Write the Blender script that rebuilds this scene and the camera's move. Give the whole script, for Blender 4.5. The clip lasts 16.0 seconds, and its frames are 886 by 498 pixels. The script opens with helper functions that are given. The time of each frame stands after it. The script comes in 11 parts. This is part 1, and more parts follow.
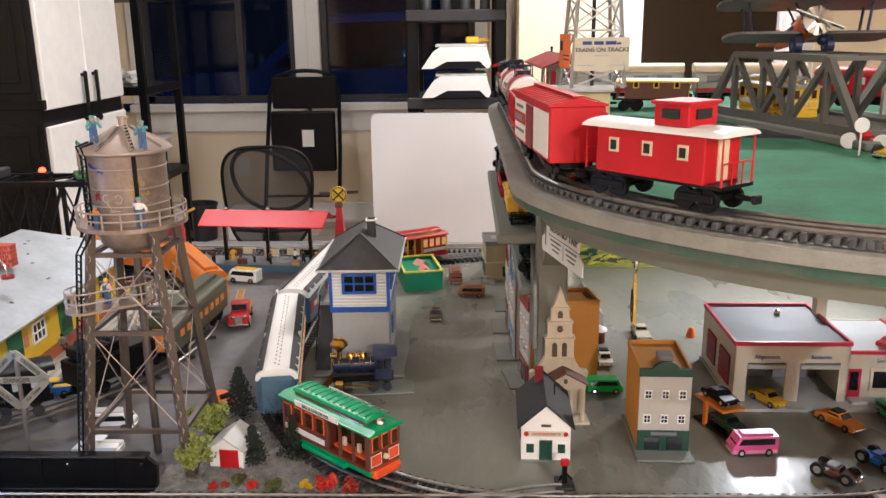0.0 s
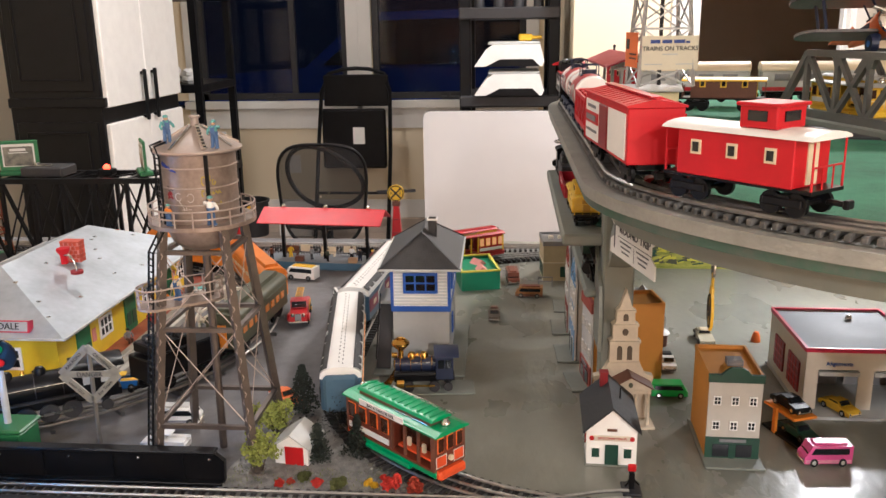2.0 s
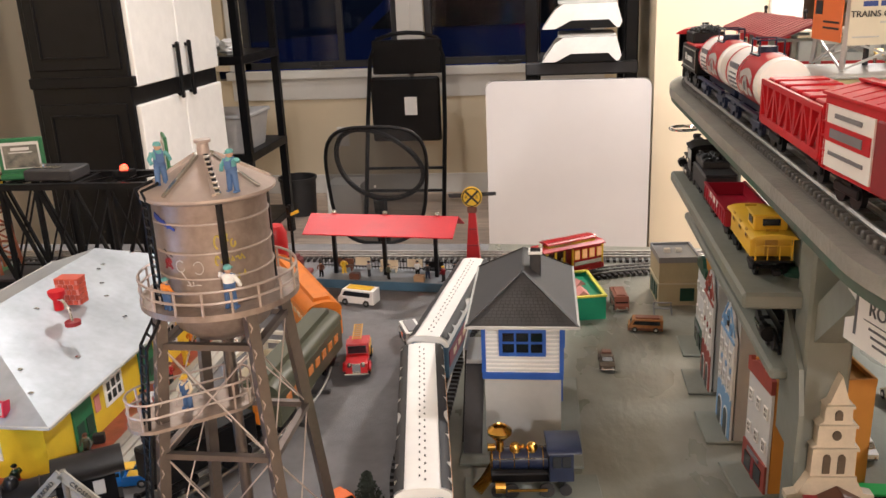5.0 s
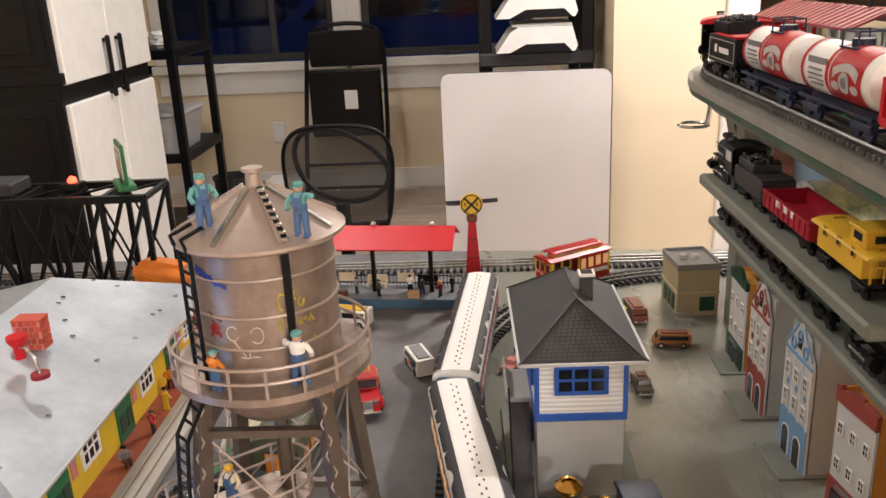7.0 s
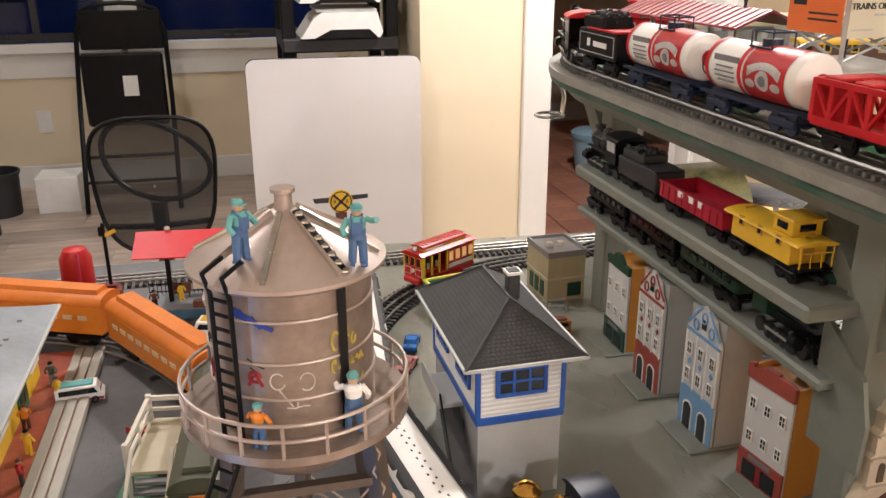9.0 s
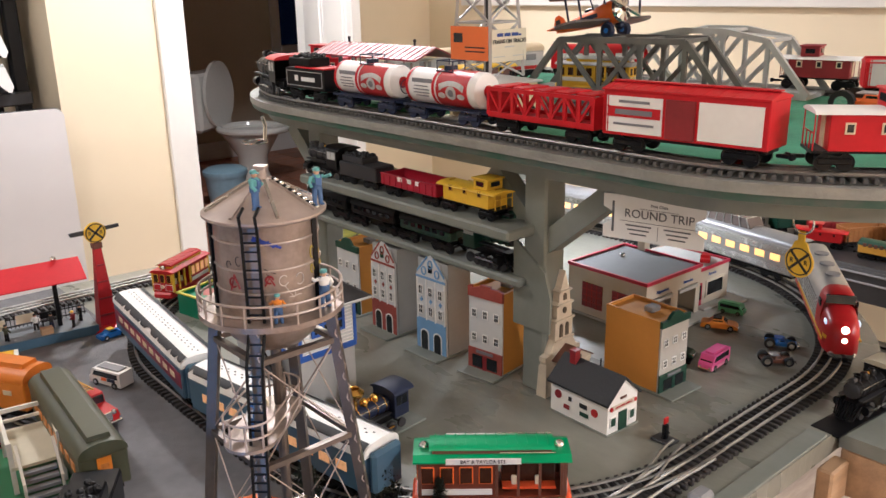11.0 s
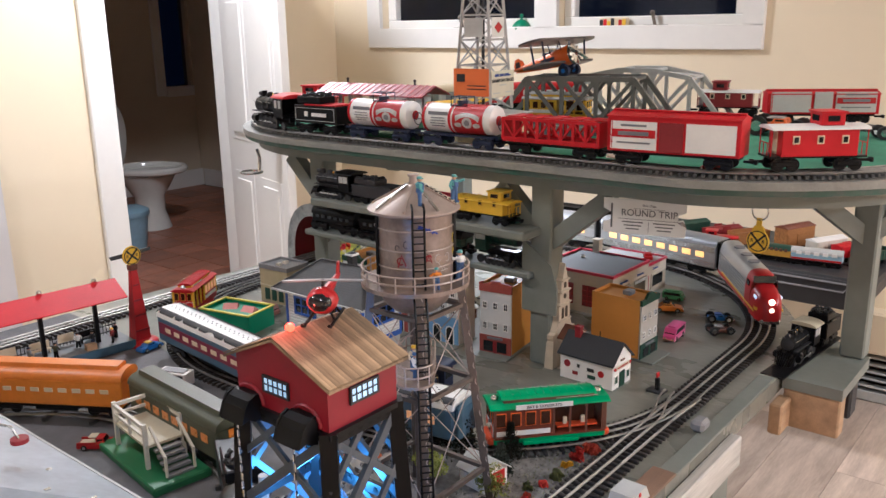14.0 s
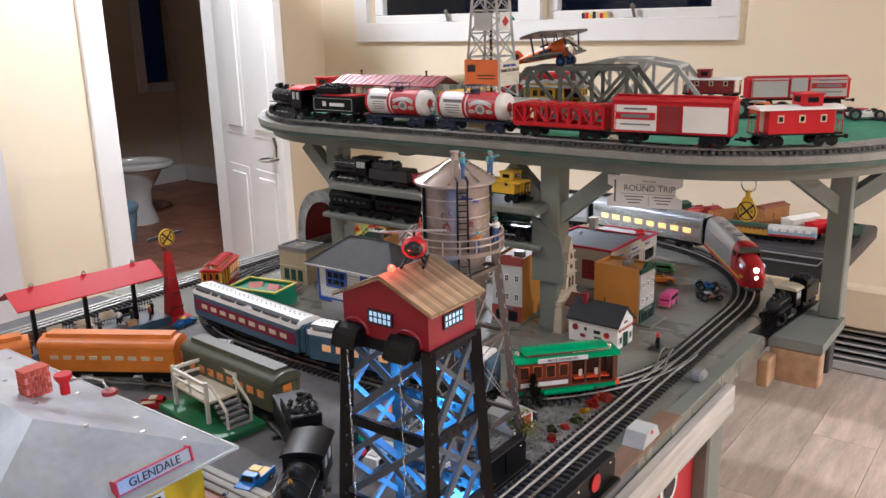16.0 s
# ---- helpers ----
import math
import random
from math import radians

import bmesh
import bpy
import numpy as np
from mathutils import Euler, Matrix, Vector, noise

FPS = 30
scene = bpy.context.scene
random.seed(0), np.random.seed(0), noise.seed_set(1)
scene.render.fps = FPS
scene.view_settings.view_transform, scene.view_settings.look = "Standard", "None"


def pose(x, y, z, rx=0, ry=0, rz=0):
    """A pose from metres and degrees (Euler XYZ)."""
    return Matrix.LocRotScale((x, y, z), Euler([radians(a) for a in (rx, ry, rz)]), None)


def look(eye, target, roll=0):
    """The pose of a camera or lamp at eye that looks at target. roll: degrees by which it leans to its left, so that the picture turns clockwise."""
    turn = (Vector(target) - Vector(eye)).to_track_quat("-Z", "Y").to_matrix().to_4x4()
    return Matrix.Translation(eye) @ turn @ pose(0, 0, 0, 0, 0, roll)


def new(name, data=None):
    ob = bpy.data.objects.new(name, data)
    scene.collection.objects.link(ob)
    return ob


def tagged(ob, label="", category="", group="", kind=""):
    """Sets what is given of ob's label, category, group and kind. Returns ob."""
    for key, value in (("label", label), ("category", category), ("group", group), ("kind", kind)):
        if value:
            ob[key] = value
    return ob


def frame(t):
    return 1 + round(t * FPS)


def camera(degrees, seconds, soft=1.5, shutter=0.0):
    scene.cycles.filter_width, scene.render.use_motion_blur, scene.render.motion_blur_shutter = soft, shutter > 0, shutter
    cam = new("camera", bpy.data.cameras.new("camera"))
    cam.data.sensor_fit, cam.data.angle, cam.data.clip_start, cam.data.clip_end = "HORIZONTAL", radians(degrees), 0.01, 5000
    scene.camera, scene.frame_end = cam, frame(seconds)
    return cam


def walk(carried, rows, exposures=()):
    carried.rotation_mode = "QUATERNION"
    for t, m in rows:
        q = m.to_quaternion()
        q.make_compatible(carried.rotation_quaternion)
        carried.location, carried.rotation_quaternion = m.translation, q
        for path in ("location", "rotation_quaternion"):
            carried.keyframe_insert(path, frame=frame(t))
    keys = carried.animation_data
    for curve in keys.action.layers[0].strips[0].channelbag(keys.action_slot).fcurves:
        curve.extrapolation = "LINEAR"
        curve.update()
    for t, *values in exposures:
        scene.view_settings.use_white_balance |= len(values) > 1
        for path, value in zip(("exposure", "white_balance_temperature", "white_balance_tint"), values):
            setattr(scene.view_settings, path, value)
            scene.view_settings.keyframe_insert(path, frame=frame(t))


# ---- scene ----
cam = camera(55.7, 16.0)
PATH = [
    (0, (0.04, 0.007, 1.228), (-0.016, 1.94, 0.719), -0.7),
    (0.5, (0.033, 0.003, 1.228), (-0.045, 1.936, 0.722), -0.7),
    (1, (0.026, 0.0, 1.229), (-0.082, 1.932, 0.726), -0.5),
    (1.5, (0.018, -0.003, 1.231), (-0.121, 1.928, 0.726), -0.5),
    (2, (0.013, 0.012, 1.231), (-0.149, 1.938, 0.717), -0.9),
    (2.5, (0.031, 0.032, 1.218), (-0.151, 1.953, 0.691), -1.2),
    (3, (0.042, 0.021, 1.211), (-0.161, 1.937, 0.675), -1.3),
    (3.5, (0.058, 0.056, 1.224), (-0.181, 1.966, 0.678), -1.9),
    (4, (0.074, 0.128, 1.227), (-0.206, 2.029, 0.671), -2.2),
    (4.5, (0.008, 0.253, 1.228), (-0.281, 2.146, 0.651), -2.4),
    (5, (-0.087, 0.367, 1.24), (-0.36, 2.254, 0.639), -2.5),
    (7.3, (-0.225, 0.501, 1.241), (-0.265, 2.394, 0.597), -1.7),
    (7.5, (-0.224, 0.509, 1.251), (-0.227, 2.393, 0.58), -1.0),
    (8, (-0.223, 0.549, 1.239), (-0.164, 2.429, 0.561), -1.0),
    (8.5, (-0.314, 0.578, 1.247), (-0.083, 2.443, 0.562), -0.5),
    (9, (-0.378, 0.554, 1.251), (0.061, 2.383, 0.571), -0.2),
    (9.5, (-0.443, 0.46, 1.258), (0.268, 2.211, 0.605), 0.4),
    (10, (-0.544, 0.405, 1.272), (0.43, 2.036, 0.647), 0.3),
    (12.3, (-0.878, 0.341, 1.276), (0.533, 1.629, 0.686), -1.0),
    (12.5, (-0.911, 0.363, 1.279), (0.527, 1.623, 0.692), -0.7),
    (13, (-0.978, 0.375, 1.294), (0.498, 1.603, 0.734), -0.8),
    (13.5, (-1.029, 0.377, 1.299), (0.469, 1.591, 0.766), -0.8),
    (14, (-1.067, 0.366, 1.295), (0.432, 1.585, 0.78), -0.9),
    (14.5, (-1.095, 0.324, 1.294), (0.396, 1.555, 0.781), -1.2),
    (15, (-1.142, 0.305, 1.288), (0.347, 1.533, 0.764), -1.5),
    (15.5, (-1.2, 0.33, 1.295), (0.313, 1.527, 0.77), -1.6),
    (16, (-1.229, 0.347, 1.298), (0.308, 1.511, 0.769), -1.4),
]
walk(cam, [(t, look(eye, target, roll)) for t, eye, target, roll in PATH], exposures=((0, 0.0, 5340, 12), (4, 0.07, 5600, 12), (8, -0.07, 5640, 12), (10, 0.05, 5380, 12), (12.5, -0.12, 5130, 12), (16, -0.18, 4950, 12)))

import collections


# ---- small helpers for meshes ----
T = 0.70          # top of the layout table above the floor
PI = math.pi


class B:
    """A bag of faces for one mesh; m is the material slot of what is added next."""

    def __init__(self):
        self.v, self.f, self.s, self.m, self.x = [], [], [], 0, None

    def add(self, vs, fs):
        o = len(self.v)
        if self.x is not None:
            vs = [tuple(self.x @ Vector(p)) for p in vs]
        self.v.extend(vs)
        self.f.extend([tuple(i + o for i in f) for f in fs])
        self.s.extend([self.m] * len(fs))
        return self

    def box(self, cx, cy, cz, sx, sy, sz, ch=0.0):
        a, b, c = sx / 2, sy / 2, sz / 2
        if ch <= 0:
            vs = [(cx + i * a, cy + j * b, cz + k * c) for i in (-1, 1) for j in (-1, 1) for k in (-1, 1)]
            return self.add(vs, [(0, 1, 3, 2), (4, 6, 7, 5), (0, 4, 5, 1), (2, 3, 7, 6), (0, 2, 6, 4), (1, 5, 7, 3)])
        ch = min(ch, a * 0.9, b * 0.9, c * 0.9)
        vs, ix = [], {}
        for i in (-1, 1):
            for j in (-1, 1):
                for k in (-1, 1):
                    for ax in range(3):
                        d = [a - ch, b - ch, c - ch]
                        d[ax] += ch
                        ix[i, j, k, ax] = len(vs)
                        vs.append((cx + i * d[0], cy + j * d[1], cz + k * d[2]))
        fs = []
        for ax in range(3):
            p, q = [n for n in range(3) if n != ax]
            for s in (-1, 1):
                loop = []
                for u, w in ((-1, -1), (1, -1), (1, 1), (-1, 1)):
                    key = [0, 0, 0]
                    key[ax], key[p], key[q] = s, u, w
                    loop.append(ix[(*key, ax)])
                if (s > 0) == (ax == 1):
                    loop.reverse()
                fs.append(tuple(loop))
        for ax in range(3):
            p, q = [n for n in range(3) if n != ax]
            for u in (-1, 1):
                for w in (-1, 1):
                    k0, k1 = [0, 0, 0], [0, 0, 0]
                    k0[ax], k1[ax] = -1, 1
                    for k in (k0, k1):
                        k[p], k[q] = u, w
                    loop = [ix[(*k0, p)], ix[(*k1, p)], ix[(*k1, q)], ix[(*k0, q)]]
                    fs.append(tuple(loop))
        for i in (-1, 1):
            for j in (-1, 1):
                for k in (-1, 1):
                    fs.append((ix[i, j, k, 0], ix[i, j, k, 1], ix[i, j, k, 2]))
        return self.add(vs, fs)

    def cyl(self, p0, p1, r0, r1=None, n=12, caps=True):
        r1 = r0 if r1 is None else r1
        p0, p1 = Vector(p0), Vector(p1)
        d = (p1 - p0).normalized()
        u = d.orthogonal().normalized()
        w = d.cross(u)
        vs, fs = [], []
        for p, r in ((p0, r0), (p1, r1)):
            for i in range(n):
                a = 2 * PI * i / n
                vs.append(tuple(p + (u * math.cos(a) + w * math.sin(a)) * r))
        for i in range(n):
            j = (i + 1) % n
            fs.append((i, j, n + j, n + i))
        if caps:
            fs += [tuple(range(n - 1, -1, -1)), tuple(range(n, 2 * n))]
        return self.add(vs, fs)

    def lathe(self, prof, n=24, at=(0, 0, 0), a0=0.0, a1=2 * PI):
        full = abs(a1 - a0 - 2 * PI) < 1e-6
        k = n if full else n + 1
        vs = [(at[0] + r * math.cos(a0 + (a1 - a0) * i / n), at[1] + r * math.sin(a0 + (a1 - a0) * i / n), at[2] + z) for r, z in prof for i in range(k)]
        fs = []
        for p in range(len(prof) - 1):
            for i in range(n):
                j = (i + 1) % k
                fs.append((p * k + i, p * k + j, (p + 1) * k + j, (p + 1) * k + i))
        return self.add(vs, fs)

    def prism(self, poly, axis, a, b):
        """poly: 2D points on the two other axes in x, y, z order, pushed along axis from a to b."""
        n = len(poly)
        def p3(p, t):
            return {"x": (t, p[0], p[1]), "y": (p[0], t, p[1]), "z": (p[0], p[1], t)}[axis]
        vs = [p3(p, a) for p in poly] + [p3(p, b) for p in poly]
        fs = [(i, (i + 1) % n, n + (i + 1) % n, n + i) for i in range(n)] + [tuple(range(n - 1, -1, -1)), tuple(range(n, 2 * n))]
        return self.add(vs, fs)

    def tube(self, pts, r, n=8, closed=False):
        pts = [Vector(p) for p in pts]
        k, vs, fs, up = len(pts), [], [], None
        for i, p in enumerate(pts):
            a = pts[i - 1] if (i or closed) else p
            b = pts[(i + 1) % k] if (i < k - 1 or closed) else p
            d = (b - a).normalized()
            if up is None:
                up = d.orthogonal().normalized()
            up = (up - d * up.dot(d)).normalized()
            w = d.cross(up)
            for j in range(n):
                t = 2 * PI * j / n
                vs.append(tuple(p + (up * math.cos(t) + w * math.sin(t)) * r))
        for i in range(k if closed else k - 1):
            for j in range(n):
                i2, j2 = (i + 1) % k, (j + 1) % n
                fs.append((i * n + j, i * n + j2, i2 * n + j2, i2 * n + j))
        if not closed:
            fs += [tuple(range(n)), tuple(range((k - 1) * n, k * n))]
        return self.add(vs, fs)

    def bar(self, p0, p1, w, h=None):
        """A square bar between two points."""
        h = w if h is None else h
        p0, p1 = Vector(p0), Vector(p1)
        d = (p1 - p0).normalized()
        u = d.cross(Vector((0, 0, 1)))
        u = u.normalized() if u.length > 1e-4 else Vector((1, 0, 0))
        k = u.cross(d)
        vs = [tuple(p + u * (i * w / 2) + k * (j * h / 2)) for p in (p0, p1) for i, j in ((-1, -1), (1, -1), (1, 1), (-1, 1))]
        return self.add(vs, [(0, 1, 2, 3), (7, 6, 5, 4), (0, 4, 5, 1), (1, 5, 6, 2), (2, 6, 7, 3), (3, 7, 4, 0)])

    def blob(self, c, r, seed, rough=0.35, n=7, squash=1.0):
        vs, fs = [], []
        for i in range(n + 1):
            for j in range(n):
                th, ph = PI * i / n, 2 * PI * j / n
                d = Vector((math.sin(th) * math.cos(ph), math.sin(th) * math.sin(ph), math.cos(th)))
                k = r * (1 + rough * noise.noise(d * 1.7 + Vector((seed * 3.1, seed, 0))))
                vs.append((c[0] + d.x * k, c[1] + d.y * k, c[2] + d.z * k * squash))
        for i in range(n):
            for j in range(n):
                fs.append((i * n + j, (i + 1) * n + j, (i + 1) * n + (j + 1) % n, i * n + (j + 1) % n))
        return self.add(vs, fs)


def part(name, b, mats, parent=None, label="", smooth=False):
    me = bpy.data.meshes.new(name)
    me.from_pydata(b.v, [], b.f)
    bm = bmesh.new()
    bm.from_mesh(me)
    for f, s in zip(bm.faces, b.s):
        f.material_index = s
    bmesh.ops.recalc_face_normals(bm, faces=bm.faces)
    bm.to_mesh(me)
    bm.free()
    for m in (mats if isinstance(mats, (list, tuple)) else [mats]):
        me.materials.append(m)
    if smooth:
        me.polygons.foreach_set("use_smooth", [True] * len(me.polygons))
        me.set_sharp_from_angle(angle=radians(40))
    ob = new(name, me)
    if parent is not None:
        ob.parent = parent
    if label:
        ob["label"] = label
    return ob


def pieces(name, b, mats, parent, label=""):
    """Each loose piece of the bag as a part of its own."""
    root = list(range(len(b.v)))
    def top(i):
        while root[i] != i:
            root[i] = root[root[i]]
            i = root[i]
        return i
    for f in b.f:
        for i in f[1:]:
            root[top(i)] = top(f[0])
    bags = collections.OrderedDict()
    for f, s in zip(b.f, b.s):
        bags.setdefault(top(f[0]), []).append((f, s))
    for fs in bags.values():
        ix = sorted({i for f, _ in fs for i in f})
        at = {i: k for k, i in enumerate(ix)}
        q = B()
        q.v, q.f, q.s = [b.v[i] for i in ix], [tuple(at[i] for i in f) for f, _ in fs], [s for _, s in fs]
        part(name, q, mats, parent, label)


def again(src, name, m, parent):
    """Another object on the mesh of src."""
    ob = new(name, src.data)
    ob.parent, ob.matrix_basis = parent, m
    return ob


def thing(name, label, category, x=0, y=0, z=0, rz=0, group="", kind=""):
    ob = new(name)
    ob.empty_display_size = 0.02
    ob.matrix_basis = pose(x, y, z, 0, 0, rz)
    return tagged(ob, label, category, group, kind)


def structure(name, b, mats, label, category):
    return tagged(part(name, b, mats), label, category, "", "structure")


def letters(name, body, size, mat, parent, m, label=""):
    """Lettering as a flat mesh from the built-in font."""
    cu = bpy.data.curves.new(name, "FONT")
    cu.body, cu.size, cu.align_x, cu.align_y, cu.extrude = body, size, "CENTER", "CENTER", 0.0004
    tmp = new(name, cu)
    me = bpy.data.meshes.new_from_object(tmp.evaluated_get(bpy.context.evaluated_depsgraph_get()))
    bpy.data.objects.remove(tmp)
    me.materials.clear()
    me.materials.append(mat)
    ob = new(name, me)
    ob.parent, ob.matrix_basis = parent, m
    if label:
        ob["label"] = label
    return ob


# ---- world, lamps ----
world = bpy.data.worlds.new("night")
scene.world = world
world.use_nodes = True
world.node_tree.nodes["Background"].inputs[0].default_value = (0.012, 0.016, 0.03, 1)
world.node_tree.nodes["Background"].inputs[1].default_value = 0.3


# ---- materials ----
def mat(name, col, rough=0.5, metal=0.0, var=0.12, scale=40.0, bump=0.0, bscale=300.0, col2=None, rand=0.0, coat=0.0, emit=0.0, ecol=None, spec=0.5, alpha=1.0, stretch=(1, 1, 1)):
    """A surface with colour mottling at two scales, fine relief and uneven gloss."""
    m = bpy.data.materials.new(name)
    m.use_nodes = True
    nt = m.node_tree
    n, l = nt.nodes, nt.links
    bs = n["Principled BSDF"]
    bs.inputs["Roughness"].default_value, bs.inputs["Metallic"].default_value = rough, metal
    bs.inputs["Specular IOR Level"].default_value, bs.inputs["Coat Weight"].default_value = spec, coat
    c0 = (*col, 1)
    tc = n.new("ShaderNodeTexCoord")
    mp = n.new("ShaderNodeMapping")
    mp.inputs["Scale"].default_value = stretch
    l.new(tc.outputs["Object"], mp.inputs[0])
    big, fine = n.new("ShaderNodeTexNoise"), n.new("ShaderNodeTexNoise")
    big.inputs["Scale"].default_value, fine.inputs["Scale"].default_value = scale, scale * 7
    big.inputs["Detail"].default_value = fine.inputs["Detail"].default_value = 4
    for k in (big, fine):
        l.new(mp.outputs[0], k.inputs["Vector"])
    sm = n.new("ShaderNodeMath")
    sm.operation = "MULTIPLY_ADD"
    sm.inputs[1].default_value = 0.35
    l.new(fine.outputs["Fac"], sm.inputs[0])
    l.new(big.outputs["Fac"], sm.inputs[2])
    rp = n.new("ShaderNodeMapRange")
    rp.inputs["From Min"].default_value, rp.inputs["From Max"].default_value = 0.4, 0.95
    l.new(sm.outputs[0], rp.inputs["Value"])
    mx = n.new("ShaderNodeMix")
    mx.data_type = "RGBA"
    lo = tuple(max(0.0, c * (1 - var)) for c in col)
    hi = col2 if col2 else tuple(min(1.0, c * (1 + var)) for c in col)
    mx.inputs["A"].default_value, mx.inputs["B"].default_value = (*lo, 1), (*hi, 1)
    l.new(rp.outputs[0], mx.inputs["Factor"])
    out = mx.outputs["Result"]
    if rand:
        oi = n.new("ShaderNodeObjectInfo")
        hs = n.new("ShaderNodeHueSaturation")
        mr = n.new("ShaderNodeMapRange")
        mr.inputs["To Min"].default_value, mr.inputs["To Max"].default_value = 1 - rand, 1 + rand
        l.new(oi.outputs["Random"], mr.inputs["Value"])
        l.new(mr.outputs[0], hs.inputs["Value"])
        l.new(out, hs.inputs["Color"])
        out = hs.outputs[0]
    l.new(out, bs.inputs["Base Color"])
    if rough > 0.05:
        rr = n.new("ShaderNodeMapRange")
        rr.inputs["To Min"].default_value, rr.inputs["To Max"].default_value = max(0.03, rough - 0.1), min(1, rough + 0.1)
        l.new(big.outputs["Fac"], rr.inputs["Value"])
        l.new(rr.outputs[0], bs.inputs["Roughness"])
    if bump:
        bt = n.new("ShaderNodeTexNoise")
        bt.inputs["Scale"].default_value, bt.inputs["Detail"].default_value = bscale, 3
        l.new(mp.outputs[0], bt.inputs["Vector"])
        bp = n.new("ShaderNodeBump")
        bp.inputs["Strength"].default_value, bp.inputs["Distance"].default_value = bump, 0.002
        l.new(bt.outputs["Fac"], bp.inputs["Height"])
        l.new(bp.outputs[0], bs.inputs["Normal"])
    if emit:
        bs.inputs["Emission Color"].default_value = (*(ecol or col), 1)
        bs.inputs["Emission Strength"].default_value = emit
    if alpha < 1:
        bs.inputs["Alpha"].default_value = alpha
    return m


M_WALL = mat("cream_wall_paint", (0.80, 0.70, 0.52), 0.7, var=0.03, scale=2, bump=0.15, bscale=400)
M_WHITE = mat("white_trim_paint", (0.79, 0.78, 0.755), 0.4, var=0.03, scale=6)
M_CEIL = mat("ceiling_paint", (0.68, 0.66, 0.62), 0.8, var=0.03, scale=4)
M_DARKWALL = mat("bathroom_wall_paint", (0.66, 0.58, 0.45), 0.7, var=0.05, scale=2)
M_PLANK = mat("vinyl_floor_plank", (0.44, 0.35, 0.285), 0.42, var=0.22, scale=4, col2=(0.66, 0.55, 0.46), rand=0.3, bump=0.2, bscale=60, stretch=(1, 7, 1))
M_TILE = mat("terracotta_tile", (0.34, 0.15, 0.095), 0.45, var=0.3, scale=9, rand=0.2, bump=0.2, bscale=80)
M_GROUT = mat("dark_grout", (0.10, 0.08, 0.065), 0.9)
M_CARPET = mat("grey_carpet", (0.195, 0.192, 0.198), 0.95, var=0.25, scale=9, bump=1.0, bscale=900, spec=0.15)
M_PAINT = mat("glossy_grey_green_board_paint", (0.205, 0.205, 0.172), 0.29, var=0.2, scale=5, bump=0.35, bscale=40, stretch=(2.0, 1, 1))
M_GREYWOOD = mat("grey_green_painted_timber", (0.20, 0.215, 0.19), 0.5, var=0.12, scale=10, bump=0.35, bscale=60)
M_DECKRIM = mat("grey_rim_paint", (0.27, 0.27, 0.245), 0.55, var=0.2, scale=25, bump=0.5, bscale=200)
M_GREENMAT = mat("green_grass_mat", (0.055, 0.22, 0.13), 0.9, var=0.3, scale=16, bump=0.8, bscale=500)
M_GREENPAINT = mat("worn_green_edge_paint", (0.16, 0.165, 0.15), 0.6, var=0.3, scale=22, col2=(0.02, 0.10, 0.06))
M_RAWWOOD = mat("raw_pine", (0.42, 0.27, 0.15), 0.6, var=0.25, scale=6, bump=0.2, bscale=60, stretch=(1, 8, 8))
M_BROWNWOOD = mat("brown_board", (0.20, 0.12, 0.075), 0.6, var=0.25, scale=8, bump=0.2, stretch=(1, 8, 8))
M_BLACK = mat("black_plastic", (0.006, 0.006, 0.007), 0.38, var=0.25, scale=20, spec=0.2)
M_BLACKMATT = mat("black_paint", (0.006, 0.006, 0.007), 0.36, var=0.3, scale=30, spec=0.22)
M_DARKGREY = mat("dark_grey_plastic", (0.028, 0.028, 0.031), 0.5, var=0.2, scale=30)
M_GREY = mat("mid_grey_plastic", (0.24, 0.24, 0.25), 0.45, var=0.12, scale=30)
M_LGREY = mat("light_grey_paint", (0.48, 0.49, 0.48), 0.5, var=0.1, scale=25)
M_STEEL = mat("bright_steel", (0.60, 0.60, 0.58), 0.25, 1.0, var=0.15, scale=60)
M_BED = mat("grey_roadbed", (0.25, 0.25, 0.235), 0.5, var=0.2, scale=30)
M_RAIL = mat("tinned_rail", (0.36, 0.35, 0.33), 0.42, 0.9, var=0.2, scale=80)
M_RAILDARK = mat("blackened_rail", (0.16, 0.155, 0.15), 0.4, 0.8, var=0.2, scale=80)
M_BEDDARK = mat("dark_grey_roadbed", (0.17, 0.17, 0.16), 0.5, var=0.2, scale=30)
M_TIEDECK = mat("grey_black_tie", (0.105, 0.102, 0.097), 0.65, var=0.3, scale=60, rand=0.3)
M_TIE = mat("dark_tie", (0.035, 0.03, 0.028), 0.7, var=0.3, scale=60, rand=0.3)
M_SILVER = mat("silver_car_paint", (0.50, 0.50, 0.50), 0.35, 0.7, var=0.08, scale=30)
M_GOLD = mat("gold_plating", (0.75, 0.45, 0.10), 0.22, 1.0, var=0.1, scale=60)
M_GLASS = mat("dark_glass", (0.01, 0.012, 0.016), 0.06, var=0.1)
M_CHROME = mat("chrome", (0.75, 0.75, 0.75), 0.12, 1.0, var=0.05)
M_RED = mat("red_enamel", (0.44, 0.010, 0.012), 0.35, var=0.15, scale=25)
M_REDBRIGHT = mat("bright_red_plastic", (0.52, 0.010, 0.016), 0.42, var=0.1, scale=25, spec=0.3)
M_REDDARK = mat("dark_red_paint", (0.24, 0.015, 0.02), 0.45, var=0.2, scale=25)
M_ORANGE = mat("orange_car_paint", (0.72, 0.24, 0.02), 0.38, var=0.12, scale=25)
M_ORANGEROOF = mat("burnt_orange_roof", (0.62, 0.18, 0.015), 0.42, var=0.15, scale=25)
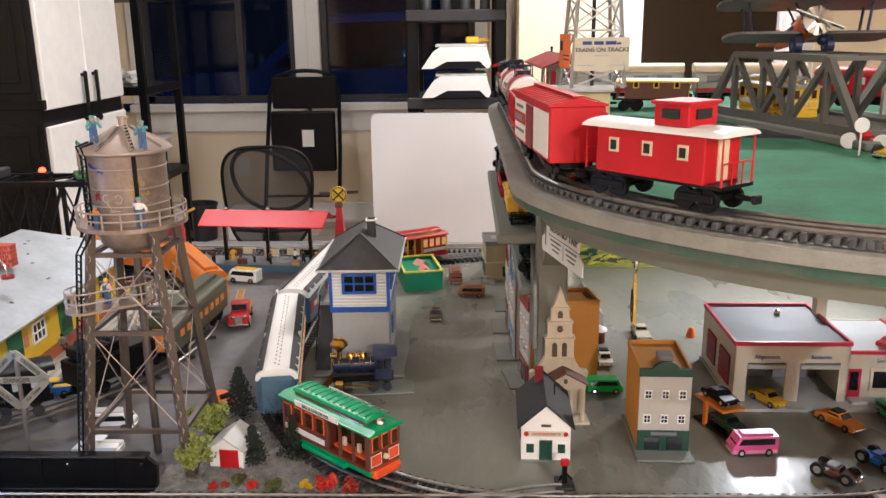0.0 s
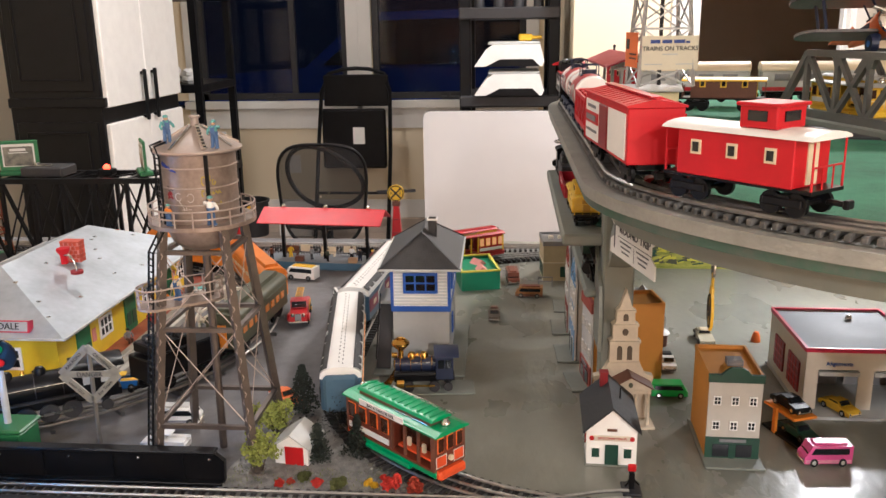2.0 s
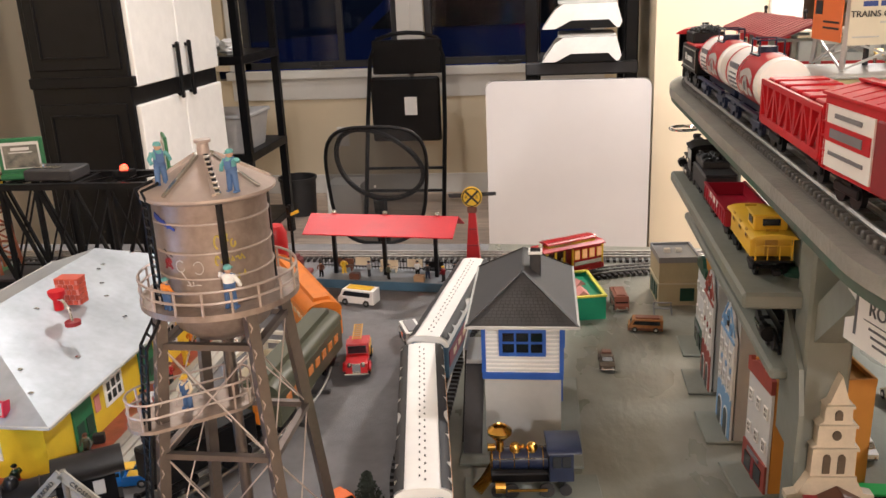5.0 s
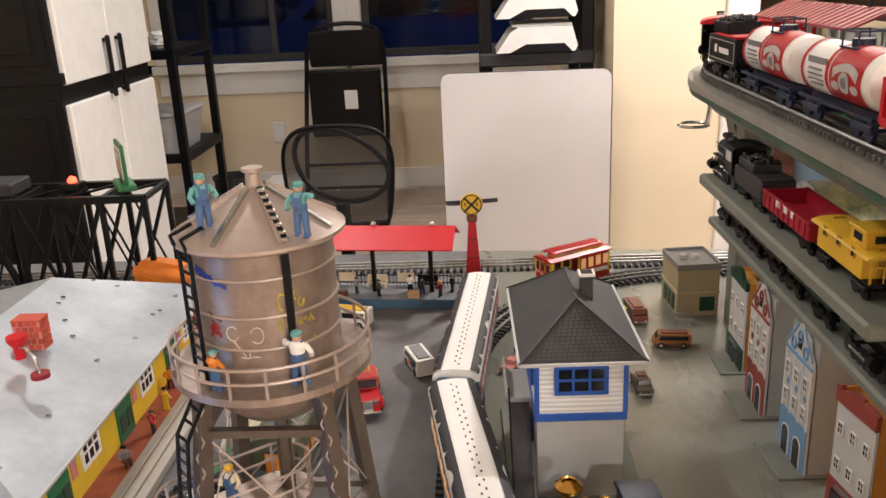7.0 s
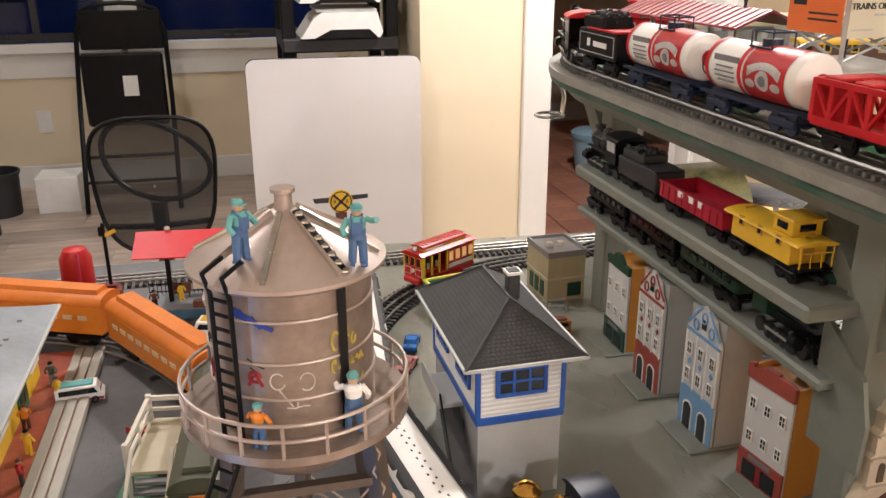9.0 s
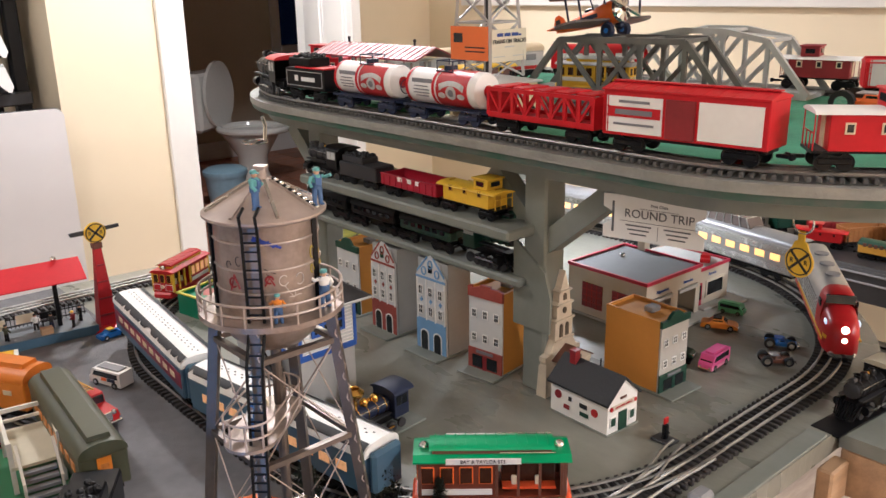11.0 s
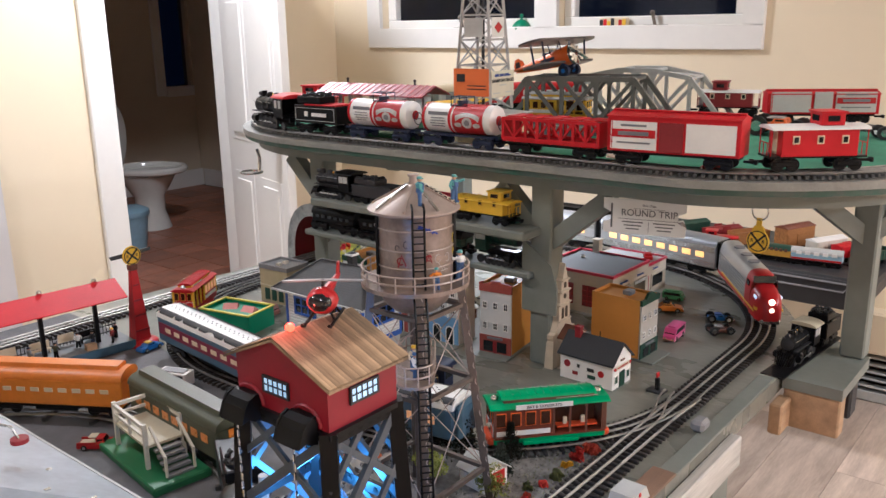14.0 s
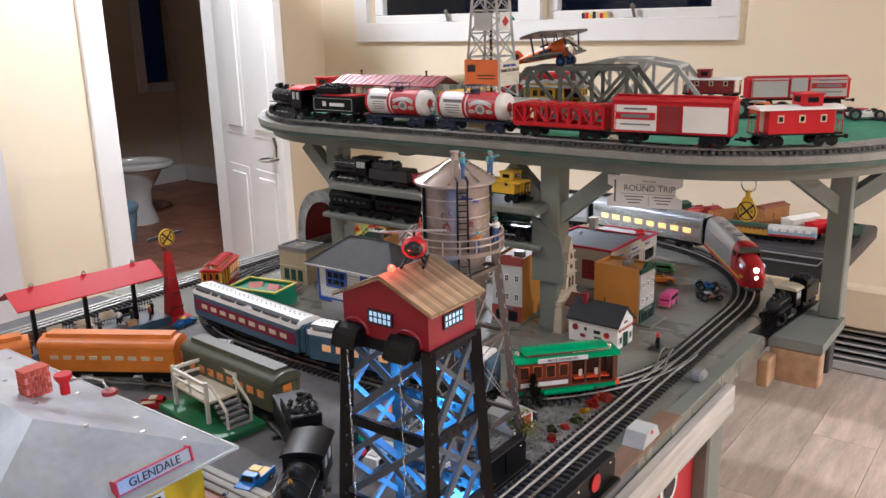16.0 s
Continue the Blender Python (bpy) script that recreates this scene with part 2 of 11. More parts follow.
M_YELLOW = mat("yellow_paint", (0.75, 0.47, 0.02), 0.4, var=0.1, scale=25)
M_WHITEP = mat("white_plastic", (0.84, 0.83, 0.81), 0.45, var=0.05, scale=25)
M_CREAM = mat("cream_plastic", (0.70, 0.60, 0.42), 0.5, var=0.08, scale=25)
M_BLUE = mat("blue_paint", (0.03, 0.10, 0.42), 0.4, var=0.15, scale=25)
M_STEELBLUE = mat("steel_blue_paint", (0.065, 0.13, 0.20), 0.4, var=0.15, scale=25)
M_NAVY = mat("navy_paint", (0.012, 0.02, 0.055), 0.4, var=0.2, scale=25)
M_GREEN = mat("green_enamel", (0.01, 0.30, 0.11), 0.32, var=0.12, scale=25)
M_DKGREEN = mat("dark_green_paint", (0.012, 0.055, 0.035), 0.4, var=0.2, scale=25)
M_OLIVE = mat("olive_coach_paint", (0.07, 0.075, 0.045), 0.42, var=0.15, scale=25)
M_PINK = mat("pink_paint", (0.70, 0.10, 0.32), 0.35, var=0.1)
M_BROWN = mat("brown_paint", (0.13, 0.05, 0.03), 0.45, var=0.2, scale=25)
M_RUBBER = mat("tyre_rubber", (0.015, 0.015, 0.015), 0.75, var=0.2)
M_SKIN = mat("painted_face", (0.55, 0.33, 0.22), 0.6, var=0.05)
M_DENIM = mat("denim_blue_paint", (0.07, 0.14, 0.30), 0.6, var=0.15, scale=80)
M_TEAL = mat("teal_paint", (0.13, 0.36, 0.36), 0.6, var=0.1)
M_LIT = mat("lit_window", (0.9, 0.6, 0.25), 0.4, emit=1.5, ecol=(1.0, 0.45, 0.10), var=0.25, scale=120)
M_LITWHITE = mat("lit_white_window", (0.9, 0.95, 1.0), 0.4, emit=0.8, ecol=(0.75, 0.9, 1.0))
M_BULBRED = mat("lit_red_bulb", (0.9, 0.05, 0.02), 0.3, emit=6.0, ecol=(1.0, 0.06, 0.02))


# ---- the room ----
RX0, RX1, RY0, RY1, RZ = -2.2, 2.01, -4.2, 5.45, 2.45


M_BRONZE = mat("grey_brown_metal", (0.17, 0.15, 0.13), 0.45, 0.4, var=0.15)


def room():
    # wooden floor in staggered planks on a slab
    fl = structure("floor", B().box(-0.1, 0.6, -0.03, 4.3, 9.8, 0.05), M_GROUT, "grey-brown wood plank floor", "floor")
    pl = None
    w, ln = 0.188, 1.22
    for i in range(52):
        y = -4.2 + i * w + w / 2
        x = -2.25 - (i * 0.47) % ln
        far = 2.04 if y < 3.5 else 0.24
        while x < far:
            a, b = max(x, -2.25), min(x + ln, far)
            full = b - a > ln - 0.01
            if full and pl is not None:
                again(pl, "plank", pose(a + ln / 2, y, 0), fl)
            elif b - a > 0.05:
                ob = part("plank", B().box(0, 0, -0.004, b - a - 0.0012, w - 0.0012, 0.008, 0.0008), M_PLANK, fl)
                ob.matrix_basis = pose((a + b) / 2, y, 0)
                pl = ob if full else pl
            x += ln
    structure("ceiling", B().box(0.4, 1.2, RZ + 0.05, 5.8, 11.0, 0.1), M_CEIL, "plain white ceiling", "ceiling")
    structure("wall_west", B().box(RX0 - 0.06, 0.6, RZ / 2, 0.12, 9.8, RZ), M_WALL, "cream painted wall", "wall")
    # South wall is never in view; its dark brown is added to cut bounced light.
    structure("wall_south", B().box(-0.1, RY0 - 0.06, RZ / 2, 4.4, 0.12, RZ), M_UNSEENDARK, "unseen south wall, made dark brown to bounce less light", "wall")
    # back wall with two windows side by side
    y, t = RY1, 0.14
    sill, head = 0.78, 2.1
    w1, w2 = (-2.02, -1.04), (-0.88, 0.10)
    b = B()
    b.box(-1.0, y + t / 2, sill / 2 - 0.03, 2.6, t, sill - 0.06)
    b.box(-1.0, y + t / 2, (head + RZ) / 2, 2.6, t, RZ - head)
    b.box((-2.32 + w1[0]) / 2, y + t / 2, (sill + head) / 2, w1[0] + 2.32, t, head - sill)
    b.box((w2[1] + 0.30) / 2, y + t / 2, (sill + head) / 2, 0.30 - w2[1], t, head - sill)
    b.box((w1[1] + w2[0]) / 2, y + t / 2, (sill + head) / 2, w2[0] - w1[1], t, head - sill)
    structure("wall_north", b, M_WALL, "cream painted wall with two windows", "wall")
    for i, (a, c) in enumerate((w1, w2)):
        win = thing("window_%d" % (i + 1), "white-framed window, dark blue night outside", "window", 0, 0, 0, kind="structure")
        f = B()
        for cx, sx, cz, sz in (((a + c) / 2, c - a + 0.16, head + 0.04, 0.08), (a - 0.04, 0.08, (sill + head) / 2, head - sill), (c + 0.04, 0.08, (sill + head) / 2, head - sill)):
            f.box(cx, y - 0.012, cz, sx, 0.024, sz, 0.003)
        part("window_frame", f, M_WHITE, win)
        part("window_sill", B().box((a + c) / 2, y - 0.02, sill - 0.03, c - a + 0.2, 0.06, 0.05, 0.004).box((a + c) / 2, y - 0.008, sill - 0.12, c - a + 0.16, 0.016, 0.13, 0.003), M_WHITE, win)
        s = B()
        for cx, sx, cz, sz in (((a + c) / 2, c - a, sill + 0.02, 0.04), ((a + c) / 2, c - a, head - 0.02, 0.04), (a + 0.02, 0.04, (sill + head) / 2, head - sill), (c - 0.02, 0.04, (sill + head) / 2, head - sill)):
            s.box(cx, y + 0.05, cz, sx, 0.04, sz)
        if i == 0:
            s.box(a + 0.62, y + 0.05, (sill + head) / 2, 0.035, 0.03, head - sill - 0.06)
        part("sash", s, M_DARKGREY, win)
        g = part("pane", B().box((a + c) / 2, y + 0.06, (sill + head) / 2, c - a - 0.06, 0.004, head - sill - 0.06), M_PANE, win)
        g.visible_shadow = False
        part("latch", B().box((a + c) / 2 + 0.02, y - 0.02, sill + 0.01, 0.14, 0.03, 0.02, 0.004).box((a + c) / 2, y - 0.03, sill + 0.03, 0.02, 0.02, 0.03, 0.003), M_DARKGREY, win)
    # night outside: dark ground, and a parked blue car
    structure("ground", B().box(-0.5, 12, -0.35, 40, 12.8, 0.1), M_ASPHALT, "dark asphalt outside at night", "ground")
    structure("backdrop", B().box(-0.5, 17.5, 4, 40, 0.1, 9), M_NIGHT, "dark blue night beyond the windows", "backdrop")
    car = thing("parked_car", "dark blue car parked outside the window", "car", -0.55, 7.6, -0.08)
    prof = [(-2.1, 0.35), (-2.1, 0.75), (-1.9, 0.95), (-1.1, 1.0), (-0.6, 1.42), (0.7, 1.45), (1.3, 1.0), (2.0, 0.9), (2.1, 0.6), (2.05, 0.35)]
    part("body", B().prism(prof, "y", -0.8, 0.8), M_CARBLUE, car)
    part("side_window", B().prism([(-0.95, 1.02), (-0.55, 1.36), (0.65, 1.38), (1.1, 1.02)], "y", -0.82, 0.82), M_GLASS, car)
    for wx in (-1.3, 1.3):
        part("wheel", B().cyl((wx, -0.84, 0.33), (wx, 0.84, 0.33), 0.33, n=20), M_RUBBER, car)

    # east wall with the two high windows
    x, t = RX1, 0.14
    sill, head = 1.27, 2.15
    ya, yb = 1.47, 3.22
    ym = (2.235, 2.335)
    b = B()
    b.box(x + t / 2, -0.3, sill / 2, t, 8.04, sill)
    b.box(x + t / 2, -0.3, (head + RZ) / 2, t, 8.04, RZ - head)
    b.box(x + t / 2, (RY0 - 0.12 + ya) / 2, (sill + head) / 2, t, ya - RY0 + 0.12, head - sill)
    b.box(x + t / 2, (yb + 3.72) / 2, (sill + head) / 2, t, 3.72 - yb, head - sill)
    b.box(x + t / 2, sum(ym) / 2, (sill + head) / 2, t, ym[1] - ym[0], head - sill)
    structure("wall_east", b, M_WALL, "cream painted wall with two high windows", "wall")
    for i, (a, c) in enumerate(((ya, ym[0]), (ym[1], yb))):
        win = thing("window_%d" % (i + 3), "white-framed high window, dark outside", "window", 0, 0, 0, kind="structure")
        g = part("pane", B().box(x + 0.08, (a + c) / 2, (sill + head) / 2, 0.004, c - a, head - sill), M_PANE, win)
        g.visible_shadow = False
        s = B()
        for cy, sy, cz, sz in (((a + c) / 2, c - a, sill + 0.025, 0.05), ((a + c) / 2, c - a, head - 0.025, 0.05), (a + 0.025, 0.05, (sill + head) / 2, head - sill - 0.1), (c - 0.025, 0.05, (sill + head) / 2, head - sill - 0.1)):
            s.box(x + 0.06, cy, cz, 0.04, sy, sz, 0.004)
        part("window_frame", s, M_WHITE, win)
        cy = (1.82, 2.75)[i]
        la = part("crank", B().box(x + 0.025, cy, sill + 0.008, 0.03, 0.10, 0.016, 0.004).bar((x + 0.02, cy, sill + 0.012), (x + 0.015, cy + 0.01, sill + 0.055), 0.012), M_BRONZE, win, "grey-brown window crank")
        part("knob", B().blob((x + 0.015, cy + 0.011, sill + 0.060), 0.011, 2, 0, 8), M_BRONZE, la)
    f = B().box(x - 0.011, 2.347, sill - 0.03, 0.024, 1.905, 0.09, 0.003).box(x - 0.011, 2.347, head + 0.045, 0.024, 1.905, 0.09, 0.003)
    for cy, sy in (((1.395 + ya) / 2, ya - 1.395), ((yb + 3.30) / 2, 3.30 - yb), (sum(ym) / 2, ym[1] - ym[0])):
        f.box(x - 0.011, cy, (sill + head) / 2 + 0.005, 0.024, sy, head - sill - 0.01)
    structure("trim_1", f, M_WHITE, "white window trim", "trim")
    structure("backdrop_1", B().box(3.6, 2.3, 1.6, 0.05, 6, 4), M_NIGHT, "dark night beyond the high windows", "backdrop")

    # baseboard heater along the east wall
    bh = thing("baseboard_heater", "cream metal baseboard heater with dark louvres", "heater", 0, 0, 0)
    part("cover", B().box(x - 0.035, 0.9, 0.255, 0.07, 3.4, 0.15, 0.008), M_WALL, bh)
    part("back_plate", B().box(x - 0.008, 0.9, 0.11, 0.016, 3.4, 0.14), M_BLACKMATT, bh)
    for k in range(5):
        part("louvre", B().box(x - 0.04, 0.9, 0.055 + k * 0.027, 0.03, 3.4, 0.007, 0.002), M_LGREY, bh)
    part("kick_strip", B().box(x - 0.03, 0.9, 0.02, 0.05, 3.4, 0.035, 0.003), M_LGREY, bh)

    # bathroom block behind the cream wall
    y, t = 3.55, 0.12
    b = [B().prism([(0.26, 0), (0.74, 0), (0.74, 2.05), (1.36, 2.05), (1.36, 0), (2.15, 0), (2.15, RZ), (0.26, RZ)], "y", y, y + t)]
    b.append(B().box(0.26 + 0.06, (3.67 + 5.6) / 2, RZ / 2, 0.12, 1.93, RZ))
    for k in range(2):
        structure("wall_bathroom_%d" % (k + 1), b[k], M_WALL, "cream painted wall beside the bathroom doorway", "wall")
    c = B().box(0.70, y - 0.012, 1.03, 0.11, 0.024, 2.06, 0.004).box(1.40, y - 0.012, 1.03, 0.10, 0.024, 2.06, 0.004).box(1.05, y - 0.012, 2.105, 0.81, 0.024, 0.09, 0.004)
    c.box(0.75, y + 0.06, 1.025, 0.02, 0.12, 2.05).box(1.35, y + 0.06, 1.025, 0.02, 0.12, 2.05)
    structure("trim", c, M_WHITE, "white door casing", "trim")
    structure("baseboard", B().box(0.455, y - 0.008, 0.06, 0.38, 0.016, 0.12, 0.003), M_WHITE, "white baseboard", "baseboard")
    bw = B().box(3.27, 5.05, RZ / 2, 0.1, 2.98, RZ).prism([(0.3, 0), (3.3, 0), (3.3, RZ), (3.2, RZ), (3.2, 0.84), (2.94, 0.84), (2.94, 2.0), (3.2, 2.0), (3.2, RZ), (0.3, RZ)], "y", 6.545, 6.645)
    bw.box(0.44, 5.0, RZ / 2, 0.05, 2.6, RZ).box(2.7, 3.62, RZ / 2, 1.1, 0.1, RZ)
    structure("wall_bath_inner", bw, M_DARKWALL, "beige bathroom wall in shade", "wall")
    bwin = thing("window_5", "narrow dark bathroom window with white frame", "window", 0, 0, 0, kind="structure")
    part("pane", B().box(3.07, 6.60, 1.42, 0.26, 0.01, 1.16), M_PANE, bwin)
    part("window_frame", B().box(2.90, 6.53, 1.42, 0.08, 0.03, 1.3, 0.004).box(3.07, 6.53, 0.80, 0.26, 0.05, 0.08, 0.004), M_WHITE, bwin)
    structure("baseboard_1", B().box(1.8, 6.49, 0.07, 2.8, 0.02, 0.14, 0.003).box(3.19, 5.1, 0.07, 0.02, 2.7, 0.14, 0.003), M_WHITE, "white bathroom baseboard", "baseboard")
    bf = structure("floor_bath", B().box(1.8, 5.05, -0.03, 2.9, 3.1, 0.05), M_GROUT, "red-brown tiled bathroom floor", "floor")
    tl = None
    for i in range(13):
        for j in range(14):
            px, py = 0.52 + i * 0.212, 3.65 + j * 0.212
            if tl is None:
                tl = part("tile", B().box(0, 0, 0, 0.205, 0.205, 0.01, 0.002), M_TILE, bf)
                tl.matrix_basis = pose(px, py, -0.004)
            else:
                again(tl, "tile", pose(px, py, -0.004), bf)
    # open panelled door
    hx, hy, fx, fy = 1.31, 3.53, 1.15, 2.95
    ln = math.hypot(fx - hx, fy - hy)
    dr = thing("door_1", "white six-panel door standing open", "door", hx, hy, 0.01, math.degrees(math.atan2(fy - hy, fx - hx)), kind="structure")
    part("leaf", B().box(ln / 2, 0, 1.01, ln, 0.035, 2.02, 0.002), M_WHITE, dr)
    for s in (-1, 1):
        for px in (0.27 * ln, 0.73 * ln):
            for pz, ph in ((0.42, 0.5), (1.12, 0.62), (1.75, 0.36)):
                p = B()
                p.box(px, s * 0.0165, pz, ln * 0.34, 0.006, ph, 0.002)
                p.box(px, s * 0.0205, pz, ln * 0.24, 0.008, ph - 0.07, 0.003)
                part("panel", p, M_WHITE, dr)
        part("door_knob", B().cyl((ln - 0.05, s * 0.017, 0.92), (ln - 0.05, s * 0.04, 0.92), 0.012).blob((ln - 0.05, s * 0.055, 0.92), 0.026, 1, 0, 10), M_WHITE, dr, "white knob", True)
    # toilet and pail
    wc = thing("toilet", "white toilet with the lid up", "toilet", 2.0, 5.40, 0, 35)
    part("pedestal", B().lathe([(0.13, 0), (0.125, 0.02), (0.095, 0.12), (0.10, 0.22), (0.16, 0.32), (0.19, 0.37), (0.19, 0.385), (0.0, 0.385)], 24), M_CERAMIC, wc, "", True)
    s = B()
    s.tube([(0.185 * math.cos(a) * 1.05, 0.23 * math.sin(a) - 0.02, 0.40) for a in [2 * PI * i / 24 for i in range(24)]], 0.022, 8, True)
    part("seat", s, M_CERAMIC, wc, "", True)
    part("bowl", B().lathe([(0.03, 0.36), (0.12, 0.375), (0.19, 0.392), (0.195, 0.37)], 24), M_CERAMIC, wc, "", True)
    lid = B()
    lid.prism([(0.19 * math.cos(a), 0.62 + 0.22 * math.sin(a)) for a in [2 * PI * i / 24 for i in range(24)]], "y", 0.20, 0.222)
    part("lid", lid, M_CERAMIC, wc)
    part("tank", B().box(0, 0.32, 0.58, 0.42, 0.17, 0.38, 0.02), M_CERAMIC, wc)
    pail = thing("pail", "light blue plastic pail on the bathroom floor", "bucket", 1.60, 5.02, 0)
    part("tub", B().lathe([(0.0, 0.0), (0.10, 0.0), (0.125, 0.2), (0.13, 0.2), (0.13, 0.215)], 20), M_PALEBLUE, pail, "", True)
    part("lid", B().lathe([(0.135, 0.21), (0.135, 0.235), (0.11, 0.25), (0.0, 0.25)], 20), M_PALEBLUE, pail, "", True)


M_UNSEENDARK = mat("unseen_wall_dark_brown", (0.20, 0.125, 0.075), 0.55, var=0.25, scale=3, stretch=(6, 6, 1))
M_PANE = mat("window_glass_at_night", (0.004, 0.006, 0.012), 0.03, var=0.05, alpha=0.45, spec=0.6)
M_ASPHALT = mat("asphalt", (0.05, 0.05, 0.05), 0.9, bump=0.3)
M_NIGHT = mat("night_distance", (0.006, 0.009, 0.02), 1.0, emit=0.02, ecol=(0.1, 0.2, 0.6))
M_CARBLUE = mat("blue_car_paint", (0.012, 0.045, 0.33), 0.25, var=0.1, scale=1, coat=0.5)
M_CERAMIC = mat("white_ceramic", (0.75, 0.74, 0.70), 0.15, var=0.03)
M_PALEBLUE = mat("pale_blue_plastic", (0.30, 0.47, 0.60), 0.45, var=0.08)
room()


def ceiling_lamps():
    # Unseen lamps; (0.9, -3.5) added to reach under the deck, (0.75, 2.9) the bathroom.
    for x, y, w in ((-1.3, 0.1, 10), (1.4, -1.7, 66), (0.9, -3.5, 195), (-1.0, 2.4, 19), (0.75, 2.9, 58), (-1.0, 4.3, 8)):
        lf = thing("ceiling_light", "round white recessed ceiling light, added out of view", "light", x, y, RZ, group="ceiling lights")
        part("ring", B().lathe([(0.085, -0.001), (0.105, -0.001), (0.105, -0.008), (0.085, -0.012), (0.085, -0.001)], 24), M_WHITE, lf, "", True)
        part("diffuser", B().cyl((0, 0, -0.001), (0, 0, -0.004), 0.084, n=24), M_LAMP, lf)
        la = bpy.data.lights.new("lamp", "AREA")
        la.shape, la.size, la.energy, la.color = "DISK", 0.17, w, (1.0, 0.86, 0.70)
        lo = new("lamp", la)
        lo.parent, lo.matrix_basis = lf, pose(0, 0, -0.016)


def outside_fill_lamp():
    """An unseen lamp, added on the outer wall to brighten the parked car."""
    pl = thing("outside_fill_lamp", "unseen white lamp added on the outer wall to light the car", "light", -0.2, 5.62, 2.35)
    part("plate", B().box(0, -0.01, 0, 0.12, 0.03, 0.18, 0.01), M_WHITE, pl)
    part("globe", B().blob((0, 0.08, -0.03), 0.07, 1, 0, 14), M_LAMP, pl, "", True)
    la = bpy.data.lights.new("outside_fill_bulb", "POINT")
    la.energy, la.color, la.shadow_soft_size = 14, (1.0, 0.9, 0.78), 0.08
    lo = new("outside_fill_bulb", la)
    lo.parent, lo.matrix_basis = pl, pose(0, 0.24, -0.03)


M_LAMP = mat("lamp_diffuser", (0.9, 0.88, 0.8), 0.5, emit=6.0, ecol=(1.0, 0.88, 0.7))
ceiling_lamps()
outside_fill_lamp()


# ---- furniture behind the layout ----
def back_room():
    cab = thing("cabinet", "tall white double-door cabinet with dark sides and a black band", "cabinet", -1.475, 3.0, 0)
    part("body", B().box(-0.177, 0.35, 1.0, 0.35, 0.72, 2.0, 0.004), M_BLACKMATT, cab)
    part("band", B().box(-0.17, 0.35, 0.98, 0.37, 0.735, 0.035, 0.003), M_BLACK, cab, "black band round the cabinet")
    for pz, ph in ((0.49, 0.84), (1.48, 0.92)):
        part("side_panel", B().box(-0.177, -0.012, pz, 0.31, 0.008, ph, 0.003), M_BLACKMATT, cab)
        mould = B()
        for s in (-1, 1):
            mould.box(-0.177 + s * 0.116, -0.017, pz, 0.008, 0.008, ph - 0.08, 0.002)
            mould.box(-0.177, -0.017, pz + s * (ph / 2 - 0.04), 0.24, 0.008, 0.008, 0.002)
        pieces("moulding", mould, M_BLACK, cab)
    for py in (0.175, 0.525):
        for pz, ph in ((0.47, 0.86), (1.47, 1.02)):
            d = part("door", B().box(0.008, py, pz, 0.02, 0.345, ph, 0.004), M_WHITEP, cab)
    for py in (0.30, 0.40):
        part("handle", B().box(0.034, py, 0.985, 0.012, 0.020, 0.20, 0.004).box(0.024, py, 0.90, 0.02, 0.012, 0.012).box(0.024, py, 1.07, 0.02, 0.012, 0.012), M_BLACK, cab, "black bar handle")
    # open shelf rack
    rk = thing("shelf_rack", "black metal shelf rack half full of boxes", "rack", -1.775, 4.35, 0)
    for px in (-0.25, 0.25):
        for py in (-0.25, 0.25):
            part("post", B().box(px, py, 0.95, 0.035, 0.035, 1.9), M_BLACK, rk)
    for pz in (0.12, 0.5, 0.95, 1.4, 1.8):
        part("shelf", B().box(0, 0, pz, 0.54, 0.54, 0.04, 0.004), M_BLACK, rk)
    bx = thing("storage_bin", "clear plastic storage bin on the rack", "box", -1.72, 4.25, 0.522)
    part("bin", B().prism([(-0.17, 0), (0.17, 0), (0.2, 0.16), (-0.2, 0.16)], "y", -0.15, 0.15), M_FROST, bx)
    part("lid", B().box(0, 0, 0.17, 0.42, 0.32, 0.02, 0.005), M_FROST, bx)
    bg = thing("paper_bag", "crumpled white paper lying on the rack", "bag", -1.70, 4.2, 0.972)
    part("paper", B().blob((0, 0, 0.045), 0.06, 4, 0.5, 9, 0.75).blob((0.09, 0, 0.035), 0.045, 7, 0.5, 9, 0.8), M_WHITEP, bg)
    bn = thing("waste_bin", "dark grey round waste bin", "bin", -1.58, 4.95, 0)
    part("tub", B().lathe([(0, 0), (0.095, 0), (0.105, 0.22), (0.112, 0.22), (0.112, 0.205)], 20), M_DARKGREY, bn, "", True)
    wb = thing("carton", "small white carton on the floor", "box", -1.30, 5.0, 0)
    part("box", B().box(0, 0, 0.09, 0.2, 0.2, 0.18, 0.003), M_WHITEP, wb)
    # folded chair leaning against the wall
    fc = thing("folding_chair", "black folded metal folding chair leaning on the wall", "chair", -0.935, 4.9, 0)
    fr = B()
    for s in (-1, 1):
        fr.tube([(s * 0.22, -0.10, 0.012), (s * 0.22, 0.10, 0.5), (s * 0.21, 0.22, 0.85), (s * 0.17, 0.26, 0.96), (s * 0.08, 0.27, 0.985), (0, 0.272, 0.99)], 0.012, 8)
    part("frame", fr, M_BLACK, fc, "", True)
    part("backrest", B().box(0, 0.24, 0.86, 0.40, 0.02, 0.19, 0.008), M_BLACK, fc)
    part("seat", B().box(0, 0.13, 0.58, 0.39, 0.03, 0.36, 0.012), M_BLACK, fc)
    for pz in (0.10, 0.22):
        part("stretcher", B().cyl((-0.22, -0.06 + pz * 0.3, pz + 0.05), (0.22, -0.06 + pz * 0.3, pz + 0.05), 0.008), M_BLACK, fc)
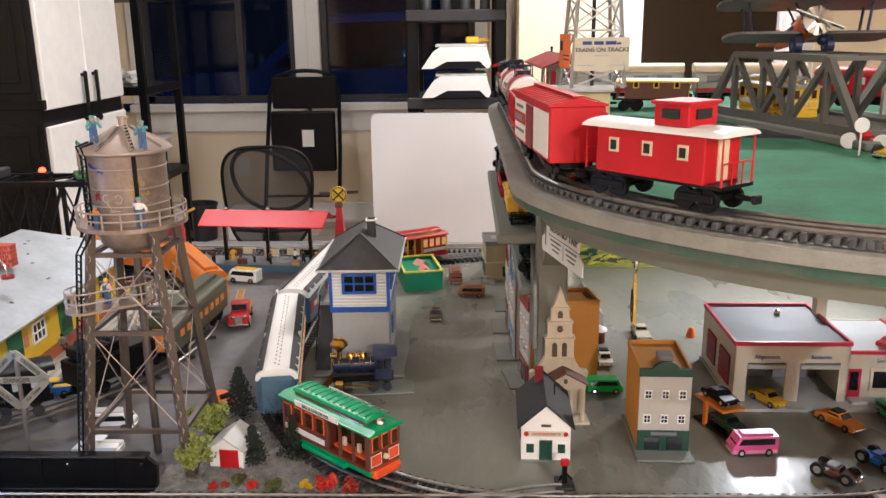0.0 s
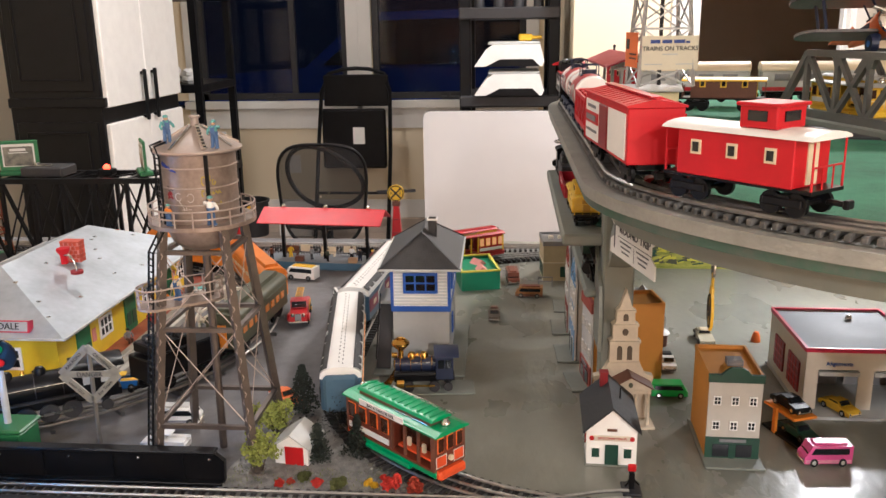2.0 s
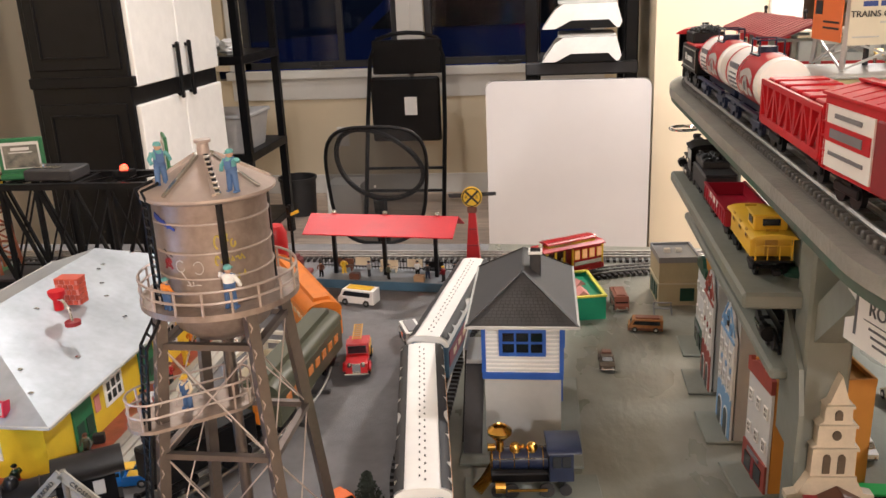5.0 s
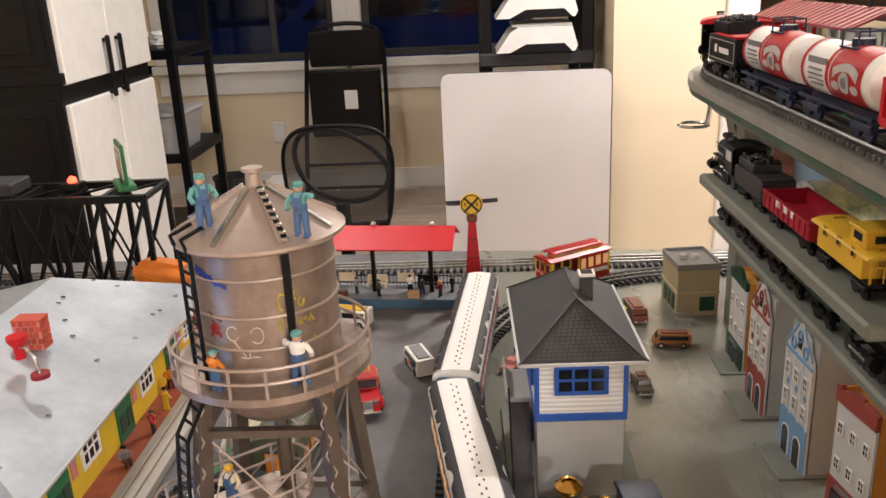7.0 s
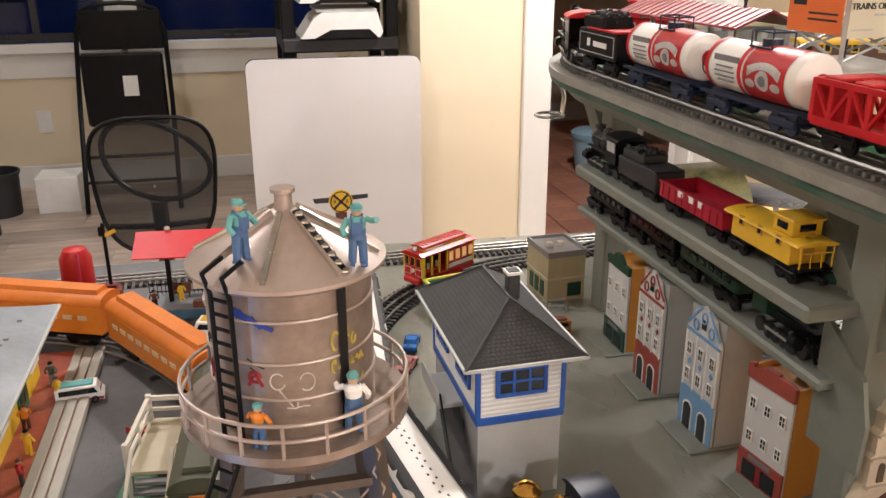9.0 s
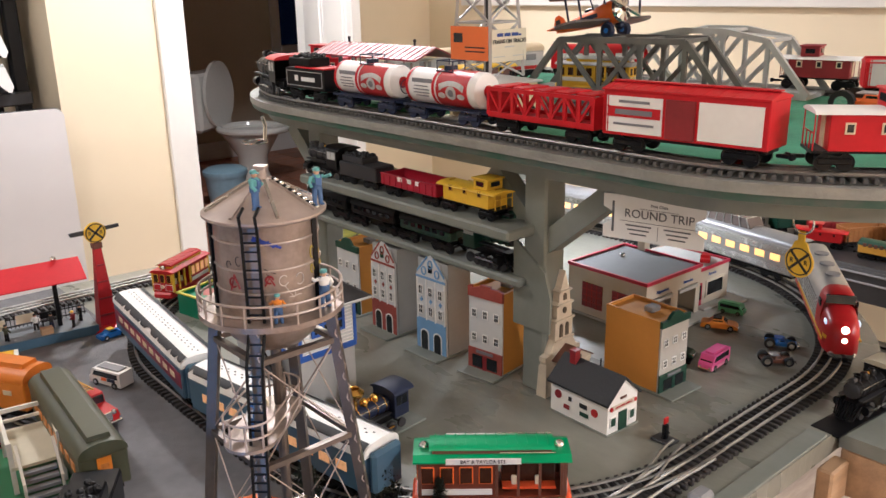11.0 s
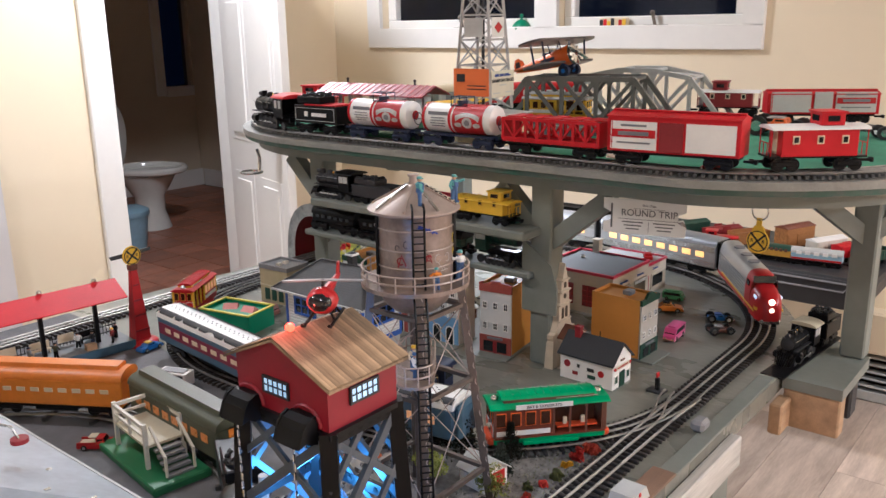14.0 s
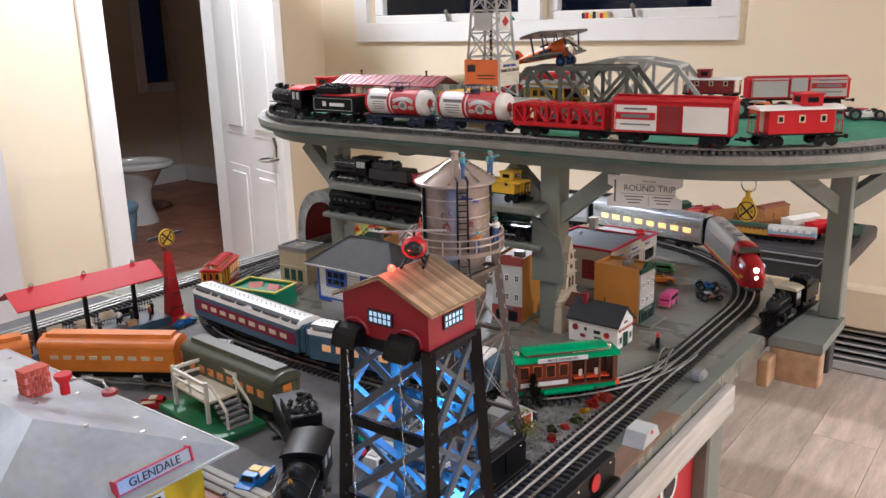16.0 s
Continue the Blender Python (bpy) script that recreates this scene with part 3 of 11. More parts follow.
    part("tag", B().box(0.03, 0.112, 0.60, 0.07, 0.003, 0.10), M_WHITEP, fc, "white label with a dark mark")
    # office chair with mesh back
    oc = thing("office_chair", "black office chair with a mesh back", "chair", -0.598, 2.62, 0)
    def back(k, w):
        """A point on the curved backrest at angle k, scaled by w."""
        c, q = math.cos(k), math.sin(k)
        u, v = abs(c) ** 0.62 * (1 if c > 0 else -1) * w, abs(q) ** 0.62 * (1 if q > 0 else -1) * w
        return (0.142 * u * (1 + 0.10 * v), 0.03 * u * u, 0.707 + 0.167 * v)
    ring = [2 * PI * i / 40 for i in range(40)]
    part("back_frame", B().tube([back(k, 1.0) for k in ring], 0.0055, 8, True), M_BLACK, oc, "", True)
    vs, fs = [], []
    for j in range(7):
        vs += [back(k, 0.02 + 0.97 * j / 6) for k in ring]
    for j in range(6):
        fs += [(j * 40 + i, j * 40 + (i + 1) % 40, j * 40 + 40 + (i + 1) % 40, j * 40 + 40 + i) for i in range(40)]
    part("mesh_back", B().add(vs, fs), M_MESH, oc, "see-through black mesh", True)
    oval = [(0.008 + 0.124 * math.cos(k), 0.024 + 0.02 * math.cos(k) ** 2, 0.762 + 0.094 * math.sin(k) * (1 - 0.12 * math.cos(k)) - 0.030 * math.cos(k)) for k in ring]
    part("inner_frame", B().tube(oval, 0.0075, 8, True), M_BLACK, oc, "", True)
    part("lumbar_bar", B().tube([(-0.12, 0.04, 0.60), (0, 0.05, 0.59), (0.12, 0.04, 0.60)], 0.008), M_BLACK, oc, "", True)
    part("spine", B().tube([(0, 0.05, 0.66), (0, 0.08, 0.50), (0, -0.05, 0.40)], 0.02), M_BLACK, oc, "", True)
    part("seat", B().box(0, -0.1, 0.43, 0.46, 0.44, 0.06, 0.025), M_BLACKMATT, oc)
    part("column", B().cyl((0, -0.1, 0.1), (0, -0.1, 0.4), 0.025), M_BLACK, oc)
    for i in range(5):
        a = 2 * PI * i / 5
        part("foot", B().bar((0, -0.1, 0.09), (0.28 * math.cos(a), -0.1 + 0.28 * math.sin(a), 0.06), 0.03).cyl((0.28 * math.cos(a), -0.115 + 0.28 * math.sin(a), 0.028), (0.28 * math.cos(a), -0.085 + 0.28 * math.sin(a), 0.028), 0.028), M_BLACK, oc)
    # whiteboard standing against the second rack
    wbd = thing("whiteboard", "blank white board with rounded corners, standing upright", "board", -0.055, 3.50, 0.0, -2.5)
    r, hw, z0, z1 = 0.03, 0.30, 0.02, 0.89
    pl = []
    for cx, cz, a0 in ((hw - r, z1 - r, 0), (-hw + r, z1 - r, 90), (-hw + r, z0 + r, 180), (hw - r, z0 + r, 270)):
        for k in range(6):
            a = radians(a0 + 90 * k / 5)
            pl.append((cx + r * math.cos(a), cz + r * math.sin(a)))
    part("board", B().prism(pl, "y", -0.012, 0.0), M_BOARD, wbd)
    part("edge", B().prism([(x * 1.006, 0.455 + (z - 0.455) * 1.004) for x, z in pl], "y", 0.001, 0.012), M_DARKGREY, wbd)
    part("foot", B().box(0, 0.0, 0.01, 0.5, 0.2, 0.02, 0.003), M_DARKGREY, wbd)
    rk = thing("tool_rack", "black plastic rack holding white bins", "rack", 0.0, 3.95, 0)
    for px in (-0.19, 0.19):
        for py in (-0.2, 0.2):
            part("post", B().box(px, py, 0.9, 0.05, 0.05, 1.8, 0.006), M_BLACK, rk)
    for pz in (0.3, 0.91, 1.28, 1.7):
        part("shelf", B().box(0, 0, pz, 0.43, 0.5, 0.05, 0.006), M_DARKGREY, rk)
    for k in range(4):
        bb = thing("dark_bottle", "small dark bottle standing on the rack", "bottle", -0.13 + k * 0.085, 3.78, 1.306, group="bottles on the rack")
        part("bottle", B().lathe([(0, 0), (0.022, 0), (0.022, 0.05), (0.012, 0.065), (0.012, 0.08), (0, 0.08)], 12), M_DARKGREY, bb, "", True)
    for pz in (0.937, 1.06):
        tr = thing("stacked_tray", "white tray with black slots, stacked on the rack", "tray", 0.0, 3.82, pz, group="stacked trays")
        part("shell", B().prism([(-0.15, 0), (-0.10, 0.07), (-0.07, 0.09), (0.13, 0.09), (0.15, 0.02), (0.14, 0)], "y", -0.14, 0.14), M_WHITEP, tr)
        part("slot", B().prism([(-0.10, 0.0), (-0.04, 0.03), (0.10, 0.03), (0.13, 0.0)], "y", -0.145, -0.139), M_BLACK, tr)
        part("tray_lid", B().box(0.02, 0, 0.096, 0.22, 0.26, 0.012, 0.003), M_LGREY, tr)
    ys = thing("yellow_tool", "small yellow tool lying on the trays", "tool", 0.07, 3.76, 1.163)
    part("grip", B().box(0, 0, 0.015, 0.06, 0.03, 0.03, 0.006).cyl((0.03, 0, 0.015), (0.07, 0, 0.015), 0.008), [M_YELLOW], ys)
    ol = thing("wall_outlet", "white wall outlet plate", "outlet", -1.42, RY1 - 0.004, 0.36)
    part("plate", B().box(0, 0, 0, 0.075, 0.008, 0.12, 0.002), M_WHITEP, ol)
    structure("baseboard_2", B().box(-1.0, RY1 - 0.008, 0.06, 2.4, 0.016, 0.12, 0.003), M_WHITE, "white baseboard", "baseboard")


M_MESH = mat("chair_mesh", (0.02, 0.02, 0.022), 0.7, alpha=0.74, var=0.2, scale=300)
M_FROST = mat("frosted_plastic", (0.55, 0.55, 0.56), 0.35, var=0.1, alpha=0.75)
M_BOARD = mat("whiteboard_enamel", (0.66, 0.65, 0.665), 0.22, var=0.03, scale=3)
back_room()


# ---- the layout table ----
def arc(cx, cy, r, a0, a1, n=24):
    return [(cx + r * math.cos(radians(a0 + (a1 - a0) * i / n)), cy + r * math.sin(radians(a0 + (a1 - a0) * i / n))) for i in range(n + 1)]


class Path2:
    """A polyline in the plan, by length."""

    def __init__(self, pts, closed=True):
        p = [Vector((x, y, 0)) for x, y in pts]
        if closed:
            p.append(p[0])
        self.p, self.d = [p[0]], [0.0]
        for a in p[1:]:
            if (a - self.p[-1]).length > 1e-5:
                self.d.append(self.d[-1] + (a - self.p[-1]).length)
                self.p.append(a)
        self.len, self.closed = self.d[-1], closed

    def at(self, s):
        s = s % self.len if self.closed else min(max(s, 0), self.len - 1e-6)
        i = int(np.searchsorted(self.d, s, side="right")) - 1
        i = min(i, len(self.p) - 2)
        a, b = self.p[i], self.p[i + 1]
        t = (b - a).normalized()
        return a + t * (s - self.d[i]), t

    def near(self, x, y):
        q = Vector((x, y, 0))
        return min(np.arange(0, self.len, 0.004), key=lambda s: (self.at(s)[0] - q).length)

    def ride(self, s, span, z):
        """The pose of a car whose trucks stand at s + span/2 and s - span/2, its nose towards growing s."""
        a, b = self.at(s + span / 2)[0], self.at(s - span / 2)[0]
        d = a - b
        return Matrix.Translation(((a + b) / 2) + Vector((0, 0, z))) @ Matrix.Rotation(math.atan2(d.y, d.x), 4, "Z")


OUTER = Path2([(-1.25, 0.849), (0.42, 0.849)] + arc(0.42, 1.299, 0.45, -90, 0, 36) + arc(0.42, 1.55, 0.45, 0, 90, 36) + [(-1.25, 2.0)] + arc(-1.25, 1.4245, 0.5755, 90, 270, 48))
INNER = Path2([(0.36, 2.0), (0.30, 1.985), (0.24, 1.955), (0.19, 1.935)] + arc(0.145, 1.53, 0.40, 90, 180, 24) + arc(0.145, 1.248, 0.40, 180, 268, 24) + [(0.20, 0.849)], False)
LOOP = Path2(arc(-0.865, 1.39, 0.435, -90, 90, 36) + arc(-1.30, 1.39, 0.435, 90, 270, 36))


def deck_line(g):
    """The deck's outline, g inwards; its front corners are flatter than a circle."""
    a, b, e = 0.378 - g, 0.362 - g, 2 / 1.75
    q = [PI / 2 * i / 24 for i in range(25)]
    front = [(0.465 - a * math.cos(t) ** e, 0.892 - b * math.sin(t) ** e) for t in q] + [(0.525 + a * math.sin(t) ** e, 0.892 - b * math.cos(t) ** e) for t in q]
    return front + arc(0.44, 1.70, 0.465 - g, 0, 80, 24) + arc(0.55, 1.70, 0.465 - g, 100, 180, 24)


DECK = Path2(deck_line(0.040))
RAIL = T + 0.014
DZ = 1.072
DRAIL = DZ + 0.013


def track(path, z, label, tie_gap, rail_mat, tie_mat, tie_len=0.052, single=None, bed=None):
    tr = thing("model_track", label, "track", 0, 0, z)
    n = int(path.len / 0.02)
    for off in (-0.016, 0.0, 0.016):
        b = B()
        pts = []
        for i in range(n):
            p, t = path.at(path.len * i / n)
            pts.append((p.x - t.y * off, p.y + t.x * off, 0.0095))
        b.tube(pts, 0.0022, 6, path.closed)
        part("rail", b, rail_mat, tr, smooth=True)
    if bed:
        vs, fs = [], []
        for i in range(n + 1):
            p, t = path.at(path.len * min(i, n) / n - (1e-5 if i == n and not path.closed else 0))
            for o in (-0.024, 0.024):
                vs.append((p.x - t.y * o, p.y + t.x * o, 0.0012))
        fs = [(2 * i, 2 * i + 1, 2 * i + 3, 2 * i + 2) for i in range(n)]
        part("roadbed", B().add(vs, fs), bed, tr)
    k = int(path.len / tie_gap)
    rest = B()
    one = None
    made = 0
    for i in range(k):
        p, t = path.at(path.len * i / k)
        m = Matrix.Translation((p.x, p.y, 0.0035)) @ Matrix.Rotation(math.atan2(t.y, t.x), 4, "Z")
        if single and single(p) and made < 280:
            made += 1
            if one is None:
                one = part("tie", B().box(0, 0, 0, 0.0055, tie_len, 0.006, 0.001), tie_mat, tr)
                one.matrix_basis = m
            else:
                again(one, "tie", m, tr)
        else:
            rest.x = m
            rest.box(0, 0, 0, 0.0055, tie_len, 0.006)
    if rest.v:
        part("tie_bed", rest, tie_mat, tr)["kind"] = "stuff"
    return tr


def layout_table():
    left = [(-0.235, 0.768), (-0.235, 2.1), (-2.05, 2.1), (-2.05, 0.70), (-0.45, 0.70), (-0.45, 0.768)]
    b = B().prism(left, "z", T - 0.03, T)
    structure("ground", b, M_CARPET, "grey felt-covered table top", "table top").name = "ground_felt"
    right = [(-0.235, 0.768), (0.36, 0.764)] + arc(0.36, 1.41, 0.646, -90, 90, 40) + [(-0.235, 2.1)]
    structure("ground_board", B().prism(right, "z", T - 0.03, T), M_PAINT, "glossy grey-green painted board with worn patches", "table top")
    tb = thing("table_frame", "grey-painted plywood layout table with timber legs", "table", 0, 0, 0)
    part("front_ledge", B().box(-0.265, 0.784, T + 0.0015, 0.37, 0.034, 0.005, 0.001), M_BROWNWOOD, tb, "bare brown board")
    part("front_ledge", B().box(0.12, 0.779, T + 0.001, 0.40, 0.026, 0.004, 0.001), M_GREYWOOD, tb)
    part("apron", B().box(-1.0, 0.80, T - 0.085, 2.1, 0.02, 0.10, 0.002), M_GREYWOOD, tb)
    part("apron", B().box(-1.0, 2.085, T - 0.085, 2.1, 0.02, 0.10, 0.002), M_GREYWOOD, tb)
    for x, y in ((-1.9, 0.8), (0.09, 0.80), (-1.9, 2.0), (0.0, 2.0), (0.5, 1.75), (0.45, 1.25)):
        part("leg", B().box(x, y, (T - 0.03) / 2, 0.07, 0.07, T - 0.03, 0.004), M_GREYWOOD, tb)
    part("front_plank", B().box(-0.165, 0.757, T - 0.042, 0.57, 0.018, 0.05, 0.002), M_WORNWHITE, tb, "white-painted plank")
    rb = thing("red_carton", "large red carton standing under the table", "box", -0.125, 0.915, 0)
    part("carton", B().box(0, 0, 0.315, 0.43, 0.25, 0.63, 0.003), M_REDBOX, rb)
    part("emblem", B().lathe([(0, 0.0), (0.035, 0.0), (0.035, 0.001)], 24), M_WHITEP, rb, "round pale emblem").matrix_basis = pose(0.065, -0.1265, 0.565, 90)
    part("emblem_centre", B().lathe([(0, 0.0), (0.022, 0.0), (0.022, 0.001)], 20), M_DARKGREY, rb).matrix_basis = pose(0.065, -0.128, 0.565, 90)
    rb = thing("red_carton", "red carton with a dark flap under the table", "box", -0.62, 0.88, 0)
    part("carton", B().box(0, 0, 0.25, 0.5, 0.26, 0.50, 0.003), M_REDBOX, rb)
    # side platform that carries the right-hand post
    pf = thing("side_platform", "grey-topped timber platform beside the track", "platform", 0, 0, 0)
    part("top", B().prism([(0.345, 0.662), (0.525, 0.662), (0.60, 0.755), (0.345, 0.760)], "z", T - 0.022, T - 0.002), M_GREYWOOD, pf)
    part("beam", B().box(0.365, 0.711, T - 0.058, 0.034, 0.094, 0.07, 0.003), M_RAWWOOD, pf)
    part("block", B().box(0.316, 0.752, T - 0.06, 0.05, 0.022, 0.055, 0.003), M_RAWWOOD, pf)
    part("bracket", B().box(0.53, 0.716, T - 0.075, 0.045, 0.07, 0.10, 0.004), M_DARKGREY, pf)
    # three loops of track
    near = lambda p: p.y < 1.0 and p.x > -0.85
    track(OUTER, T, "outer loop of three-rail model track with dark ties", 0.0125, M_RAIL, M_TIE, 0.058, single=near, bed=M_BED)
    track(INNER, T + 0.0004, "inner loop of three-rail model track with dark ties", 0.0125, M_RAIL, M_TIE, 0.056, single=near, bed=M_BED)
    track(LOOP, T, "shiny tubular three-rail track round the station", 0.085, M_RAIL, M_RAILDARK)
    # crossover between the two front tracks
    sw = thing("track_switch", "track switch joining the two loops", "track", 0, 0, T)
    b = B()
    for off in (-0.016, 0, 0.016):
        pts = []
        for i in range(17):
            u = i / 16
            s = u * u * (3 - 2 * u)
            pts.append((0.03 + 0.12 * u, 0.849 + 0.024 * s * (1 if off >= 0 else -0.2) + off, 0.0098))
        b.tube(pts, 0.0021, 6)
    part("rail", b, M_RAIL, sw, smooth=True)
    part("switch_motor", B().box(0.06, 0.792, 0.013, 0.03, 0.022, 0.018, 0.005), M_GREY, sw)
    mc = thing("switch_box", "grey switch machine on the ledge", "switch", -0.185, 0.786, T + 0.004)
    part("housing", B().prism([(-0.03, 0), (0.03, 0), (0.018, 0.02), (-0.018, 0.02)], "y", -0.016, 0.016), M_LGREY, mc)
    part("lens", B().blob((0, -0.014, 0.016), 0.004, 1, 0, 8), M_REDBRIGHT, mc)
    # black girder sides along the front track
    def girder(x0, x1, y, label, z):
        tg = thing("girder_panel", label, "girder", 0, y, z, group="girder sides")
        part("web", B().prism([(x0, 0), (x1, 0), (x1 + 0.002, 0.030), (x1 - 0.010, 0.041), (x0, 0.041)], "y", 0, 0.007), M_BLACK, tg)
        part("top_flange", B().box((x0 + x1) / 2 - 0.004, 0.0035, 0.0425, x1 - x0 - 0.008, 0.016, 0.004, 0.0015), M_BLACK, tg)
        part("bottom_flange", B().box((x0 + x1) / 2, 0.0, 0.003, x1 - x0, 0.020, 0.006, 0.001), M_BLACK, tg)
        n = int((x1 - x0) / 0.09)
        for k in range(n + 1):
            part("rivet", B().blob((x1 - 0.016 - k * 0.088, -0.0008, 0.033), 0.0022, 1, 0, 6), M_STEEL, tg)
            part("stiffener", B().box(x1 - 0.05 - k * 0.088, -0.0005, 0.022, 0.004, 0.003, 0.034), M_BLACK, tg)
        return tg
    girder(-1.15, -0.330, 0.893, "black plastic girder bridge side behind the front track", T)
    tg = girder(-0.60, -0.307, 0.770, "black plastic girder bridge side with a red badge", T + 0.004)
    part("badge", B().cyl((-0.365, -0.003, 0.024), (-0.365, -0.0015, 0.024), 0.012, n=20), M_RED, tg, "round red badge")


M_WORNWHITE = mat("worn_whitewashed_plank", (0.40, 0.38, 0.34), 0.6, var=0.3, scale=9, col2=(0.66, 0.64, 0.60), bump=0.3, bscale=60, stretch=(0.4, 6, 6))
M_REDBOX = mat("red_carton_print", (0.42, 0.02, 0.025), 0.45, var=0.15, scale=10)
layout_table()


# ---- the upper deck ----
def deck():
    def outline(g):
        return deck_line(-g)

    dk = thing("upper_deck", "raised grey plywood train deck with rounded ends", "deck", 0, 0, 0)
    part("rim_top", B().prism(outline(0.0), "z", DZ - 0.012, DZ), M_DECKRIM, dk)
    part("rim_edge", B().prism(outline(-0.003), "z", DZ - 0.021, DZ - 0.0125), M_GREENPAINT, dk, "dark green painted edge")
    part("plywood", B().prism(outline(-0.034), "z", DZ - 0.044, DZ - 0.0215), M_GREYWOOD, dk)
    o = [(p[0], p[1]) for p in outline(-0.075)]
    part("grass_mat", B().prism(o, "z", DZ, DZ + 0.003), M_GREENMAT, dk)
    part("bridge_pit", B().prism([(0.29, 1.24), (0.72, 1.10), (0.76, 1.22), (0.33, 1.36)], "z", DZ + 0.003, DZ + 0.006), M_DARKGREY, dk)
    # beams below
    for y in (0.95, 1.25, 1.55):
        part("joist", B().box(0.52, y, DZ - 0.057, 0.60, 0.035, 0.026, 0.003), M_GREYWOOD, dk)
    posts = ((0.157, 1.125, T), (0.172, 1.705, T), (0.525, 0.69, T - 0.002), (0.84, 1.84, 0.0))
    for x, y, z0 in posts:
        h = DZ - 0.044 - z0
        p = part("post", B().box(x, y, z0 + h / 2, 0.042, 0.042, h, 0.003), M_GREYWOOD, dk)
    zt = DZ - 0.044
    def brace(x0, y0, x1, y1, drop):
        part("brace", B().bar((x0, y0, zt - drop), (x1, y1, zt - 0.008), 0.028, 0.03), M_GREYWOOD, dk)
    brace(0.157, 1.125, 0.157, 1.00, 0.11)
    brace(0.157, 1.125, 0.157, 1.22, 0.10)
    brace(0.172, 1.705, 0.172, 1.80, 0.10)
    brace(0.525, 0.69, 0.43, 0.79, 0.11)
    brace(0.525, 0.69, 0.60, 0.58, 0.10)
    # rounded gusset on the front post
    part("gusset", B().prism([(1.09, 0.80), (1.16, 0.80), (1.16, 0.93), (1.10, 0.89), (1.088, 0.85)], "x", 0.131, 0.1355), M_GREYWOOD, dk)
    # shelves below the deck along the posts
    sh = thing("train_shelf", "grey timber shelf under the deck", "shelf", 0, 0, 0, group="shelves under the deck")
    part("board", B().box(0.125, 1.39, 0.947, 0.085, 0.53, 0.016, 0.003), M_GREYWOOD, sh)
    part("bracket", B().prism([(1.66, 0.926), (1.72, 0.926), (1.72, 0.87)], "x", 0.155, 0.175), M_GREYWOOD, sh)
    sh = thing("train_shelf", "narrow grey timber shelf below the upper one", "shelf", 0, 0, 0, group="shelves under the deck")
    part("board", B().box(0.145, 1.425, 0.868, 0.06, 0.58, 0.012, 0.003), M_GREYWOOD, sh)
    part("bracket", B().prism([(1.66, 0.861), (1.71, 0.861), (1.71, 0.815)], "x", 0.155, 0.172), M_GREYWOOD, sh)
    hk = thing("metal_hook", "steel ring hook hanging under the deck's end", "hook", 0.135, 1.905, DZ - 0.045)
    part("ring", B().tube([(0.024 * math.cos(a), 0.024 * math.sin(a), -0.05) for a in [2 * PI * i / 20 for i in range(20)]], 0.003, 6, True), M_CHROME, hk, "", True)
    part("stem", B().tube([(0.022, 0, -0.05), (0.026, 0, -0.02), (0.02, 0, 0.0)], 0.004), M_CHROME, hk, "", True)
    track(DECK, DZ, "three-rail track round the upper deck", 0.0105, M_RAIL, M_TIEDECK, 0.043, bed=M_BEDDARK, single=lambda p: p.x < 0.7 and p.y < 1.95)


deck()


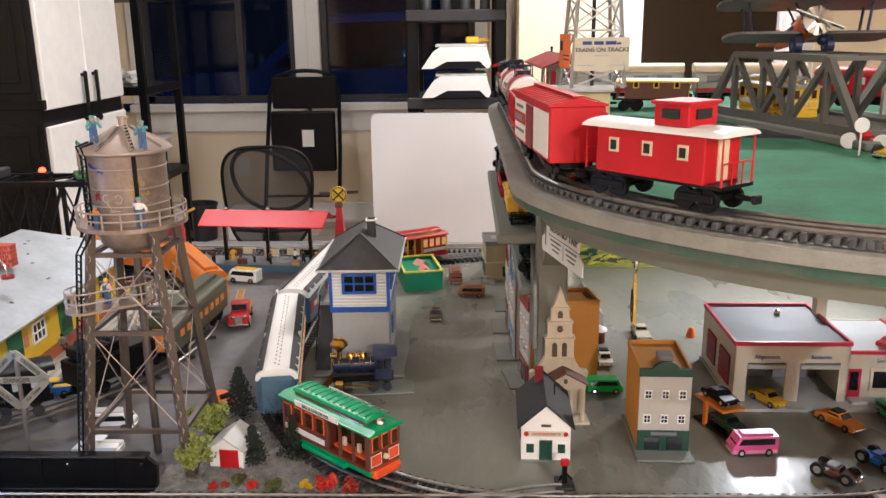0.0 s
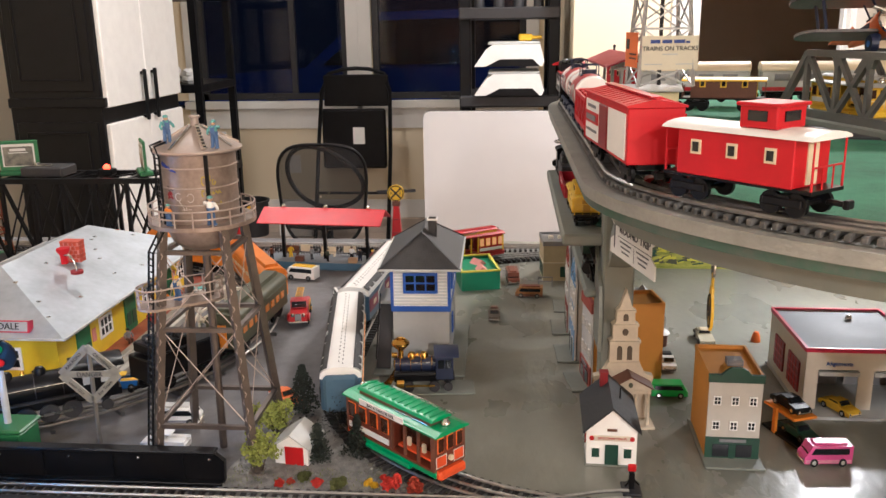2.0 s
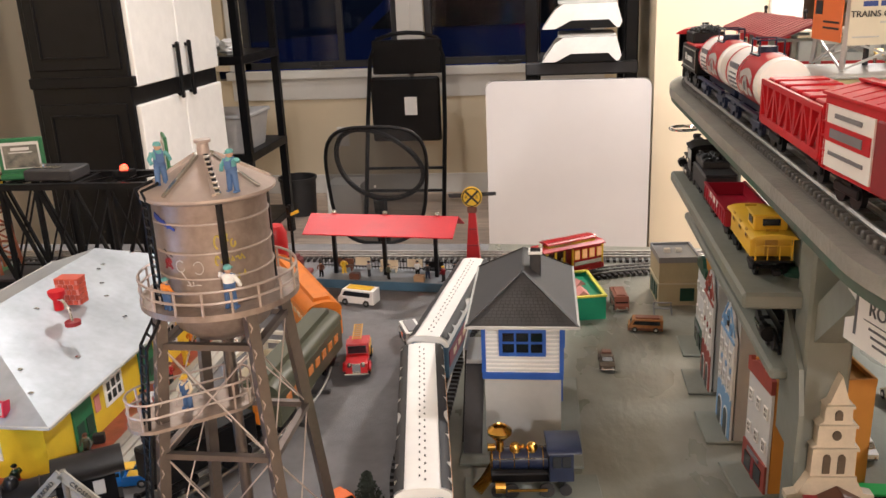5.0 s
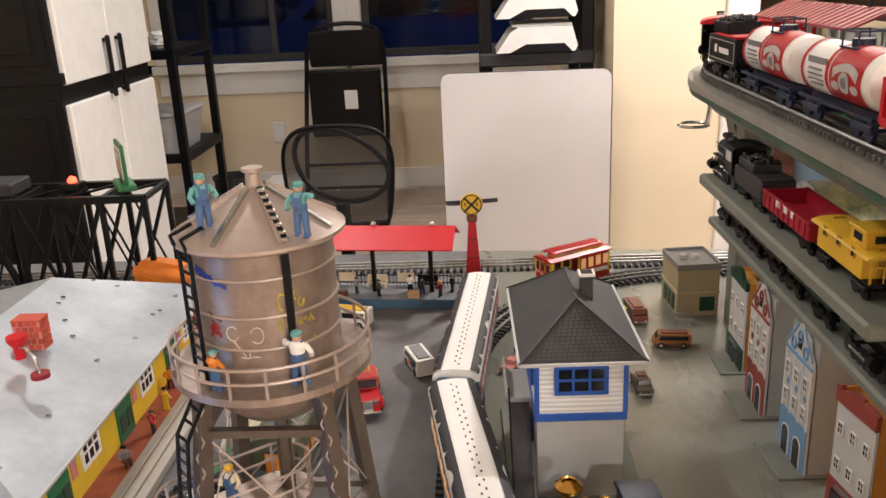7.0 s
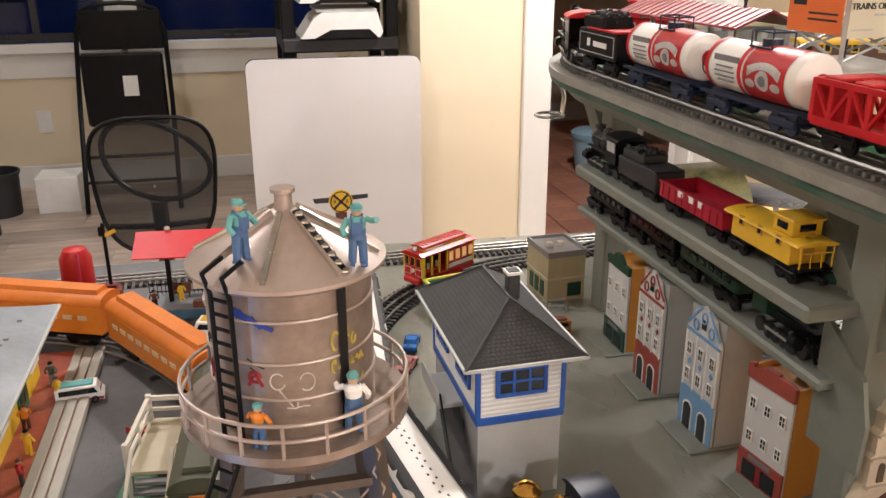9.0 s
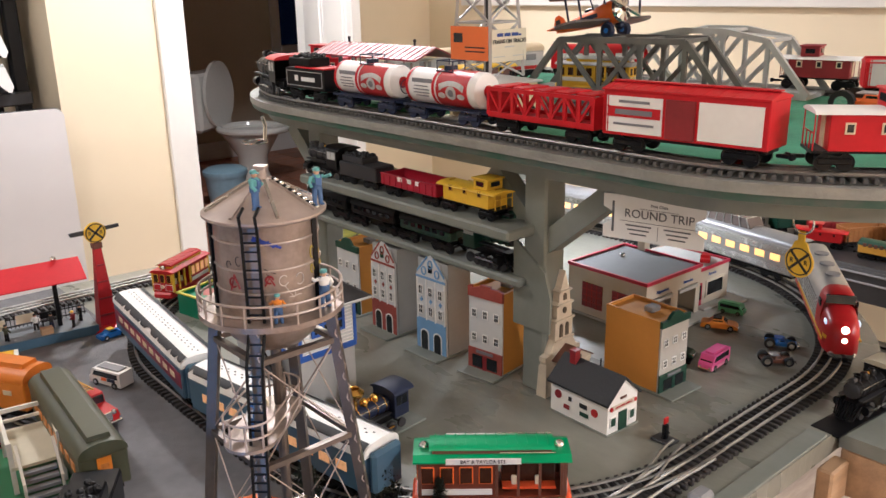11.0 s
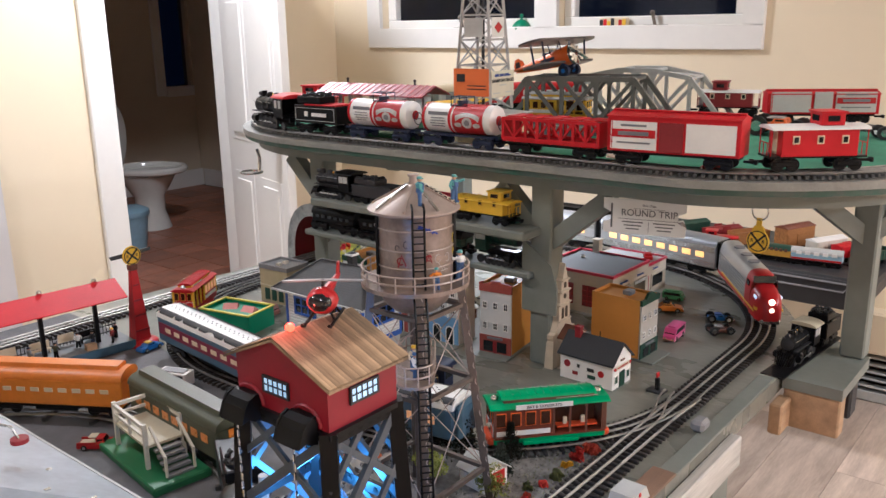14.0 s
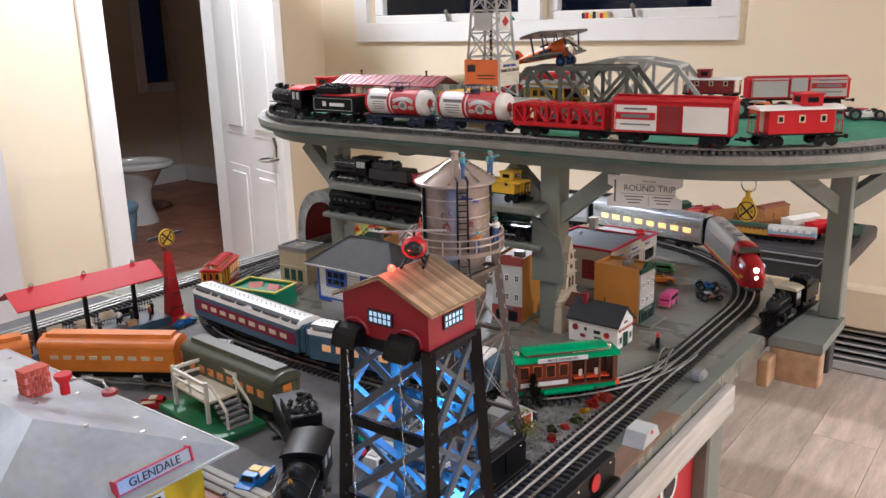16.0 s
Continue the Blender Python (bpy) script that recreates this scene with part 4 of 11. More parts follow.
def tickets():
    tk = thing("ticket_sign", "large white round-trip ticket hanging from the deck", "sign", 0.149, 0.940, 0.994, -76)
    def card(w, h):
        n = 0.012
        return [(-w, -h), (w, -h), (w, -n), (w - n, -n / 2), (w - n, n / 2), (w, n), (w, h), (-w, h), (-w, n), (-w + n, n / 2), (-w + n, -n / 2), (-w, -n)]
    part("card", B().prism(card(0.0655, 0.0285), "y", -0.0008, 0.0008), M_PAPER, tk)
    letters("lettering", "ROUND TRIP", 0.0152, M_INKSOFT, tk, pose(0.008, -0.0012, 0.006, 90))
    letters("lettering", "First Class", 0.0052, M_INKSOFT, tk, pose(0.008, -0.0012, 0.019, 90))
    b = B().box(0.008, -0.001, -0.004, 0.10, 0.0004, 0.0007)
    for i in range(2):
        for j in range(3):
            b.box(-0.018 + i * 0.05, -0.001, -0.009 - j * 0.0055, 0.034 - 0.006 * j, 0.0004, 0.0018)
    b.box(-0.052, -0.001, 0.0, 0.003, 0.0004, 0.04).box(0.0075, -0.001, -0.016, 0.0006, 0.0004, 0.018)
    b.box(0.008, -0.001, 0.0135, 0.05, 0.0004, 0.0005)
    part("small_print", b, M_INKSOFT, tk)
    for s in (-1, 1):
        part("string", B().cyl((s * 0.05, 0, 0.028), (s * 0.05, 0, 0.0345), 0.0006, n=5), M_WHITEP, tk)
    tg = thing("crossing_tag", "yellow round crossing tag hanging on a steel ring", "tag", 0.200, 0.775, 0.969, -98)
    part("disc", B().prism([(0.018 * math.cos(a) * (1 if math.sin(a) < 0.3 else 0.95), 0.019 * math.sin(a) + (0.006 if math.sin(a) > 0.9 else 0)) for a in [2 * PI * i / 28 for i in range(28)]], "y", -0.0012, 0.0012), M_YELLOW, tg)
    part("cross", B().box(0, -0.0015, 0, 0.003, 0.0006, 0.034).box(0, -0.0015, 0, 0.034, 0.0006, 0.003), M_INK, tg).matrix_basis = pose(0, 0, 0, 0, 45)
    part("rim", B().tube([(0.0155 * math.cos(a), -0.0014, 0.0155 * math.sin(a)) for a in [2 * PI * i / 28 for i in range(28)]], 0.0009, 5, True), M_INK, tg)
    letters("lettering", "R", 0.008, M_INK, tg, pose(-0.009, -0.0016, 0, 90))
    letters("lettering", "R", 0.008, M_INK, tg, pose(0.009, -0.0016, 0, 90))
    part("strap", B().box(0, 0, 0.026, 0.009, 0.002, 0.02, 0.0006), M_YELLOW, tg)
    part("ring", B().tube([(0.013 * math.cos(a), 0, 0.046 + 0.013 * math.sin(a)) for a in [2 * PI * i / 20 for i in range(20)]], 0.0012, 6, True), M_CHROME, tg, "", True)
    part("hook", B().cyl((0, 0, 0.058), (0, 0, 0.068), 0.0012, n=6), M_CHROME, tg)


M_PAPER = mat("printed_card", (0.72, 0.71, 0.68), 0.6, var=0.04)
M_INKSOFT = mat("faded_grey_ink", (0.10, 0.10, 0.105), 0.6)
M_INK = mat("black_ink", (0.02, 0.02, 0.022), 0.6)
tickets()


def deck_lights():
    """Small round lights screwed under the deck, over the streets."""
    for x, y, w in ((0.62, 1.50, 3.9),):
        pk = thing("puck_light", "small round white light under the deck, switched on", "light", x, y, DZ - 0.044, group="lights under the deck")
        part("ring", B().lathe([(0.026, 0.0), (0.032, 0.0), (0.032, -0.007), (0.026, -0.009), (0.026, 0.0)], 24), M_WHITE, pk, "", True)
        part("diffuser", B().cyl((0, 0, -0.001), (0, 0, -0.005), 0.0258, n=24), M_LAMP, pk)
        la = bpy.data.lights.new("lamp", "AREA")
        la.shape, la.size, la.energy, la.color = "DISK", 0.05, w, (1.0, 0.90, 0.78)
        lo = new("lamp", la)
        lo.parent, lo.matrix_basis = pk, pose(0, 0, -0.0105)


deck_lights()


# ---- buildings on the table ----
def gable(b, x0, x1, y0, y1, z0, z1, over=0.0):
    """A roof slab pair with its ridge along x."""
    ym = (y0 + y1) / 2
    t = 0.003
    b.prism([(y0 - over, z0 - over * (z1 - z0) / (ym - y0)), (ym, z1), (ym, z1 + t), (y0 - over, z0 + t - over * (z1 - z0) / (ym - y0))], "x", x0 - over, x1 + over)
    b.prism([(y1 + over, z0 - over * (z1 - z0) / (ym - y0)), (ym, z1), (ym, z1 + t), (y1 + over, z0 + t - over * (z1 - z0) / (ym - y0))], "x", x0 - over, x1 + over)
    return b


def win(parent, x, y, z, w, h, axis, frame, pane, cols=2, rows=2, t=0.0012, name="window"):
    """A framed window on the face whose outward way is axis ('-y', '+x', ...)."""
    g, f = B(), B()
    s = 1 if axis[0] == "+" else -1
    def put(bb, u, v, sw, sh, d, dep):
        if axis[1] == "y":
            bb.box(x + u, y + s * d, z + v, sw, dep, sh)
        else:
            bb.box(x + s * d, y + u, z + v, dep, sw, sh)
    put(g, 0, 0, w, h, t * 0.3, t * 0.6)
    fw = min(w, h) * 0.09
    def at(u, v, d):
        return (x + u, y + s * d, z + v) if axis[1] == "y" else (x + s * d, y + u, z + v)
    vs = [at(i * (w / 2 + e), j * (h / 2 + e), d) for d in (0.0, t) for e in (fw * 0.8, -fw * 0.8) for i, j in ((-1, -1), (1, -1), (1, 1), (-1, 1))]
    fs = []
    for k in range(4):
        q = (k + 1) % 4
        fs += [(8 + k, 8 + q, 12 + q, 12 + k), (k, q, 8 + q, 8 + k), (4 + k, 4 + q, 12 + q, 12 + k), (k, q, 4 + q, 4 + k)]
    f.add(vs, fs)
    wn = part(name, f, frame, parent)
    part("pane", g, pane, wn)
    mu = B()
    for i in range(1, cols):
        put(mu, -w / 2 + w * i / cols, 0, fw, h, t * 0.45, t * 0.9)
    for j in range(1, rows):
        put(mu, 0, -h / 2 + h * j / rows, w, fw, t * 0.44, t * 0.88)
    if mu.v:
        pieces("muntin", mu, frame, wn)
    return wn


def plate_base(parent, x0, x1, y0, y1, m, z=0.003):
    part("base_plate", B().box((x0 + x1) / 2, (y0 + y1) / 2, z / 2, x1 - x0, y1 - y0, z, 0.001), m, parent)


def switch_tower():
    st = thing("signal_tower", "grey and white clapboard signal tower with a dark hipped roof", "tower", -0.130, 1.348, T, 1)
    X, Y = 0.0455, 0.088
    plate_base(st, -0.075, 0.07, -0.125, 0.105, M_GREYWOOD, 0.004)
    part("lower_storey", B().box(0, 0, 0.052, 2 * X - 0.002, 2 * Y - 0.002, 0.096), M_TOWERGREY, st)
    part("upper_storey", B().box(0, 0, 0.134, 2 * X, 2 * Y, 0.066), M_WHITEP, st)
    for k in range(12):
        part("clapboard", B().box(0, 0, 0.1075 + k * 0.0052, 2 * X + 0.0015, 2 * Y + 0.0015, 0.0038, 0.0008), M_CLAP, st)
    part("blue_band", B().box(0, 0, 0.1, 2 * X + 0.0035, 2 * Y + 0.0035, 0.009, 0.0008), M_BLUE, st)
    for i in (-1, 1):
        for j in (-1, 1):
            part("corner_board", B().box(i * (X - 0.0005), j * (Y - 0.0005), 0.136, 0.0048, 0.0048, 0.064), M_BLUE, st)
    win(st, 0.0, -Y - 0.0008, 0.143, 0.050, 0.029, "-y", M_BLUE, M_GLASS, 3, 2, 0.003)
    for sx, ax in ((-1, "-x"), (1, "+x")):
        for yy in (-0.042, 0.042):
            win(st, sx * (X + 0.0008), yy, 0.143, 0.046, 0.029, ax, M_BLUE, M_GLASS, 3, 2, 0.003)
        win(st, sx * X, -0.03, 0.058, 0.018, 0.028, ax, M_BLUE, M_GLASS, 1, 2, 0.002)
    # hipped roof with a ridge and rows of shingles
    hx, hy, z0, z1, rg = 0.0635, 0.106, 0.168, 0.214, 0.046
    vs = [(-hx, -hy, z0), (hx, -hy, z0), (hx, hy, z0), (-hx, hy, z0), (0, -rg, z1), (0, rg, z1)]
    roof = part("roof", B().add(vs, [(0, 1, 4), (1, 2, 5, 4), (2, 3, 5), (3, 0, 4, 5), (3, 2, 1, 0)]), M_SHINGLE, st)
    sh = B()
    rows = 17
    for a, b, ta, tb in ((0, 1, 4, 4), (1, 2, 4, 5), (3, 0, 5, 4), (2, 3, 5, 5)):
        A, C, TA, TB = (Vector(vs[i]) for i in (a, b, ta, tb))
        up = ((TA + TB) / 2 - (A + C) / 2)
        nrm = (C - A).cross(up).normalized()
        for r in range(rows):
            p, q = A.lerp(TA, r / rows), C.lerp(TB, r / rows)
            cnt = max(1, int((q - p).length / 0.005))
            for c in range(cnt):
                u0 = (c + (0.5 if r % 2 else 0.0)) / cnt
                if u0 + 0.8 / cnt > 1:
                    continue
                s0, s1 = p.lerp(q, u0), p.lerp(q, u0 + 0.84 / cnt)
                lift = up.normalized() * 0.004
                quad = [s0 + nrm * 0.0009, s1 + nrm * 0.0009, s1 + lift + nrm * 0.0002, s0 + lift + nrm * 0.0002]
                sh.add([tuple(v) for v in quad], [(0, 1, 2, 3)])
    part("shingles", sh, M_SHINGLE, roof)["kind"] = "stuff"
    for i, j in ((0, 4), (1, 4), (2, 5), (3, 5), (4, 5)):
        part("hip_cap", B().bar(tuple(Vector(vs[i]) + Vector((0, 0, 0.0012))), tuple(Vector(vs[j]) + Vector((0, 0, 0.0012))), 0.0028, 0.0014), M_SHINGLE, roof)
    for i, j in ((0, 1), (1, 2), (2, 3), (3, 0)):
        part("eave_trim", B().bar(vs[i], vs[j], 0.003, 0.003), M_LGREY, st)
    ch = part("chimney", B().box(0.015, -0.012, 0.211, 0.013, 0.013, 0.034, 0.001), M_SHINGLE, st)
    part("chimney_cap", B().box(0.015, -0.012, 0.2285, 0.017, 0.017, 0.003), M_WHITEP, ch)
    part("flue", B().box(0.015, -0.012, 0.2302, 0.012, 0.012, 0.001), M_BLACKMATT, ch)
    # side stair with a pale landing
    part("landing", B().box(-0.060, -0.004, 0.094, 0.028, 0.07, 0.006, 0.001).box(-0.0735, -0.004, 0.104, 0.002, 0.07, 0.018), M_TOWERGREY, st)
    part("stair", B().bar((-0.060, -0.105, 0.006), (-0.060, -0.03, 0.094), 0.022, 0.003), M_DARKGREY, st)
    part("stair_rail", B().bar((-0.071, -0.108, 0.022), (-0.071, -0.036, 0.108), 0.002), M_BLACK, st)


M_TOWERGREY = mat("pale_grey_wall", (0.40, 0.41, 0.41), 0.6, var=0.08, scale=20)
M_CLAP = mat("white_clapboard", (0.62, 0.64, 0.64), 0.5, var=0.06, scale=30)
M_SHINGLE = mat("charcoal_shingle", (0.05, 0.05, 0.052), 0.6, var=0.3, scale=60)
M_TIN = mat("brownish_galvanised_tin", (0.30, 0.23, 0.19), 0.40, 0.42, var=0.42, scale=26, col2=(0.42, 0.34, 0.29), bump=0.12, bscale=120)
M_TINROOF = mat("pinkish_tin_roof", (0.42, 0.35, 0.31), 0.42, 0.4, var=0.15, scale=25)
M_GUNMETAL = mat("brown_gunmetal", (0.14, 0.115, 0.10), 0.4, 0.6, var=0.2, scale=30)
switch_tower()


def figure(label, x, y, z, rz, shirt, legs, cap, h=0.036, arm=0.0, sit=False, bib=False):
    """A small plain painted figurine in one mesh."""
    b = B()
    k = h / 0.036
    b.m = 1
    if sit:
        b.box(-0.003 * k, -0.004 * k, 0.008 * k, 0.005 * k, 0.013 * k, 0.005 * k, 0.001).box(0.003 * k, -0.004 * k, 0.008 * k, 0.005 * k, 0.013 * k, 0.005 * k, 0.001)
        b.box(-0.003 * k, -0.009 * k, 0.004 * k, 0.004 * k, 0.004 * k, 0.008 * k, 0.001).box(0.003 * k, -0.009 * k, 0.004 * k, 0.004 * k, 0.004 * k, 0.008 * k, 0.001)
        z0 = 0.008 * k
    else:
        for s in (-1, 1):
            b.cyl((s * 0.0032 * k, 0, 0.001 * k), (s * 0.0022 * k, 0, 0.0165 * k), 0.0021 * k, 0.0027 * k, 8)
            b.box(s * 0.0034 * k, -0.001 * k, 0.001 * k, 0.0036 * k, 0.0065 * k, 0.002 * k, 0.0006)
        z0 = 0.0155 * k
    b.m = 0
    b.lathe([(0, 0), (0.0042 * k, 0.0005 * k), (0.0044 * k, 0.006 * k), (0.0052 * k, 0.0105 * k), (0.003 * k, 0.0128 * k), (0, 0.013 * k)], 10, (0, 0, z0))
    if bib:
        b.m = 1
        b.lathe([(0.0045 * k, 0.0), (0.0047 * k, 0.0055 * k), (0.0030 * k, 0.0065 * k)], 10, (0, 0, z0))
        b.box(0, -0.0042 * k, z0 + 0.007 * k, 0.0062 * k, 0.0022 * k, 0.0075 * k, 0.0006)
        for q in (-1, 1):
            b.bar((q * 0.0026 * k, -0.0046 * k, z0 + 0.0105 * k), (q * 0.0028 * k, 0.001 * k, z0 + 0.0132 * k), 0.0012 * k)
        b.m = 0
    for s in (-1, 1):
        lift = arm if s > 0 else 0.0
        b.tube([(s * 0.0048 * k, 0, z0 + 0.0112 * k), (s * 0.0078 * k, -0.001 * k, z0 + (0.006 + 0.004 * lift) * k), (s * (0.0068 + 0.004 * lift) * k, (-0.004 - 0.003 * lift) * k, z0 + (0.0025 + 0.010 * lift) * k)], 0.0017 * k, 6)
    b.m = 2
    b.blob((0, -0.0004 * k, z0 + 0.0158 * k), 0.0030 * k, 3, 0.1, 8, 1.15)
    b.m = 3
    b.lathe([(0.0033 * k, 0.0), (0.0033 * k, 0.0018 * k), (0.0022 * k, 0.003 * k), (0, 0.0032 * k)], 10, (0, 0, z0 + 0.0164 * k)).box(0, -0.0034 * k, z0 + 0.0168 * k, 0.0042 * k, 0.003 * k, 0.0007 * k)
    ob = part("figurine", b, [shirt, legs, M_SKIN, cap], None, "", True)
    ob.matrix_basis = pose(x, y, z, 0, 0, rz)
    return tagged(ob, label, "figurine")


def water_tower():
    cx, cy = -0.361, 0.982
    wt = thing("water_tower", "tall brown tin water tower with graffiti on a steel frame", "tower", cx, cy, T, 0)
    tz0, tz1 = 0.310, 0.3945
    r = 0.0445
    part("tank", B().lathe([(r, tz0), (r, tz1), (r + 0.0005, tz1 + 0.001)], 48), M_TIN, wt, "", True)
    part("tank_bottom", B().lathe([(r, tz0), (r * 0.97, tz0 - 0.010), (r * 0.85, tz0 - 0.024), (r * 0.6, tz0 - 0.034), (0, tz0 - 0.038)], 40), M_TIN, wt, "", True)
    for z in (tz0 + 0.0235, tz0 + 0.0435, tz0 + 0.0665):
        part("hoop", B().tube([((r + 0.0004) * math.cos(a), (r + 0.0004) * math.sin(a), z) for a in [2 * PI * i / 48 for i in range(48)]], 0.0009, 6, True), M_TINROOF, wt)
    rf = part("roof", B().lathe([(r + 0.006, tz1 - 0.002), (r + 0.0085, tz1), (r + 0.0085, tz1 + 0.002), (r + 0.005, tz1 + 0.004), (0.006, tz1 + 0.0275), (0.0, tz1 + 0.0285)], 48), M_TINROOF, wt, "", True)
    for k in range(8):
        a = 2 * PI * k / 8 + 0.489
        c, s = math.cos(a), math.sin(a)
        part("roof_rib", B().bar((0.008 * c, 0.008 * s, tz1 + 0.0275), ((r + 0.005) * c, (r + 0.005) * s, tz1 + 0.0045), 0.0028, 0.0030), M_STEEL if k % 2 else M_TINROOF, rf)
    part("finial", B().lathe([(0.008, tz1 + 0.0255), (0.005, tz1 + 0.0275), (0.0045, tz1 + 0.036), (0.0065, tz1 + 0.0368), (0.0065, tz1 + 0.039), (0.0, tz1 + 0.039)], 16), M_TINROOF, wt, "", True)
    for k, a in enumerate((-1.02, 0.6, 2.7)):
        c, s = math.cos(a), math.sin(a)
        part("strip", B().bar(((r + 0.001) * c, (r + 0.001) * s, tz0), ((r + 0.001) * c, (r + 0.001) * s, tz1), 0.0042, 0.003), M_BLACKMATT, wt)
    # roof ladder
    a = -1.02
    c, s = math.cos(a), math.sin(a)
    part("roof_pipe", B().bar((0.01 * c, 0.01 * s, tz1 + 0.028), ((r + 0.004) * c, (r + 0.004) * s, tz1 + 0.0055), 0.0034, 0.003), M_BLACKMATT, wt)
    for k in range(8):
        q = 0.013 + k * 0.0052
        part("pipe_joint", B().box(q * c, q * s, tz1 + 0.0292 - (q - 0.01) * 0.585, 0.0042, 0.0042, 0.0022, 0.0006), M_STEEL, wt)
    # side ladder from ground to roof
    a = 3.944
    lad = B()
    c, s = math.cos(a), math.sin(a)
    ux, uy = -s, c
    R = r + 0.006
    foot = 0.099
    def lp(z):
        q = R if z >= tz0 - 0.004 else foot + (0.0660 - foot) * z / (tz0 - 0.005)
        if tz0 - 0.03 < z < tz0 - 0.004:
            q = R + 0.0165 * (tz0 - 0.004 - z) / 0.026
        return Vector((q * c, q * s, z))
    for sgn in (-1, 1):
        off = Vector((ux, uy, 0)) * sgn * 0.0065
        lad.tube([tuple(lp(z) + off) for z in (0.0, 0.15, tz0 - 0.031, tz0 - 0.003, tz1 - 0.004)] + [tuple(Vector(((R + 0.004) * c, (R + 0.004) * s, tz1 + 0.008)) + off), tuple(Vector(((R - 0.010) * c, (R - 0.010) * s, tz1 + 0.012)) + off)], 0.0014, 6)
    pieces("ladder_rail", lad, M_BLACKMATT, wt)
    rung = B()
    for k in range(50):
        p = lp(0.006 + k * 0.0078)
        rung.bar(tuple(p - Vector((ux, uy, 0)) * 0.0065), tuple(p + Vector((ux, uy, 0)) * 0.0065), 0.0014)
    pieces("ladder_rung", rung, M_BLACKMATT, wt)
    # walkway and railing
    part("walkway", B().lathe([(r - 0.002, tz0 + 0.001), (r + 0.019, tz0 + 0.001), (r + 0.019, tz0 - 0.004), (r - 0.002, tz0 - 0.004)], 48), M_TIN, wt, "", True)
    R = r + 0.018
    for z in (0.010, 0.019):
        part("handrail", B().tube([(R * math.cos(t), R * math.sin(t), tz0 + z) for t in [2 * PI * i / 56 for i in range(56)]], 0.0011, 6, True), M_TINROOF, wt)
    for k in range(18):
        t = 2 * PI * k / 18
        part("rail_post", B().cyl((R * math.cos(t), R * math.sin(t), tz0), (R * math.cos(t), R * math.sin(t), tz0 + 0.019), 0.0011, n=6), M_TINROOF, wt)
    # four splayed legs with lattice faces and bracing
    top, bot = 0.0365, 0.0625
    def leg(i, j, z):
        k = bot + (top - bot) * z / (tz0 - 0.004)
        return Vector((i * k, j * k, z))
    crn = ((-1, -1), (1, -1), (1, 1), (-1, 1))
    for i, j in crn:
        lg = part("leg", B().bar(tuple(leg(i, j, 0.002)), tuple(leg(i, j, tz0 - 0.004)), 0.009, 0.009), M_GUNMETAL, wt)
        lt = B()
        for k in range(28):
            z = 0.01 + k * 0.0105
            p, q = leg(i, j, z), leg(i, j, z + 0.0105)
            d = 0.0026 if k % 2 else -0.0026
            lt.bar((p.x + d, p.y - 0.0050, p.z), (q.x - d, q.y - 0.0050, q.z), 0.001)
        if j < 0:
            part("lattice", lt, M_TINROOF, lg)
        part("foot", B().box(*leg(i, j, 0.0015)[:2], 0.002, 0.02, 0.02, 0.004, 0.001), M_GUNMETAL, wt)
    for z in (0.060, 0.182, 0.276):
        for k in range(4):
            a, b = crn[k], crn[(k + 1) % 4]
            part("strut", B().bar(tuple(leg(*a, z)), tuple(leg(*b, z)), 0.006, 0.005), M_GUNMETAL, wt)
    for z0, z1 in ((0.060, 0.182), (0.182, 0.276)):
        for k in range(4):
            a, b = crn[k], crn[(k + 1) % 4]
            part("tie_rod", B().cyl(tuple(leg(*a, z0)), tuple(leg(*b, z1)), 0.0007, n=5).cyl(tuple(leg(*b, z0)), tuple(leg(*a, z1)), 0.0007, n=5), M_TINROOF, wt)
    # lower round work platform with its own rail
    pz = 0.210
    def oval(g, z):
        m = pose(-0.0285, -0.022, z, 0, 0, 38)
        return [tuple(m @ Vector(((0.030 if math.cos(t) > 0 else -0.030) + (0.0225 + g) * math.cos(t), (0.0225 + g) * math.sin(t), 0))) for t in [2 * PI * i / 28 + 0.01 for i in range(28)]]
    part("work_platform", B().prism([p[:2] for p in oval(0, 0)], "z", pz - 0.0015, pz + 0.0015), M_TIN, wt)
    for z in (0.012, 0.024):
        part("handrail", B().tube(oval(-0.001, pz + z), 0.001, 6, True), M_TINROOF, wt)
    for k in range(0, 28, 3):
        p = oval(-0.001, pz)[k]
        part("rail_post", B().cyl(p, (p[0], p[1], pz + 0.024), 0.001, n=6), M_TINROOF, wt)
    part("riser_pipe", B().cyl((0, 0, 0.002), (0, 0, tz0 - 0.03), 0.005), M_GUNMETAL, wt)
    # graffiti
    def spray(name, m, items):
        b = B()
        for ang, z, w, h, tilt in items:
            a = radians(ang)
            b.x = pose(cos_(a) * (r + 0.0006), sin_(a) * (r + 0.0006), z, 0, 0, math.degrees(a) + 90) @ pose(0, 0, 0, 0, tilt)
            b.box(0, 0, 0, w, 0.0006, h)
        b.x = None
        pieces(name, b, m, wt)
    cos_, sin_ = math.cos, math.sin

    def scrawl(name, m, lines, w):
        """Sprayed lines on the tank, given as rows of (degrees, height)."""
        for row in lines:
            part(name, B().tube([((r + 0.0002) * cos_(radians(g)), (r + 0.0002) * sin_(radians(g)), tz0 + z) for g, z in row], w, 5), m, wt)
    spray("blue_graffiti", M_SPRAYBLUE, [(-131 + k * 4, tz1 - 0.013 - 0.0013 * k, 0.0048, 0.0042 - 0.0004 * k, 24 * (-1) ** k) for k in range(7)])
    def loop(g, z, dg, dz, k0, k1):
        return [(g + dg * cos_(k * PI / 8), z + dz * sin_(k * PI / 8)) for k in range(k0, k1)]
